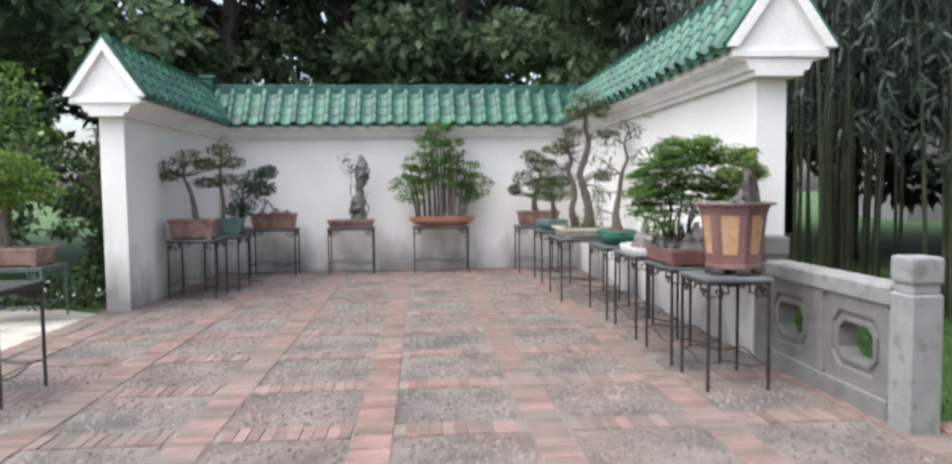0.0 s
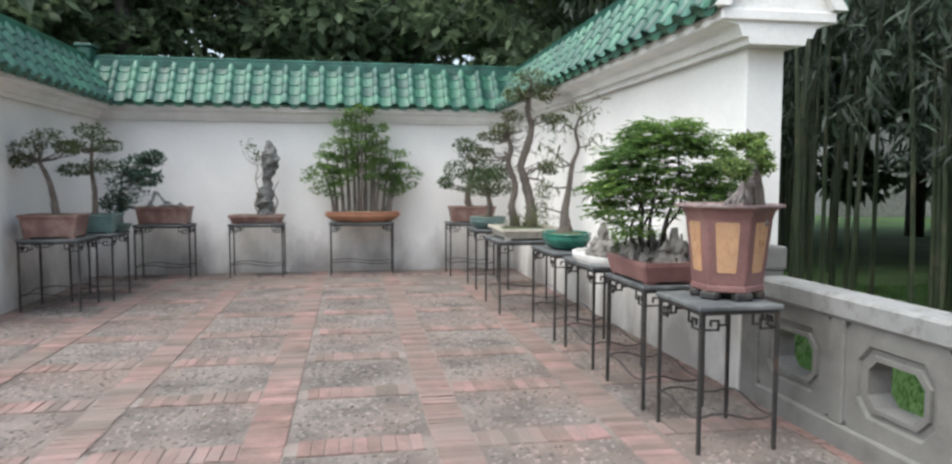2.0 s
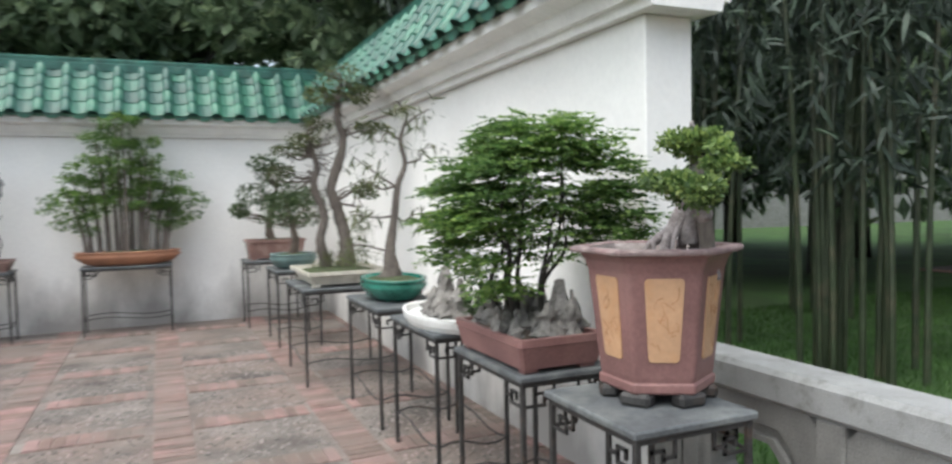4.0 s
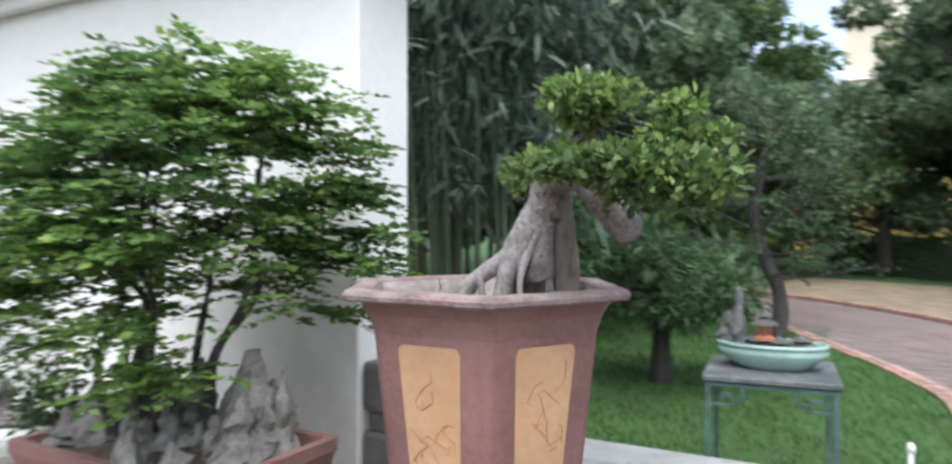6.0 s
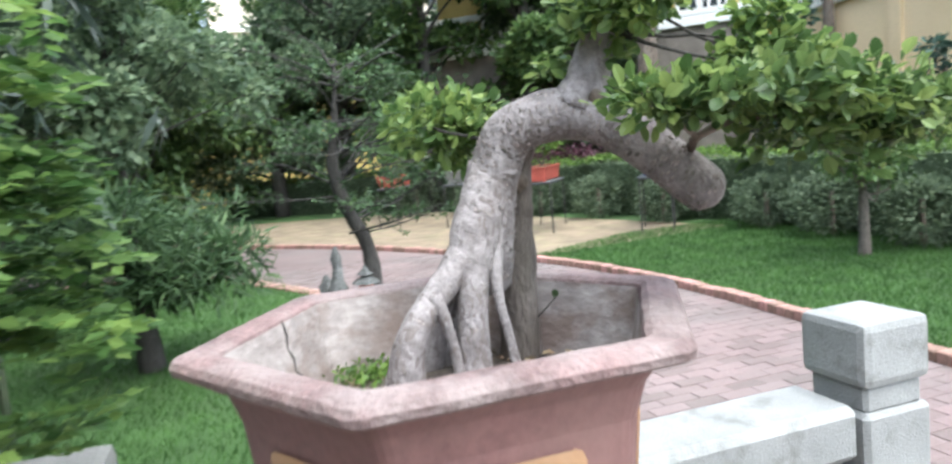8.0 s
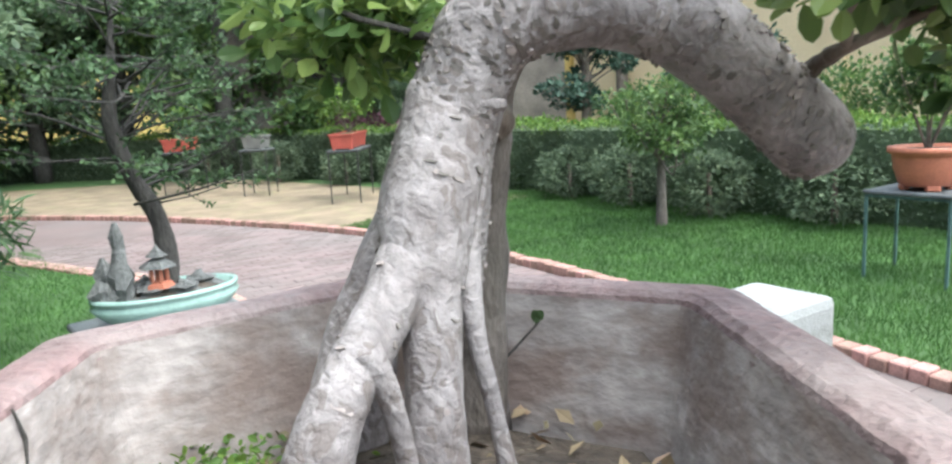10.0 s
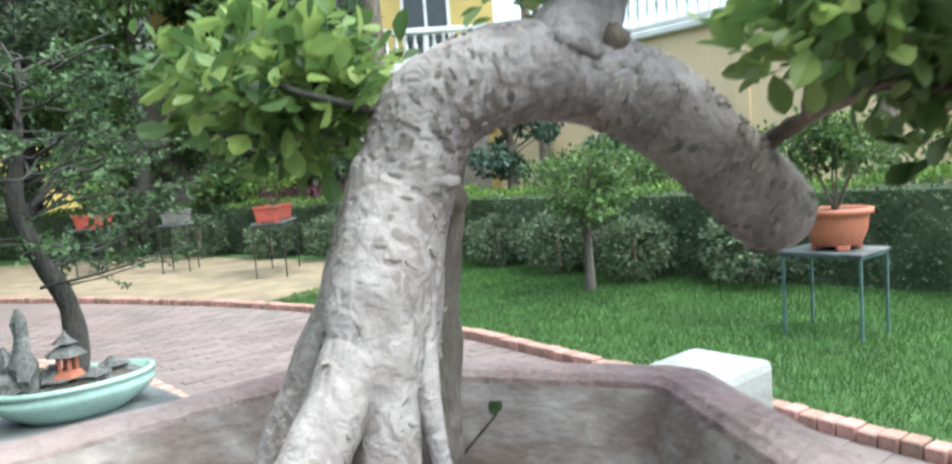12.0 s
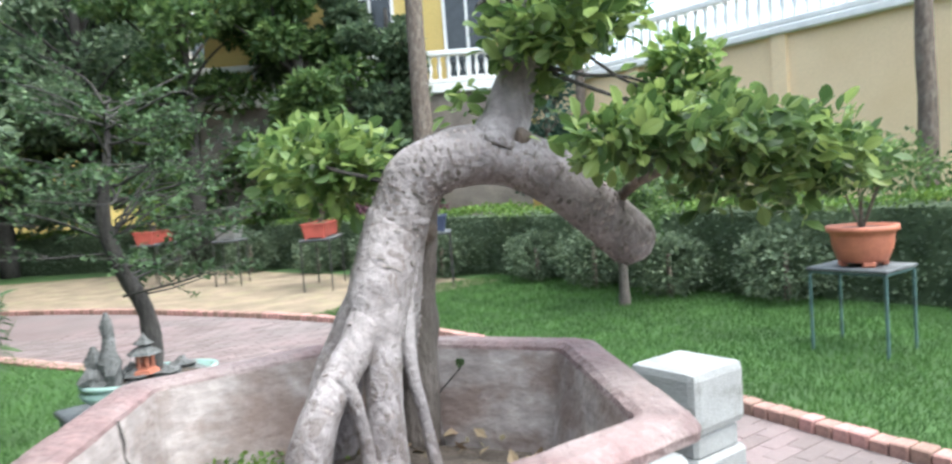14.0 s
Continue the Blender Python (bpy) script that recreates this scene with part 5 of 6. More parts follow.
ROOTS = [[(4.364, 7.744, 1.470, 0.020), (4.357, 7.762, 1.432, 0.022), (4.328, 7.804, 1.384, 0.0205), (4.300, 7.853, 1.345, 0.0165), (4.291, 7.882, 1.300, 0.0200), (4.298, 7.894, 1.215, 0.031)],
         [(4.362, 7.748, 1.465, 0.024), (4.354, 7.762, 1.432, 0.025), (4.338, 7.784, 1.395, 0.020), (4.324, 7.804, 1.366, 0.006)],
         [(4.356, 7.742, 1.465, 0.022), (4.344, 7.758, 1.430, 0.024), (4.328, 7.770, 1.392, 0.016), (4.318, 7.776, 1.362, 0.005)],
         [(4.294, 7.846, 1.360, 0.010), (4.288, 7.836, 1.330, 0.0075), (4.291, 7.826, 1.280, 0.007), (4.295, 7.818, 1.215, 0.009)],
         [(4.364, 7.738, 1.500, 0.027), (4.356, 7.752, 1.460, 0.031), (4.340, 7.776, 1.412, 0.030), (4.318, 7.790, 1.365, 0.0205), (4.305, 7.798, 1.310, 0.0190), (4.297, 7.804, 1.210, 0.025)],
         [(4.352, 7.734, 1.455, 0.018), (4.332, 7.752, 1.400, 0.011), (4.312, 7.760, 1.345, 0.0065), (4.305, 7.752, 1.285, 0.006), (4.300, 7.742, 1.215, 0.008)],
         [(4.385, 7.740, 1.440, 0.024), (4.415, 7.708, 1.350, 0.024), (4.425, 7.690, 1.215, 0.030)],
         [(4.376, 7.750, 1.450, 0.018), (4.425, 7.778, 1.350, 0.024), (4.445, 7.795, 1.215, 0.030)],
         [(4.371, 7.747, 1.450, 0.016), (4.392, 7.808, 1.345, 0.018), (4.402, 7.845, 1.215, 0.022)],
         [(4.345, 7.764, 1.420, 0.016), (4.322, 7.780, 1.370, 0.008), (4.316, 7.780, 1.335, 0.002)]]
for j, pts in enumerate(ROOTS):
    world_part("root", limb(pts, 14, 0.10, j, 8, 30), M["bark_pale"], tree, smooth=True)
fr = np.random.default_rng(66)
V, F = [], []
paths = [(spline(main, 12), 1100, 1.36)] + [(spline(pts, 8), 60, 1.30) for pts in (ROOTS[0], ROOTS[4])]
for q, n, zmin in paths:
    for _ in range(n):
        i = int(len(q) * fr.random() ** 1.35 * 0.92)
        c, r1 = np.array(q[i][:3]), q[i][3]
        if c[2] < zmin:
            continue
        ax = np.array(q[min(i + 1, len(q) - 1)][:3]) - np.array(q[max(i - 1, 0)][:3])
        ax /= np.linalg.norm(ax) + 1e-9
        u = np.cross(ax, fr.normal(0, 1, 3))
        u /= np.linalg.norm(u) + 1e-9
        v = np.cross(ax, u)
        o = len(V)
        hw, hh, lift = fr.uniform(0.0016, 0.0055), fr.uniform(0.001, 0.0028), fr.uniform(0.0002, 0.0010)
        p = c + u * (r1 * fr.uniform(0.975, 1.025))
        for k in range(6):
            a0 = k * 1.0472 + fr.normal(0, 0.25)
            V.append(tuple(p + v * hw * math.cos(a0) + ax * hh * math.sin(a0) + u * (lift * (0.6 + 0.8 * math.sin(a0)))))
        V += [tuple(np.array(w) - u * 0.0022) for w in V[o:o + 6]]
        F.append(tuple(o + k for k in range(6)))
        F += [(o + k, o + 6 + k, o + 6 + (k + 1) % 6, o + (k + 1) % 6) for k in range(6)]
tagged(world_part("loose_bark", (V, F), M["bark_flake"], tree, "loose flakes of pale bark"), kind="stuff")
world_part("collar_ridge", limb([(4.3905, 7.7465, 1.505, 0.004), (4.374, 7.757, 1.500, 0.006), (4.350, 7.752, 1.496, 0.007), (4.336, 7.737, 1.492, 0.006), (4.331, 7.715, 1.489, 0.004)], 8, 0.35, 5, 5, 60), M["bark_pale"], tree, "raised ring of bark under the bend", True)
world_part("knot", limb([(4.336, 7.730, 1.536, 0.0065), (4.330, 7.734, 1.538, 0.0055), (4.328, 7.736, 1.538, 0.002)], 9, 0.3, 8, 3, 80), M["bark"], tree, "round dark branch scar", True)
world_part("stump_scar", limb([(4.283, 7.628, 1.572, 0.014), (4.272, 7.627, 1.570, 0.010), (4.266, 7.627, 1.569, 0.004)], 9, 0.5, 3, 4, 90), M["bark"], tree, "rough pruning scar", True)
twig = world_part("twig", merge([limb([(4.412, 7.700, 1.262, 0.0020), (4.396, 7.682, 1.284, 0.0014), (4.386, 7.664, 1.304, 0.0011), (4.380, 7.655, 1.315, 0.0009)], 5, 0.1, 3)]), M["bark_dark"], tree)
tagged(world_part("twig_leaf", leaves(rng, [(4.381, 7.656, 1.312), (4.382, 7.658, 1.310), (4.379, 7.652, 1.316)], [(0.2, 0.1, 1.0), (0.1, -0.6, 0.9), (-0.2, 0.5, 0.8)], 0.011, "8", 0.1), M["leaf_dark"], tree), kind="stuff")
world_part("burl", limb([(4.345, 7.700, 1.474, 0.004), (4.350, 7.702, 1.476, 0.012), (4.365, 7.712, 1.478, 0.015)], 10, 0.35, 4, 4, 70), M["bark"], tree, smooth=True)
world_part("second_stem", limb([(4.418, 7.70, 1.22, 0.030), (4.408, 7.697, 1.34, 0.026), (4.394, 7.70, 1.44, 0.026), (4.378, 7.702, 1.50, 0.026), (4.352, 7.69, 1.54, 0.02)], 14, 0.15, 12, 6, 26), M["bark_grey"], tree, "darker brown stem fused to the trunk", True)
upper = [(4.304, 7.640, 1.560, 0.032), (4.298, 7.622, 1.600, 0.025), (4.290, 7.610, 1.645, 0.022), (4.275, 7.605, 1.70, 0.014), (4.26, 7.60, 1.75, 0.006)]
world_part("upper_trunk", limb(upper, 14, 0.2, 6, 6, 30), M["bark_pale"], tree, smooth=True)
for s, es, r in (((4.36, 7.745, 1.535), [(4.42, 7.78, 1.56), (4.46, 7.80, 1.59), (4.44, 7.73, 1.58)], 0.0022), ((4.285, 7.60, 1.65), [(4.225, 7.43, 1.61), (4.215, 7.38, 1.60), (4.22, 7.42, 1.645)], 0.003), ((4.275, 7.605, 1.69), [(4.24, 7.57, 1.70), (4.25, 7.63, 1.70), (4.3, 7.64, 1.71)], 0.005)):
    for br in branches(rng, s, es, r, 0.0012, 0.017, 7):
        world_part("branch", br, M["bark_dark"], tree)
for pts in ([(4.247, 7.550, 1.478, 0.0075), (4.222, 7.538, 1.502, 0.0060), (4.192, 7.548, 1.514, 0.0054), (4.160, 7.522, 1.530, 0.0042), (4.128, 7.500, 1.540, 0.0026)],
            [(4.194, 7.548, 1.513, 0.0042), (4.172, 7.585, 1.532, 0.0034), (4.142, 7.618, 1.546, 0.0020)], [(4.162, 7.524, 1.529, 0.0036), (4.136, 7.462, 1.526, 0.0028), (4.104, 7.402, 1.524, 0.0018)]):
    world_part("branch", limb(pts, 8, 0.35, 9, 6, 70), M["bark"], tree, smooth=True)
PADS = [(4.442, 7.775, 1.568, 0.080, 0.080, 0.036, 420), (4.455, 7.755, 1.535, 0.060, 0.060, 0.030, 170), (4.405, 7.765, 1.552, 0.035, 0.035, 0.028, 80),
        (4.140, 7.625, 1.556, 0.055, 0.060, 0.022, 190), (4.120, 7.560, 1.556, 0.070, 0.065, 0.026, 300), (4.105, 7.490, 1.550, 0.075, 0.070, 0.030, 320), (4.100, 7.415, 1.540, 0.070, 0.070, 0.030, 300), (4.090, 7.350, 1.522, 0.055, 0.050, 0.028, 190), (4.125, 7.475, 1.508, 0.050, 0.070, 0.026, 150), (4.115, 7.385, 1.492, 0.035, 0.040, 0.030, 80),
        (4.225, 7.435, 1.606, 0.056, 0.060, 0.016, 240), (4.215, 7.375, 1.596, 0.048, 0.045, 0.015, 150), (4.225, 7.425, 1.652, 0.040, 0.042, 0.018, 150),
        (4.215, 7.600, 1.684, 0.072, 0.068, 0.030, 400), (4.285, 7.575, 1.692, 0.072, 0.068, 0.032, 330), (4.262, 7.605, 1.655, 0.055, 0.055, 0.018, 170), (4.325, 7.665, 1.612, 0.018, 0.018, 0.014, 22), (4.262, 7.600, 1.615, 0.014, 0.016, 0.014, 14)]
LA, LO = [], []
for *p, n in PADS:
    a, o = blob(rng, p[:3], p[3:], int(n * 1.5), 0.75)
    LA.append(a + rng.normal(0, 0.006, a.shape))
    LO.append(o * np.array([1, 1, 0.7]) + np.array([0, 0, 0.35]))
tagged(world_part("crown", leaves(rng, np.concatenate(LA), np.concatenate(LO), 0.0172, "8", 0.8, 0.0, 0.45), M["leaf_box"], tree), kind="stuff")


# ---- garden ----
table(6.60, 7.55, 0.54, 0.54, 0.795, "iron_green", "slab", "slate-topped iron plant stand on the lawn", 6, "garden stands")
ob = round_pot("bonsai_pot", "shallow pale celadon glazed oval pot on a garden stand", 6.62, 7.55, 0.155, 0.236, 0.12, M["glaze_celadon"], 0.795, "soil", 0.05)
for dx, dy, h, r in ((-0.04, 0.14, 0.27, 0.045), (-0.02, 0.19, 0.15, 0.05), (0.02, 0.06, 0.06, 0.06), (-0.06, -0.04, 0.045, 0.07), (0.03, -0.12, 0.05, 0.06), (-0.05, 0.06, 0.05, 0.05)):
    rock_thing(rng, 6.62 + dx, 7.55 + dy, 0.905, h, r, M["rock_dark"], "grey landscape stone in the celadon pot", "pot stones")
pag = thing("pagoda_figurine", "tiny terracotta pavilion with a grey double roof among pot stones", "ornament", Matrix.Translation((6.575, 7.575, 0.93)))
part("base", rings([(0.052, 0), (0.048, 0.012), (0.036, 0.016), (0.034, 0.022)], 6, closed_top=True), M["clay_orange"], pag)
for k in range(6):
    part("column", box(-0.005, 0.005, -0.005, 0.005, 0.02, 0.075), M["clay_orange"], pag).location = (0.028 * math.cos(k * 1.047), 0.028 * math.sin(k * 1.047), 0)
part("core", rings([(0.014, 0.02), (0.014, 0.075)], 6, closed_top=True), M["clay_orange"], pag)
part("lower_roof", rings([(0.066, 0.070), (0.058, 0.078), (0.035, 0.092), (0.018, 0.100)], 6, closed_top=True), M["rock_dark"], pag, "grey tiled roof")
part("upper_roof", rings([(0.018, 0.098), (0.018, 0.108), (0.040, 0.108), (0.022, 0.122), (0.006, 0.140), (0.003, 0.15)], 6, closed_top=True), M["rock_dark"], pag, "grey pointed roof")
ob = thing("bonsai_tree", "feathery dark-stemmed conifer bonsai in a celadon pot", "bonsai", Matrix.Translation((6.68, 7.60, 0.91)))
world_part("trunk", limb([(6.66, 7.54, 0.90, 0.045), (6.70, 7.52, 1.02, 0.038), (6.72, 7.53, 1.15, 0.032), (6.72, 7.60, 1.32, 0.03), (6.72, 7.64, 1.5, 0.027), (6.71, 7.61, 1.72, 0.014), (6.74, 7.58, 1.95, 0.004)], 10, 0.15, 8, 5, 20), M["bark_dark"], ob, smooth=True)
cr = np.random.default_rng(77)
sp_a, sp_o, stems = [], [], []
for k in range(44):
    z = cr.uniform(1.18, 1.95)
    a0 = cr.uniform(0, 6.28)
    L = cr.uniform(0.3, 0.62) * (1.05 - 0.5 * max(0, (z - 1.5)))
    s = np.array([6.72, 7.60, z])
    e = s + np.array([math.cos(a0) * L, math.sin(a0) * L, cr.uniform(-0.05, 0.26)])
    stems.append(limb([(*s, 0.006), (*(s * 0.5 + e * 0.5 + cr.normal(0, 0.05, 3)), 0.0035), (*e, 0.0015)], 4, 0, 0, 3))
    for j in range(7):
        t0 = cr.uniform(0.25, 1.0)
        p0 = s + (e - s) * t0
        p1 = p0 + (e - s) * 0.25 + cr.normal(0, 0.06, 3) * np.array([1, 1, 0.5])
        stems.append(limb([(*p0, 0.002), (*p1, 0.001)], 3, 0, 0, 1))
        for t in cr.uniform(0.1, 1.1, 15):
            sp_a.append(p0 + (p1 - p0) * t + cr.normal(0, 0.008, 3))
            sp_o.append((p1 - p0) * 4 + cr.normal(0, 0.4, 3))
world_part("branch_spray", merge(stems), M["bark_dark"], ob)
tagged(world_part("crown", leaves(cr, sp_a, sp_o, 0.024, "4", 0.45), M["leaf_conifer"], ob), kind="stuff")

# stand and pot with shrub on the far lawn
table(6.57, 2.2, 0.62, 0.5, 0.66, "iron_green", "slab", "green iron plant stand with a slate top on the lawn", 0, "garden stands", False, False)
op = thing("flower_pot", "round terracotta pot with scalloped feet on a garden stand", "pot", Matrix.Translation((6.55, 2.2, 0.66)))
part("body", rings([(0.17, 0.035), (0.19, 0.06), (0.225, 0.16), (0.235, 0.24), (0.24, 0.27), (0.27, 0.285), (0.27, 0.325), (0.235, 0.325), (0.22, 0.27)], 32, closed_top=True), M["clay_orange"], op, smooth=True)
for k in range(4):
    part("foot", box(-0.05, 0.05, -0.03, 0.03, 0, 0.05, 0.012), M["clay_orange"], op).matrix_local = pose(0.15 * math.cos(k * 1.57 + 0.7), 0.15 * math.sin(k * 1.57 + 0.7), 0, 0, 0, k * 90 + 130)
part("soil", rings([(0.22, 0.30), (0.1, 0.31)], 16, closed_top=True), M["soil"], op)


def shrub(name, label, at, h, w, leaf, size, n, seed, bark="bark", bare=0.35, shape="4", category="shrub"):
    r = np.random.default_rng(seed)
    ob = thing(name, label, category, Matrix.Translation(at))
    stems = []
    for k in range(6):
        a0 = k * 1.05
        stems.append(limb([(0, 0, -0.03, 0.012), (0.1 * w * math.cos(a0), 0.1 * w * math.sin(a0), h * bare, 0.009), (0.32 * w * math.cos(a0), 0.32 * w * math.sin(a0), h * 0.75, 0.004)], 5, 0.1, k))
    for st in stems:
        part("stem", st, M[bark], ob)
    pads = [(r.normal(0, w * 0.22), r.normal(0, w * 0.22), h * r.uniform(bare + 0.15, 0.9), w * r.uniform(0.18, 0.3), w * r.uniform(0.18, 0.3), h * r.uniform(0.1, 0.2)) for _ in range(9)]
    a, o = clumps(r, pads, n // 9, 0.8)
    o[:, 2] += 0.4
    tagged(part("foliage", leaves(r, a, o, size, shape, 0.7), leaf, ob), kind="stuff")
    return ob


shrub("potted_shrub", "leafy green shrub growing in a terracotta pot", (6.55, 2.2, 0.97), 0.75, 0.75, M["leaf_hedge"], 0.06, 1700, 31, bare=0.2)

# far stands with red and blue pots
for x, y, w, kind, lab in ((15.5, 2.85, 1.3, "clay_red", "red rectangular planter on a far garden stand"), (13.55, 1.75, 0.8, "glaze_blue", "dark blue glazed rectangular pot on a far garden stand"), (17.9, 3.7, 0.6, "stone", "small grey stone pot on a far garden stand"), (19.6, 4.7, 1.0, "clay_red", "red rectangular planter on a far garden stand")):
    table(x, y, w, 0.5, 0.86, "iron", "slab", "thin iron plant stand before the hedge", -35, "far stands", False, False)
    rect_tray("planter", lab, x, y, w * 1.05, 0.42, 0.26, M[kind], 0.86, rot=-35)
shrub("potted_shrub", "fresh green leafy plant in a red planter", (15.5, 2.85, 1.10), 0.8, 0.8, M["leaf_bright"], 0.09, 700, 32, bare=0.2)
shrub("potted_shrub", "fresh green leafy plant in a red planter", (19.6, 4.7, 1.10), 0.7, 0.7, M["leaf_bright"], 0.09, 600, 33, bare=0.2)

# sprinkler pipe
pipe = thing("sprinkler_pipe", "short white plastic sprinkler riser in the lawn", "sprinkler", pose(7.42, 6.95, -0.03, 0, 30, 0))
part("riser", rings([(0.013, 0), (0.013, 0.29)], 10, closed_top=True), M["pvc"], pipe, smooth=True)
part("head", rings([(0.02, 0.29), (0.022, 0.33), (0.012, 0.345)], 10, closed_top=True), M["pvc"], pipe, smooth=True)


def hedge(points, w, h, leaf_lit_top, leaf_shaded_side, dens, seed, label):
    """A clipped hedge along a line: a dark core of twigs with a skin of leaves; the lit top and shaded sides are put
    into two leaf colours.
    """
    r = np.random.default_rng(seed)
    q = [np.array(p) for p in spline(points, 8)]
    core_in, core_out = [], []
    for i, p in enumerate(q):
        d = q[min(i + 1, len(q) - 1)] - q[max(i - 1, 0)]
        nrm = np.array([-d[1], d[0]]) / (np.linalg.norm(d) + 1e-9)
        core_in.append(p + nrm * w * 0.42)
        core_out.append(p - nrm * w * 0.42)
    V, F = [], []
    for a, b in zip(core_in, core_out):
        V += [(a[0], a[1], -0.05), (a[0], a[1], h * 0.93), (b[0], b[1], h * 0.93), (b[0], b[1], -0.05)]
    for i in range(len(q) - 1):
        for k in range(4):
            F.append((4 * i + k, 4 * i + (k + 1) % 4, 4 * i + 4 + (k + 1) % 4, 4 * i + 4 + k))
    F += [(0, 1, 2, 3), tuple(4 * (len(q) - 1) + k for k in (3, 2, 1, 0))]
    ob = thing("hedge", label, "hedge", Matrix.Translation((q[0][0], q[0][1], 0)))
    world_part("twig_core", (V, F), M["leaf_hedge_dark"], ob)
    for name, leaf in (("clipped_top", leaf_lit_top), ("clipped_sides", leaf_shaded_side)):
        A, O = [], []
        for i in range(len(q) - 1):
            L = np.linalg.norm(q[i + 1] - q[i])
            d = (q[i + 1] - q[i]) / L
            nrm = np.array([-d[1], d[0]])
            n = int(L * dens * (1.0 if name == "clipped_top" else 2.2))
            t = r.random(n)[:, None]
            base = q[i] + (q[i + 1] - q[i]) * t
            lump = 0.06 * np.sin(base[:, :1] * 2.3 + base[:, 1:] * 1.7)
            if name == "clipped_top":
                u = r.uniform(-0.52, 0.52, n)[:, None]
                A.append(np.concatenate([base + nrm * u * w, h + lump + r.normal(0, 0.03, (n, 1))], 1))
                O.append(np.tile([0, 0, 1.0], (n, 1)))
            else:
                s = np.where(r.random(n) < 0.5, -1, 1)[:, None]
                z = r.random(n)[:, None] * h
                bulge = 0.10 * np.sin(base[:, :1] * 3.1 + 2 * z)
                A.append(np.concatenate([base + nrm * s * (w * 0.5 + bulge), z], 1))
                O.append(np.concatenate([np.tile(nrm, (n, 1)) * s, np.full((n, 1), 0.3)], 1))
        v, f = leaves(r, np.concatenate(A), np.concatenate(O), 0.07, "4", 0.7)
        tagged(world_part(name, (v, f), leaf, ob), kind="stuff")
    return ob


# brighter leaves on top stand for the light falling there
hedge([(3.5, -0.7), (7.0, -0.35), (9.5, -0.05), (12.5, -0.1), (15.0, 0.2), (18.5, 1.0), (22.0, 2.2), (26.0, 4.6), (30.0, 8.0)], 1.2, 1.05, M["leaf_bright"], M["leaf_hedge_dark"], 620, 41, "long clipped green hedge, flat top coloured as lit")
for k, (x, y, s) in enumerate(((8.2, 0.55, 0.55), (9.6, 0.85, 0.5), (11.0, 0.75, 0.55), (12.3, 0.7, 0.5), (14.4, 1.1, 0.5), (16.2, 1.4, 0.55), (17.9, 1.9, 0.5), (20.0, 2.6, 0.6), (22.2, 3.6, 0.6))):
    r = np.random.default_rng(300 + k)
    b = thing("clipped_bush", "rounded clipped dark bush in front of the hedge", "bush", Matrix.Translation((x, y, 0)), "clipped bushes")
    part("stem", limb([(0, 0, -0.05, 0.04), (0, 0, s, 0.03)], 6, 0.1, k), M["bark"], b)
    a, o = blob(r, (0, 0, s * 0.75), (s, s, s * 0.75), 1500, 0.35)
    tagged(part("foliage", leaves(r, a, o, 0.075, "4", 0.7), M["leaf_hedge_dark"], b), kind="stuff")


def big_tree(label, x, y, h, crown, leaf, size, n, seed, r0=0.16, bark="bark", z0=-0.05, name="tree", lean=(0, 0), skin=0.55, shape="4"):
    """A tapered trunk with limbs and an uneven crown made of leafy clumps; crown = (radius, bottom, top)."""
    r = np.random.default_rng(seed)
    ob = thing(name, label, "tree", Matrix.Translation((x, y, z0)))
    R, zb, zt = crown
    part("trunk", limb([(0, 0, 0, r0 * 1.25), (lean[0] * 0.3, lean[1] * 0.3, h * 0.3, r0), (lean[0] * 0.7, lean[1] * 0.7, h * 0.65, r0 * 0.7), (lean[0], lean[1], h * 0.95, r0 * 0.25)], 10, 0.15, seed, 5, 3), M[bark], ob, smooth=True)
    pads = []
    k = 0
    while len(pads) < 26:
        v = r.normal(0, 1, 3)
        v /= np.linalg.norm(v)
        rad = r.uniform(0.35, 1.0)
        c = np.array([lean[0] + v[0] * R * rad, lean[1] + v[1] * R * rad, (zb + zt) / 2 + v[2] * (zt - zb) / 2 * rad])
        s = R * r.uniform(0.22, 0.40)
        pads.append((*c, s, s, s * r.uniform(0.45, 0.75)))
        st = np.array([lean[0] * 0.6, lean[1] * 0.6, min(h * 0.8, max(zb * 0.8, c[2] * 0.75))])
        part("limb", limb([(*st, r0 * 0.3), (*(st * 0.5 + c * 0.5 + r.normal(0, 0.1, 3)), r0 * 0.18), (*c, 0.01)], 5, 0.1, k, 3), M[bark], ob)
        k += 1
    a, o = clumps(r, pads, n // 26, skin)
    o[:, 2] += 0.2
    tagged(part("crown", leaves(r, a, o, size, shape, 0.8, 0.2), leaf, ob), kind="stuff")
    return ob


# dark wood behind the walls
wood = [(-9, 20, 10), (-5.5, 21, 11), (-2.5, 20.5, 11), (0.2, 21.5, 12), (3, 20.5, 11), (6, 21.5, 12), (9, 20, 11), (-12, 16, 9), (-7, 15.5, 6.5), (12, 19, 11), (-4.2, 24.5, 14), (1.5, 25, 14), (7, 25.5, 14), (13.5, 24.5, 14), (17, 21, 12), (-10.5, 24, 13), (-1, 29.5, 17), (9.5, 30, 17), (-15, 20, 12), (-12, 28, 16), (7.2, 18.0, 8), (10.5, 16.5, 8), (14, 15.5, 9), (18, 12.5, 10), (12.5, 14, 7)]
for k, (x, y, h) in enumerate(wood):
    big_tree("tall dark-leaved shade tree behind the garden wall", x, y, h, (3.1 + 0.3 * (k % 3), 1.0, h + 1), M["leaf_tree"], 0.30, 8600, 100 + k, 0.2, "bark_dark")
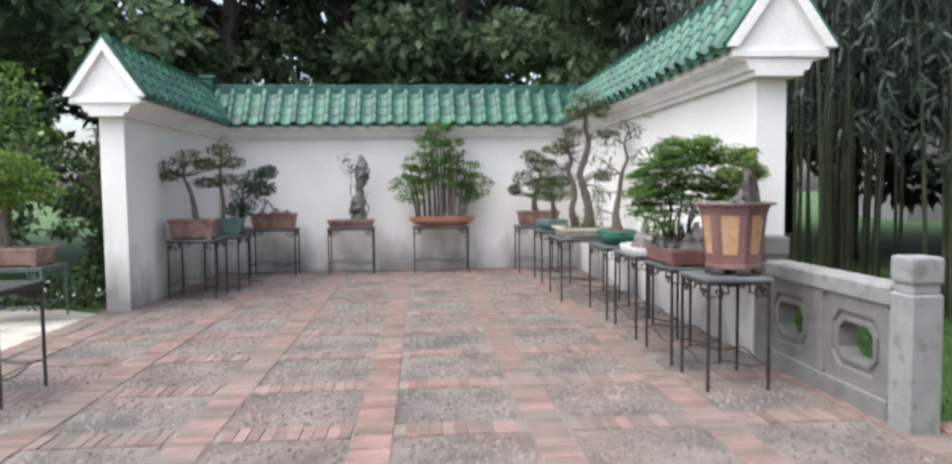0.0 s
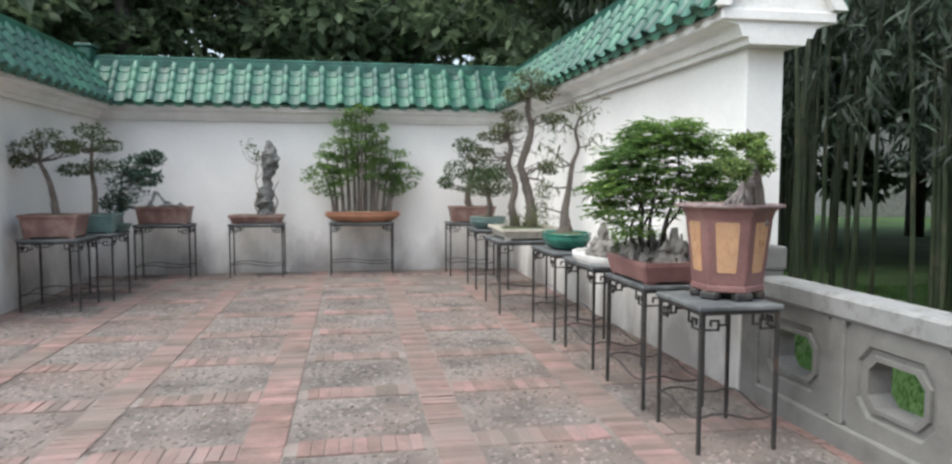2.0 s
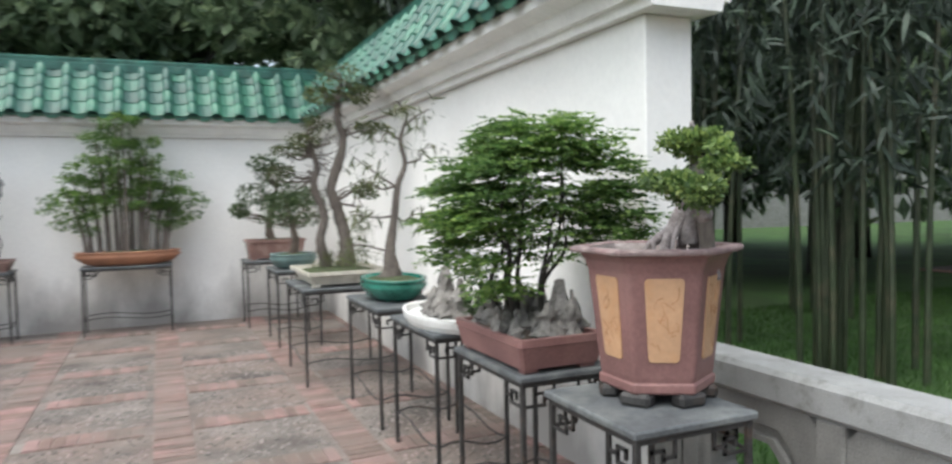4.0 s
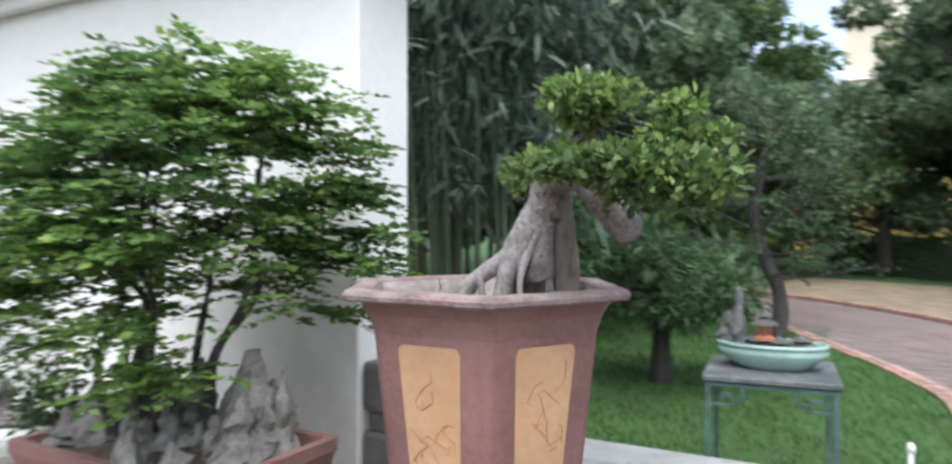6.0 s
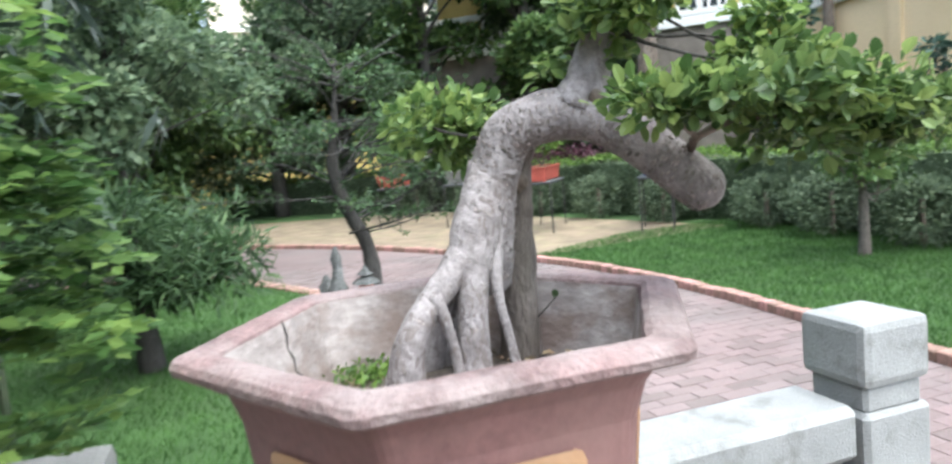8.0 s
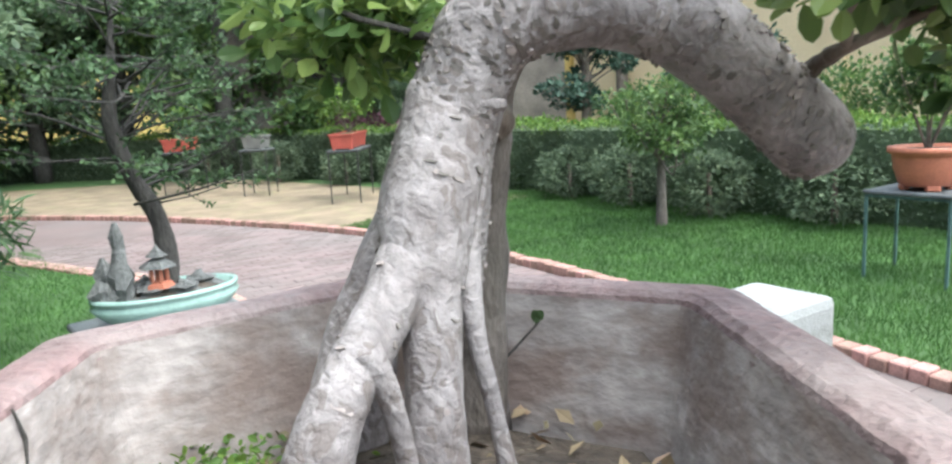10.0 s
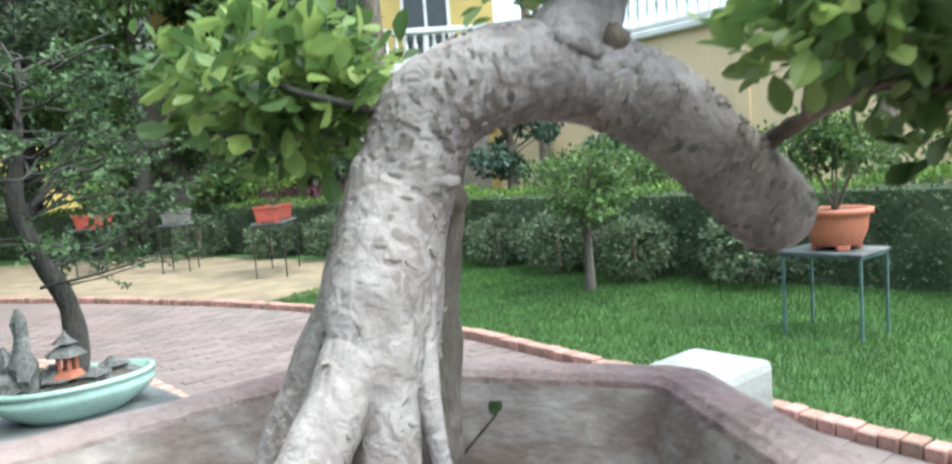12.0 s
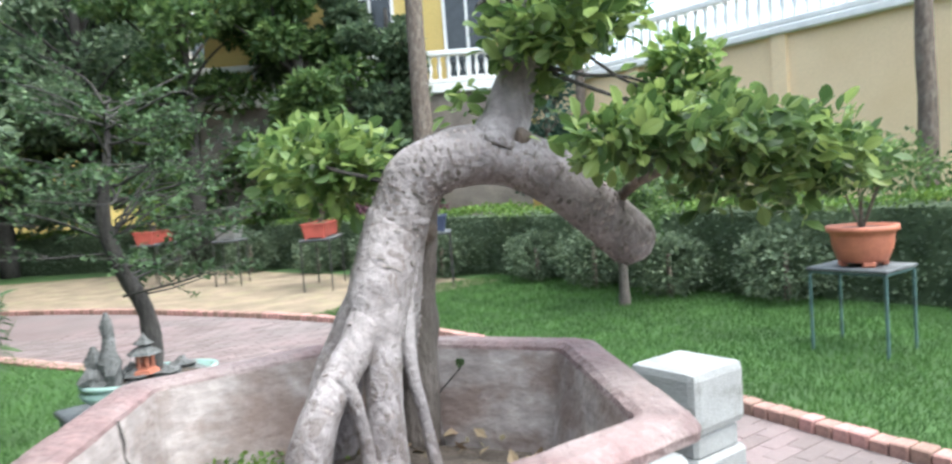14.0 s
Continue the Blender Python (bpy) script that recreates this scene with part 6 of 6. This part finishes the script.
big_tree("fresh yellow-green shrub tree beside the terrace", -4.1, 12.8, 2.8, (1.5, 0.6, 3.3), M["leaf_bright"], 0.09, 5200, 140, 0.05)
big_tree("drooping dark shrub against the end of the garden wall", -2.45, 12.9, 2.5, (0.62, 0.3, 2.7), M["leaf_dark"], 0.10, 2600, 141, 0.05)
big_tree("dark green shrub beside the terrace", -5.2, 14.6, 3.0, (1.6, 0.3, 3.4), M["leaf_tree"], 0.14, 2600, 142, 0.06)

# table and planter at the terrace edge
table(-1.22, 7.96, 0.62, 0.62, 0.80, "iron", "iron", "dark iron plant stand at the terrace edge", 0, "garden stands")
table(-2.75, 11.3, 0.9, 0.6, 0.62, "iron_green", "slab", "green iron plant stand beside the terrace", 0, "garden stands")
rect_tray("bonsai_pot", "dark grey rectangular pot beside the terrace", -2.75, 11.3, 0.8, 0.5, 0.22, M["clay_brown"], 0.62)
pad_tree("bonsai_tree", "yellow-green layered pine bonsai beside the terrace", [(-2.8, 11.3, 0.82, 0.05), (-2.85, 11.3, 1.15, 0.04), (-2.75, 11.3, 1.4, 0.03)],
         [(-2.65, 11.25, 1.66, 0.42, 0.35, 0.12), (-3.05, 11.25, 1.6, 0.42, 0.35, 0.14), (-2.5, 11.3, 1.46, 0.32, 0.3, 0.1), (-2.85, 11.3, 1.82, 0.36, 0.3, 0.1), (-2.9, 11.2, 1.38, 0.3, 0.3, 0.1)], M["leaf_bright"], 0.05, 900, M["bark"], 35)

fl = np.random.default_rng(61)
a = np.stack([fl.uniform(-3.6, -2.1, 60), fl.uniform(12.0, 13.2, 60), fl.uniform(0.05, 0.22, 60)], 1)
beds = thing("flower_bed", "low white flowers in dark green leaves beside the wall", "flowers", Matrix.Translation((-2.8, 12.6, -0.03)), kind="stuff")
tagged(world_part("blossom_mass", leaves(fl, a, fl.normal(0, 1, a.shape) + np.array([0, 0, 1.5]), 0.05, "8"), M["glaze_white"], beds), kind="stuff")
a = np.stack([fl.uniform(-3.7, -2.0, 1500), fl.uniform(11.9, 13.4, 1500), fl.uniform(-0.03, 0.2, 1500)], 1)
tagged(world_part("leaf_mass", leaves(fl, a, fl.normal(0, 1, a.shape) + np.array([0, 0, 0.8]), 0.09, "4"), M["leaf_dark"], beds), kind="stuff")

# bamboo grove beside the right wall
br = np.random.default_rng(9)
culm_i = 0
for cx, cy, n, sp in ((7.9, 10.0, 17, 0.42), (6.6, 11.0, 12, 0.5), (6.1, 12.6, 12, 0.5), (7.6, 11.8, 12, 0.6), (10.2, 12.4, 14, 0.7), (7.0, 13.6, 12, 0.6), (9.2, 14.8, 12, 0.8), (6.4, 15.6, 8, 0.5)):
    grove = thing("bamboo_clump", "dense clump of tall green bamboo with drooping leaves", "bamboo", Matrix.Translation((cx, cy, -0.03)), "bamboo clumps")
    A, O = [], []
    for k in range(n):
        x, y = br.normal(0, sp * 0.55, 2)
        h = br.uniform(5.0, 7.5)
        lx, ly = br.normal(0, 0.35, 2)
        pts = [(x + lx * t * t, y + ly * t * t, h * t) for t in [i / 9 for i in range(10)]]
        part("culm", tube(pts, [0.028 * (1 - 0.7 * i / 9) * br.uniform(0.85, 1.1) for i in range(10)], 6), M["bamboo"], grove)
        for j in range(30 if cx > 7.8 else 20):
            t = br.uniform(0.30 if cx > 7.8 else 0.42, 1.0)
            p = np.array([x + lx * t * t, y + ly * t * t, h * t]) + br.normal(0, 0.35, 3) * np.array([1.3, 1.3, 0.5])
            m = br.integers(6, 11)
            A += [p + br.normal(0, 0.05, 3) for _ in range(m)]
            O += [np.array([*br.normal(0, 0.7, 2), -0.9]) for _ in range(m)]
    if cx == 7.9:
        # arching outer canes that hang over the lawn
        for k in range(7):
            ex, ey = br.uniform(-0.7, 0.9), br.uniform(-1.3, -0.3)
            pts = [(ex * t * t, ey * t * t, 3.6 * math.sin(t * 2.3) / 0.97 if t < 0.68 else 3.7 - (t - 0.68) * 2.6) for t in [i / 9 for i in range(10)]]
            part("culm", tube(pts, [0.016 * (1 - 0.8 * i / 9) for i in range(10)], 5), M["bamboo"], grove)
            for j in range(22):
                p = np.array(pts[br.integers(4, 10)]) + br.normal(0, 0.22, 3)
                m = br.integers(5, 10)
                A += [p + br.normal(0, 0.05, 3) for _ in range(m)]
                O += [np.array([*br.normal(0, 0.6, 2), -0.9]) for _ in range(m)]
    v, f = leaves(br, A, O, 0.22, "blade", 0.45)
    tagged(part("leaf_mass", (v, f), M["leaf_bamboo"], grove), kind="stuff")

# small trees and conifers on the lawns
jun = big_tree("low spreading dark juniper on the lawn", 9.9, 8.9, 1.2, (1.0, 0.5, 1.55), M["leaf_conifer"], 0.15, 5600, 151, 0.09, "bark_dark", name="juniper", shape="blade")
big_tree("low spreading dark juniper on the lawn", 12.2, 10.6, 1.6, (1.1, 0.5, 2.0), M["leaf_conifer"], 0.16, 5200, 152, 0.09, "bark_dark", name="juniper", shape="blade")
big_tree("slender leafy tree on the near lawn", 14.2, 9.5, 4.8, (1.8, 0.9, 5.2), M["leaf_tree"], 0.16, 7000, 156, 0.08, "bark_dark")
big_tree("small clipped lawn tree with a slim pale trunk", 9.59, 1.70, 1.3, (0.75, 0.75, 1.75), M["leaf_hedge"], 0.07, 3400, 153, 0.055, "bark_grey")
big_tree("blue-green cypress by the hedge", 14.6, -1.8, 3.6, (0.9, 0.6, 4.2), M["leaf_blue"], 0.12, 3800, 154, 0.1)
big_tree("blue-green cypress by the hedge", 12.4, -3.0, 2.6, (0.8, 0.4, 3.0), M["leaf_blue"], 0.12, 3000, 155, 0.1)
for k, (x, y, h, R) in enumerate(((21, 12, 9, 3.0), (24.5, 11.2, 11, 3.2), (27, 4.6, 11, 3.2), (20.9, 0.7, 9, 2.0), (19.6, -1.2, 6.5, 1.25), (21.6, -0.6, 8, 1.8), (22.4, 3.0, 10, 2.3), (26, 1.2, 7.0, 2.4), (30, 2.0, 8.0, 2.8), (23.5, 10.5, 4.5, 2.4), (27.5, 6.8, 6.6, 2.9), (19.0, 14.0, 5, 2.4), (27.5, 9.8, 8.2, 3.3), (22, 16, 9, 3.4), (27, 14, 10, 4.0), (17.5, 17.5, 9, 3.2), (32, 4, 10, 3.2), (34, 10, 10, 4), (30.5, 4.2, 9, 3.2), (32, 12.5, 12, 4.2), (28, 18, 12, 4.2))):
    big_tree("broad leafy garden tree behind the hedge", x, y, h, (R, 0.5, h + 0.5), M["leaf_hedge"] if k % 3 == 0 or k > 17 else M["leaf_tree"], 0.23, 10500, 170 + k, 0.2, "bark_dark")
for k, (x, y) in enumerate(((19, 1.6), (21, 2.3), (23.2, 3.6), (17.2, 0.7))):
    shrub("shrub", "purple-leaved shrub behind the hedge", (x, y - 0.9, -0.03), 1.55, 1.5, M["leaf_purple"], 0.09, 1500, 190 + k, bare=0.3)
for k, (x, y) in enumerate(((7.6, -1.5), (9.2, -1.4), (10.9, -1.5), (6.0, -1.6), (12.6, -1.3))):
    shrub("shrub", "leafy green shrub behind the hedge", (x, y, -0.03), 1.75, 1.7, M["leaf_hedge"], 0.08, 1900, 210 + k, bare=0.3)
for x, y, r0, h in ((18.2, -1.15, 0.24, 10), (8.33, -3.6, 0.13, 8), (18.2, -6.0, 0.16, 8), (16.4, -4.6, 0.13, 8)):
    big_tree("tall tree with a straight grey-brown trunk", x, y, h + 2, (1.7, h - 0.5, h + 3.5), M["leaf_tree"], 0.2, 3000, int(x * 10), r0, "bark")


# ---- buildings beyond the hedge ----
def frame_of(p, q):
    d = Vector((q[0] - p[0], q[1] - p[1], 0))
    return Matrix.Translation((p[0], p[1], -0.03)) @ Matrix.Rotation(math.atan2(d.y, d.x), 4, "Z"), d.length


def baluster():
    return rings([(0.05, 0), (0.05, 0.06), (0.03, 0.09), (0.065, 0.28), (0.03, 0.50), (0.05, 0.54), (0.05, 0.60)], 8, closed_top=True)


bal_me = mesh_from("baluster", *baluster(), M["trim"], True)


def balustrade_run(parent, m, x0, x1, y, z):
    o = part("coping", moved(box(x0, x1, y - 0.12, y + 0.12, z + 0.60, z + 0.74, 0.02), m), M["trim"], parent)
    o.matrix_parent_inverse = parent.matrix_world.inverted()
    o = part("base_rail", moved(box(x0, x1, y - 0.12, y + 0.12, z - 0.12, z, 0.02), m), M["trim"], parent)
    o.matrix_parent_inverse = parent.matrix_world.inverted()
    n = int((x1 - x0) / 0.24)
    for k in range(n):
        o = part("baluster", bal_me, None, parent)
        o.matrix_parent_inverse = parent.matrix_world.inverted()
        o.matrix_world = m @ Matrix.Translation((x0 + (k + 0.5) * (x1 - x0) / n, y, z))


mA, LA_ = frame_of((-8.0, -4.9), (18.4, -4.9))
hall = thing("ochre_wing", "long ochre rendered garden building wing with a white parapet", "building", mA)


def in_m(name, bm, material, parent, m, label=""):
    o = part(name, moved(bm, m), material, parent, label)
    o.matrix_parent_inverse = parent.matrix_world.inverted()
    return o


in_m("wall", box(0, LA_, -4, 0, -0.2, 3.98), M["ochre"], hall, mA)
in_m("cornice", box(-0.1, LA_, -4.1, 0.14, 3.98, 4.14, 0.03), M["trim"], hall, mA)
for k in range(7):
    in_m("pilaster", box(1.2 + 3.6 * k, 1.5 + 3.6 * k, 0.0, 0.07, -0.2, 3.98), M["ochre"], hall, mA)
balustrade_run(hall, mA, 0, LA_, 0.0, 4.26)
mB, LB_ = frame_of((18.6, -5.2), (24.0, 2.0))
house = thing("yellow_house", "yellow house with a white balustraded balcony behind trees", "building", mB)
in_m("wall", box(0, LB_, -6, 0, -0.2, 11), M["yellow"], house, mB)
in_m("balcony_slab", box(0.3, LB_, 0.0, 1.0, 4.05, 4.28, 0.02), M["trim"], house, mB)
in_m("lower_wall", box(0.4, LB_, 0.003, 0.85, -0.2, 4.05), M["brown_wall"], house, mB)
balustrade_run(house, mB, 0.3, LB_, 0.88, 4.40)
for k in range(3):
    x = 1.8 + 2.6 * k
    w = in_m("window", join(box(x - 0.65, x + 0.65, -0.02, 0.05, 4.5, 6.9)), M["trim"], house, mB, "white framed window")
    for s in (-1, 1):
        in_m("pane", box(x + s * 0.3 - 0.26, x + s * 0.3 + 0.26, 0.05, 0.06, 4.6, 6.8), M["dark_glass"], w, mB)
mD, LD_ = frame_of((37.0, -6.0), (41.0, 14.0))
villa = thing("far_yellow_house", "yellow house wall glimpsed far behind the trees", "building", mD)
in_m("wall", box(0, LD_, -6, 0, -0.2, 7), M["yellow"], villa, mD)
mC, LC_ = frame_of((40, 34), (22, 36))
flats = thing("far_building", "distant pale grey building glimpsed between trees", "building", mC)
in_m("wall", box(0, LC_, 0, 6, -0.2, 14), M["stone_pale"], flats, mC)
for r_ in range(4):
    for c_ in range(6):
        in_m("window", box(1.2 + 2.8 * c_, 2.8 + 2.8 * c_, -0.06, 0.02, 1.5 + 3.2 * r_, 3.4 + 3.2 * r_), M["dark_glass"], flats, mC)

mE, LE_ = frame_of((52.0, -8.0), (52.0, 8.6))
block = thing("apartment_building", "pale beige apartment block with rows of windows far behind the trees", "building", mE)
in_m("wall", box(0, LE_, -8, 0, -0.2, 18), M["beige"], block, mE)
for r_ in range(4):
    in_m("floor_band", box(0, LE_, 0.0, 0.25, 3.4 + 3.4 * r_, 3.75 + 3.4 * r_, 0.03), M["trim"], block, mE)
    for c_ in range(5):
        in_m("window", box(0.8 + 2.8 * c_, 2.4 + 2.8 * c_, 0.003, 0.06, 4.4 + 3.4 * r_, 6.2 + 3.4 * r_), M["dark_glass"], block, mE)

# ---- grass blades on the lawns near the walk ----
gr = np.random.default_rng(21)


def blades(name, n, inside, x0, x1, y0, y1, size, label):
    x, y = gr.uniform(x0, x1, n), gr.uniform(y0, y1, n)
    keep = np.array([inside(a, b) for a, b in zip(x, y)])
    a = np.stack([x[keep], y[keep], np.full(keep.sum(), -0.035)], 1)
    o = np.stack([gr.normal(0, 0.35, len(a)), gr.normal(0, 0.35, len(a)), np.full(len(a), 1.0)], 1)
    ob = thing(name, label, "grass", Matrix.Translation((a[:, 0].mean(), a[:, 1].mean(), -0.03)), kind="stuff")
    tagged(world_part("blade_mass", leaves(gr, a, o, size, "grass", 0.15), M["blade"], ob), kind="stuff")


fx, fy = [p[0] for p in far_edge], [p[1] for p in far_edge]
nx, ny = [p[0] for p in near_edge], [p[1] for p in near_edge]
blades("grass", 120000, lambda a, b: b < np.interp(a, fx[:44], fy[:44]) - 0.12 and (a < 12.6 or b < 4.6 - (a - 12.6) * 2.2), 4.2, 13.6, 0.3, 4.6, 0.06, "mown green grass of the far lawn")
blades("grass", 100000, lambda a, b: b > np.interp(a, nx[:46], ny[:46]) + 0.12, 5.15, 14.5, 6.4, 13, 0.06, "mown green grass of the near lawn")

# ---- kerb bricks of the path ----
kerb_me = mesh_from("kerb_brick", *(lambda b: ([v.co[:] for v in b.verts], [tuple(v.index for v in f.verts) for f in b.faces]))(box(-0.048, 0.048, -0.06, 0.06, -0.08, 0.075, 0.008)), M["kerb"])
flat_me = mesh_from("edge_brick", *(lambda b: ([v.co[:] for v in b.verts], [tuple(v.index for v in f.verts) for f in b.faces]))(box(-0.048, 0.048, -0.10, 0.10, -0.06, 0.012, 0.006)), M["kerb"])


def row_of(name, me, line, step, offset, dz, parent, xmax):
    q = [np.array(p) for p in line]
    acc, made = 0.0, 0
    for i in range(len(q) - 1):
        L = np.linalg.norm(q[i + 1] - q[i])
        d = (q[i + 1] - q[i]) / L
        while acc < L:
            p = q[i] + d * acc
            if p[0] < xmax and made < 290:
                o = part(name, me, None, parent)
                o.matrix_world = pose(p[0] - d[1] * offset, p[1] + d[0] * offset, dz + gr.normal(0, 0.004), gr.normal(0, 1.2), gr.normal(0, 1.2), math.degrees(math.atan2(d[1], d[0])) + gr.normal(0, 1.5))
                made += 1
            acc += step
        acc -= L


row_of("kerb_brick", kerb_me, far_edge, 0.106, -0.06, -0.012, path, 22)
row_of("edge_brick", flat_me, near_edge, 0.106, 0.10, -0.012, path, 20)

# ---- worn pavers of the path, laid in running bond ----
pv = np.random.default_rng(88)
px_, py_ = [p[0] for p in near_edge], [p[1] for p in near_edge]
fx_, fy_ = [p[0] for p in far_edge], [p[1] for p in far_edge]
V, F = [], []
row = 0
x = 5.18
while x < 14.5:
    top_y, low_y = float(np.interp(x, px_, py_)) - 0.03, float(np.interp(x, fx_, fy_)) + 0.02
    y = low_y + (0.115 if row % 2 else 0.0)
    while y < top_y - 0.2:
        o = len(V)
        z = -0.005 + pv.normal(0, 0.0015)
        a, b = pv.normal(0, 0.0012, 2)
        for dx, dy, dz in ((-0.0515, 0.002, -0.006), (0.0515, 0.002, -0.006), (0.0515, 0.228, -0.006), (-0.0515, 0.228, -0.006), (-0.0495, 0.004, 0), (0.0495, 0.004, 0), (0.0495, 0.226, 0), (-0.0495, 0.226, 0)):
            V.append((x + dx, y + dy, z + dz + (a * dx + b * dy) * 8))
        F += [tuple(o + i for i in q) for q in ((4, 5, 6, 7), (0, 1, 5, 4), (1, 2, 6, 5), (2, 3, 7, 6), (3, 0, 4, 7))]
        y += 0.23
    x += 0.106
    row += 1
tagged(part("paver_bricks", (V, F), M["paver"], path), kind="stuff")

# ---- brick bands and pebbles of the terrace ----
long_me = mesh_from("brick", *(lambda b: ([v.co[:] for v in b.verts], [tuple(v.index for v in f.verts) for f in b.faces]))(box(-0.117, 0.117, -0.0362, 0.0362, -0.03, 0.0, 0.004)), M["brick"])
bed = tagged(part("mortar_bed", merge([([(x - 0.122, Y0, -0.008), (x + 0.122, Y0, -0.008), (x + 0.122, Y1, -0.008), (x - 0.122, Y1, -0.008)], [(0, 1, 2, 3)]) for x in COLS if X0 < x - 0.12 and x + 0.12 < X1] + [([(X0, y - 0.1, -0.0085), (X1, y - 0.1, -0.0085), (X1, y + 0.1, -0.0085), (X0, y + 0.1, -0.0085)], [(0, 1, 2, 3)]) for y in ROWS_Y if y < Y1 - 0.1]), M["mortar"], floor))
spots = []
tr = np.random.default_rng(3)
for x in COLS + [X0 + 0.12]:
    y = Y0 + 0.04
    while y < Y1 - 0.05:
        spots.append((x, y, 0.0))
        y += 0.0775
for y in ROWS_Y:
    if y > Y1 - 0.1:
        continue
    x = X0 + 0.27
    while x < X1 - 0.04:
        if all(abs(x - c) > 0.155 for c in COLS):
            spots.append((x, y, 90.0))
        x += 0.0775
near = [s for s in spots if 5.9 < s[1] < 8.1 and 0.2 < s[0] < 4.0][:298]
rest = [s for s in spots if s not in set(near)]
for x, y, r_ in near:
    o = part("brick", long_me, None, floor)
    o.matrix_world = pose(x + tr.normal(0, 0.003), y + tr.normal(0, 0.002), -0.002 + tr.normal(0, 0.0015), tr.normal(0, 0.7), tr.normal(0, 0.5), r_ + tr.normal(0, 1.0))
src_v, src_f = [v.co.copy() for v in long_me.vertices], [tuple(p.vertices) for p in long_me.polygons]
tagged(part("far_bricks", merge([([pose(x + tr.normal(0, 0.003), y, -0.002 + tr.normal(0, 0.0015), tr.normal(0, 0.7), tr.normal(0, 0.5), r_ + tr.normal(0, 1.0)) @ v for v in src_v], src_f) for x, y, r_ in rest]), M["brick"], floor), kind="stuff")
V, F = [], []
hexa = [(math.cos(k * 1.0472), math.sin(k * 1.0472)) for k in range(6)]
for k in range(26000):
    x, y = tr.uniform(X0 + 0.25, X1 - 0.05), tr.uniform(3.5, 13.5)
    if min(abs(x - c) for c in COLS) < 0.15 or min(abs(y - c) for c in ROWS_Y) < 0.15:
        continue
    a, r1, r2 = tr.uniform(0, 3.14), tr.uniform(0.012, 0.026), tr.uniform(0.010, 0.018)
    c, s = math.cos(a), math.sin(a)
    o = len(V)
    for u, v in hexa:
        V.append((x + c * u * r1 - s * v * r2, y + s * u * r1 + c * v * r2, -0.014))
    for u, v in hexa:
        V.append((x + c * u * r1 * 0.6 - s * v * r2 * 0.6, y + s * u * r1 * 0.6 + c * v * r2 * 0.6, -0.012 + tr.uniform(0.004, 0.010)))
    F += [(o + i, o + (i + 1) % 6, o + 6 + (i + 1) % 6, o + 6 + i) for i in range(6)] + [tuple(o + 6 + i for i in range(6))]
tagged(part("pebbles", (V, F), M["pebble"], floor), kind="stuff")
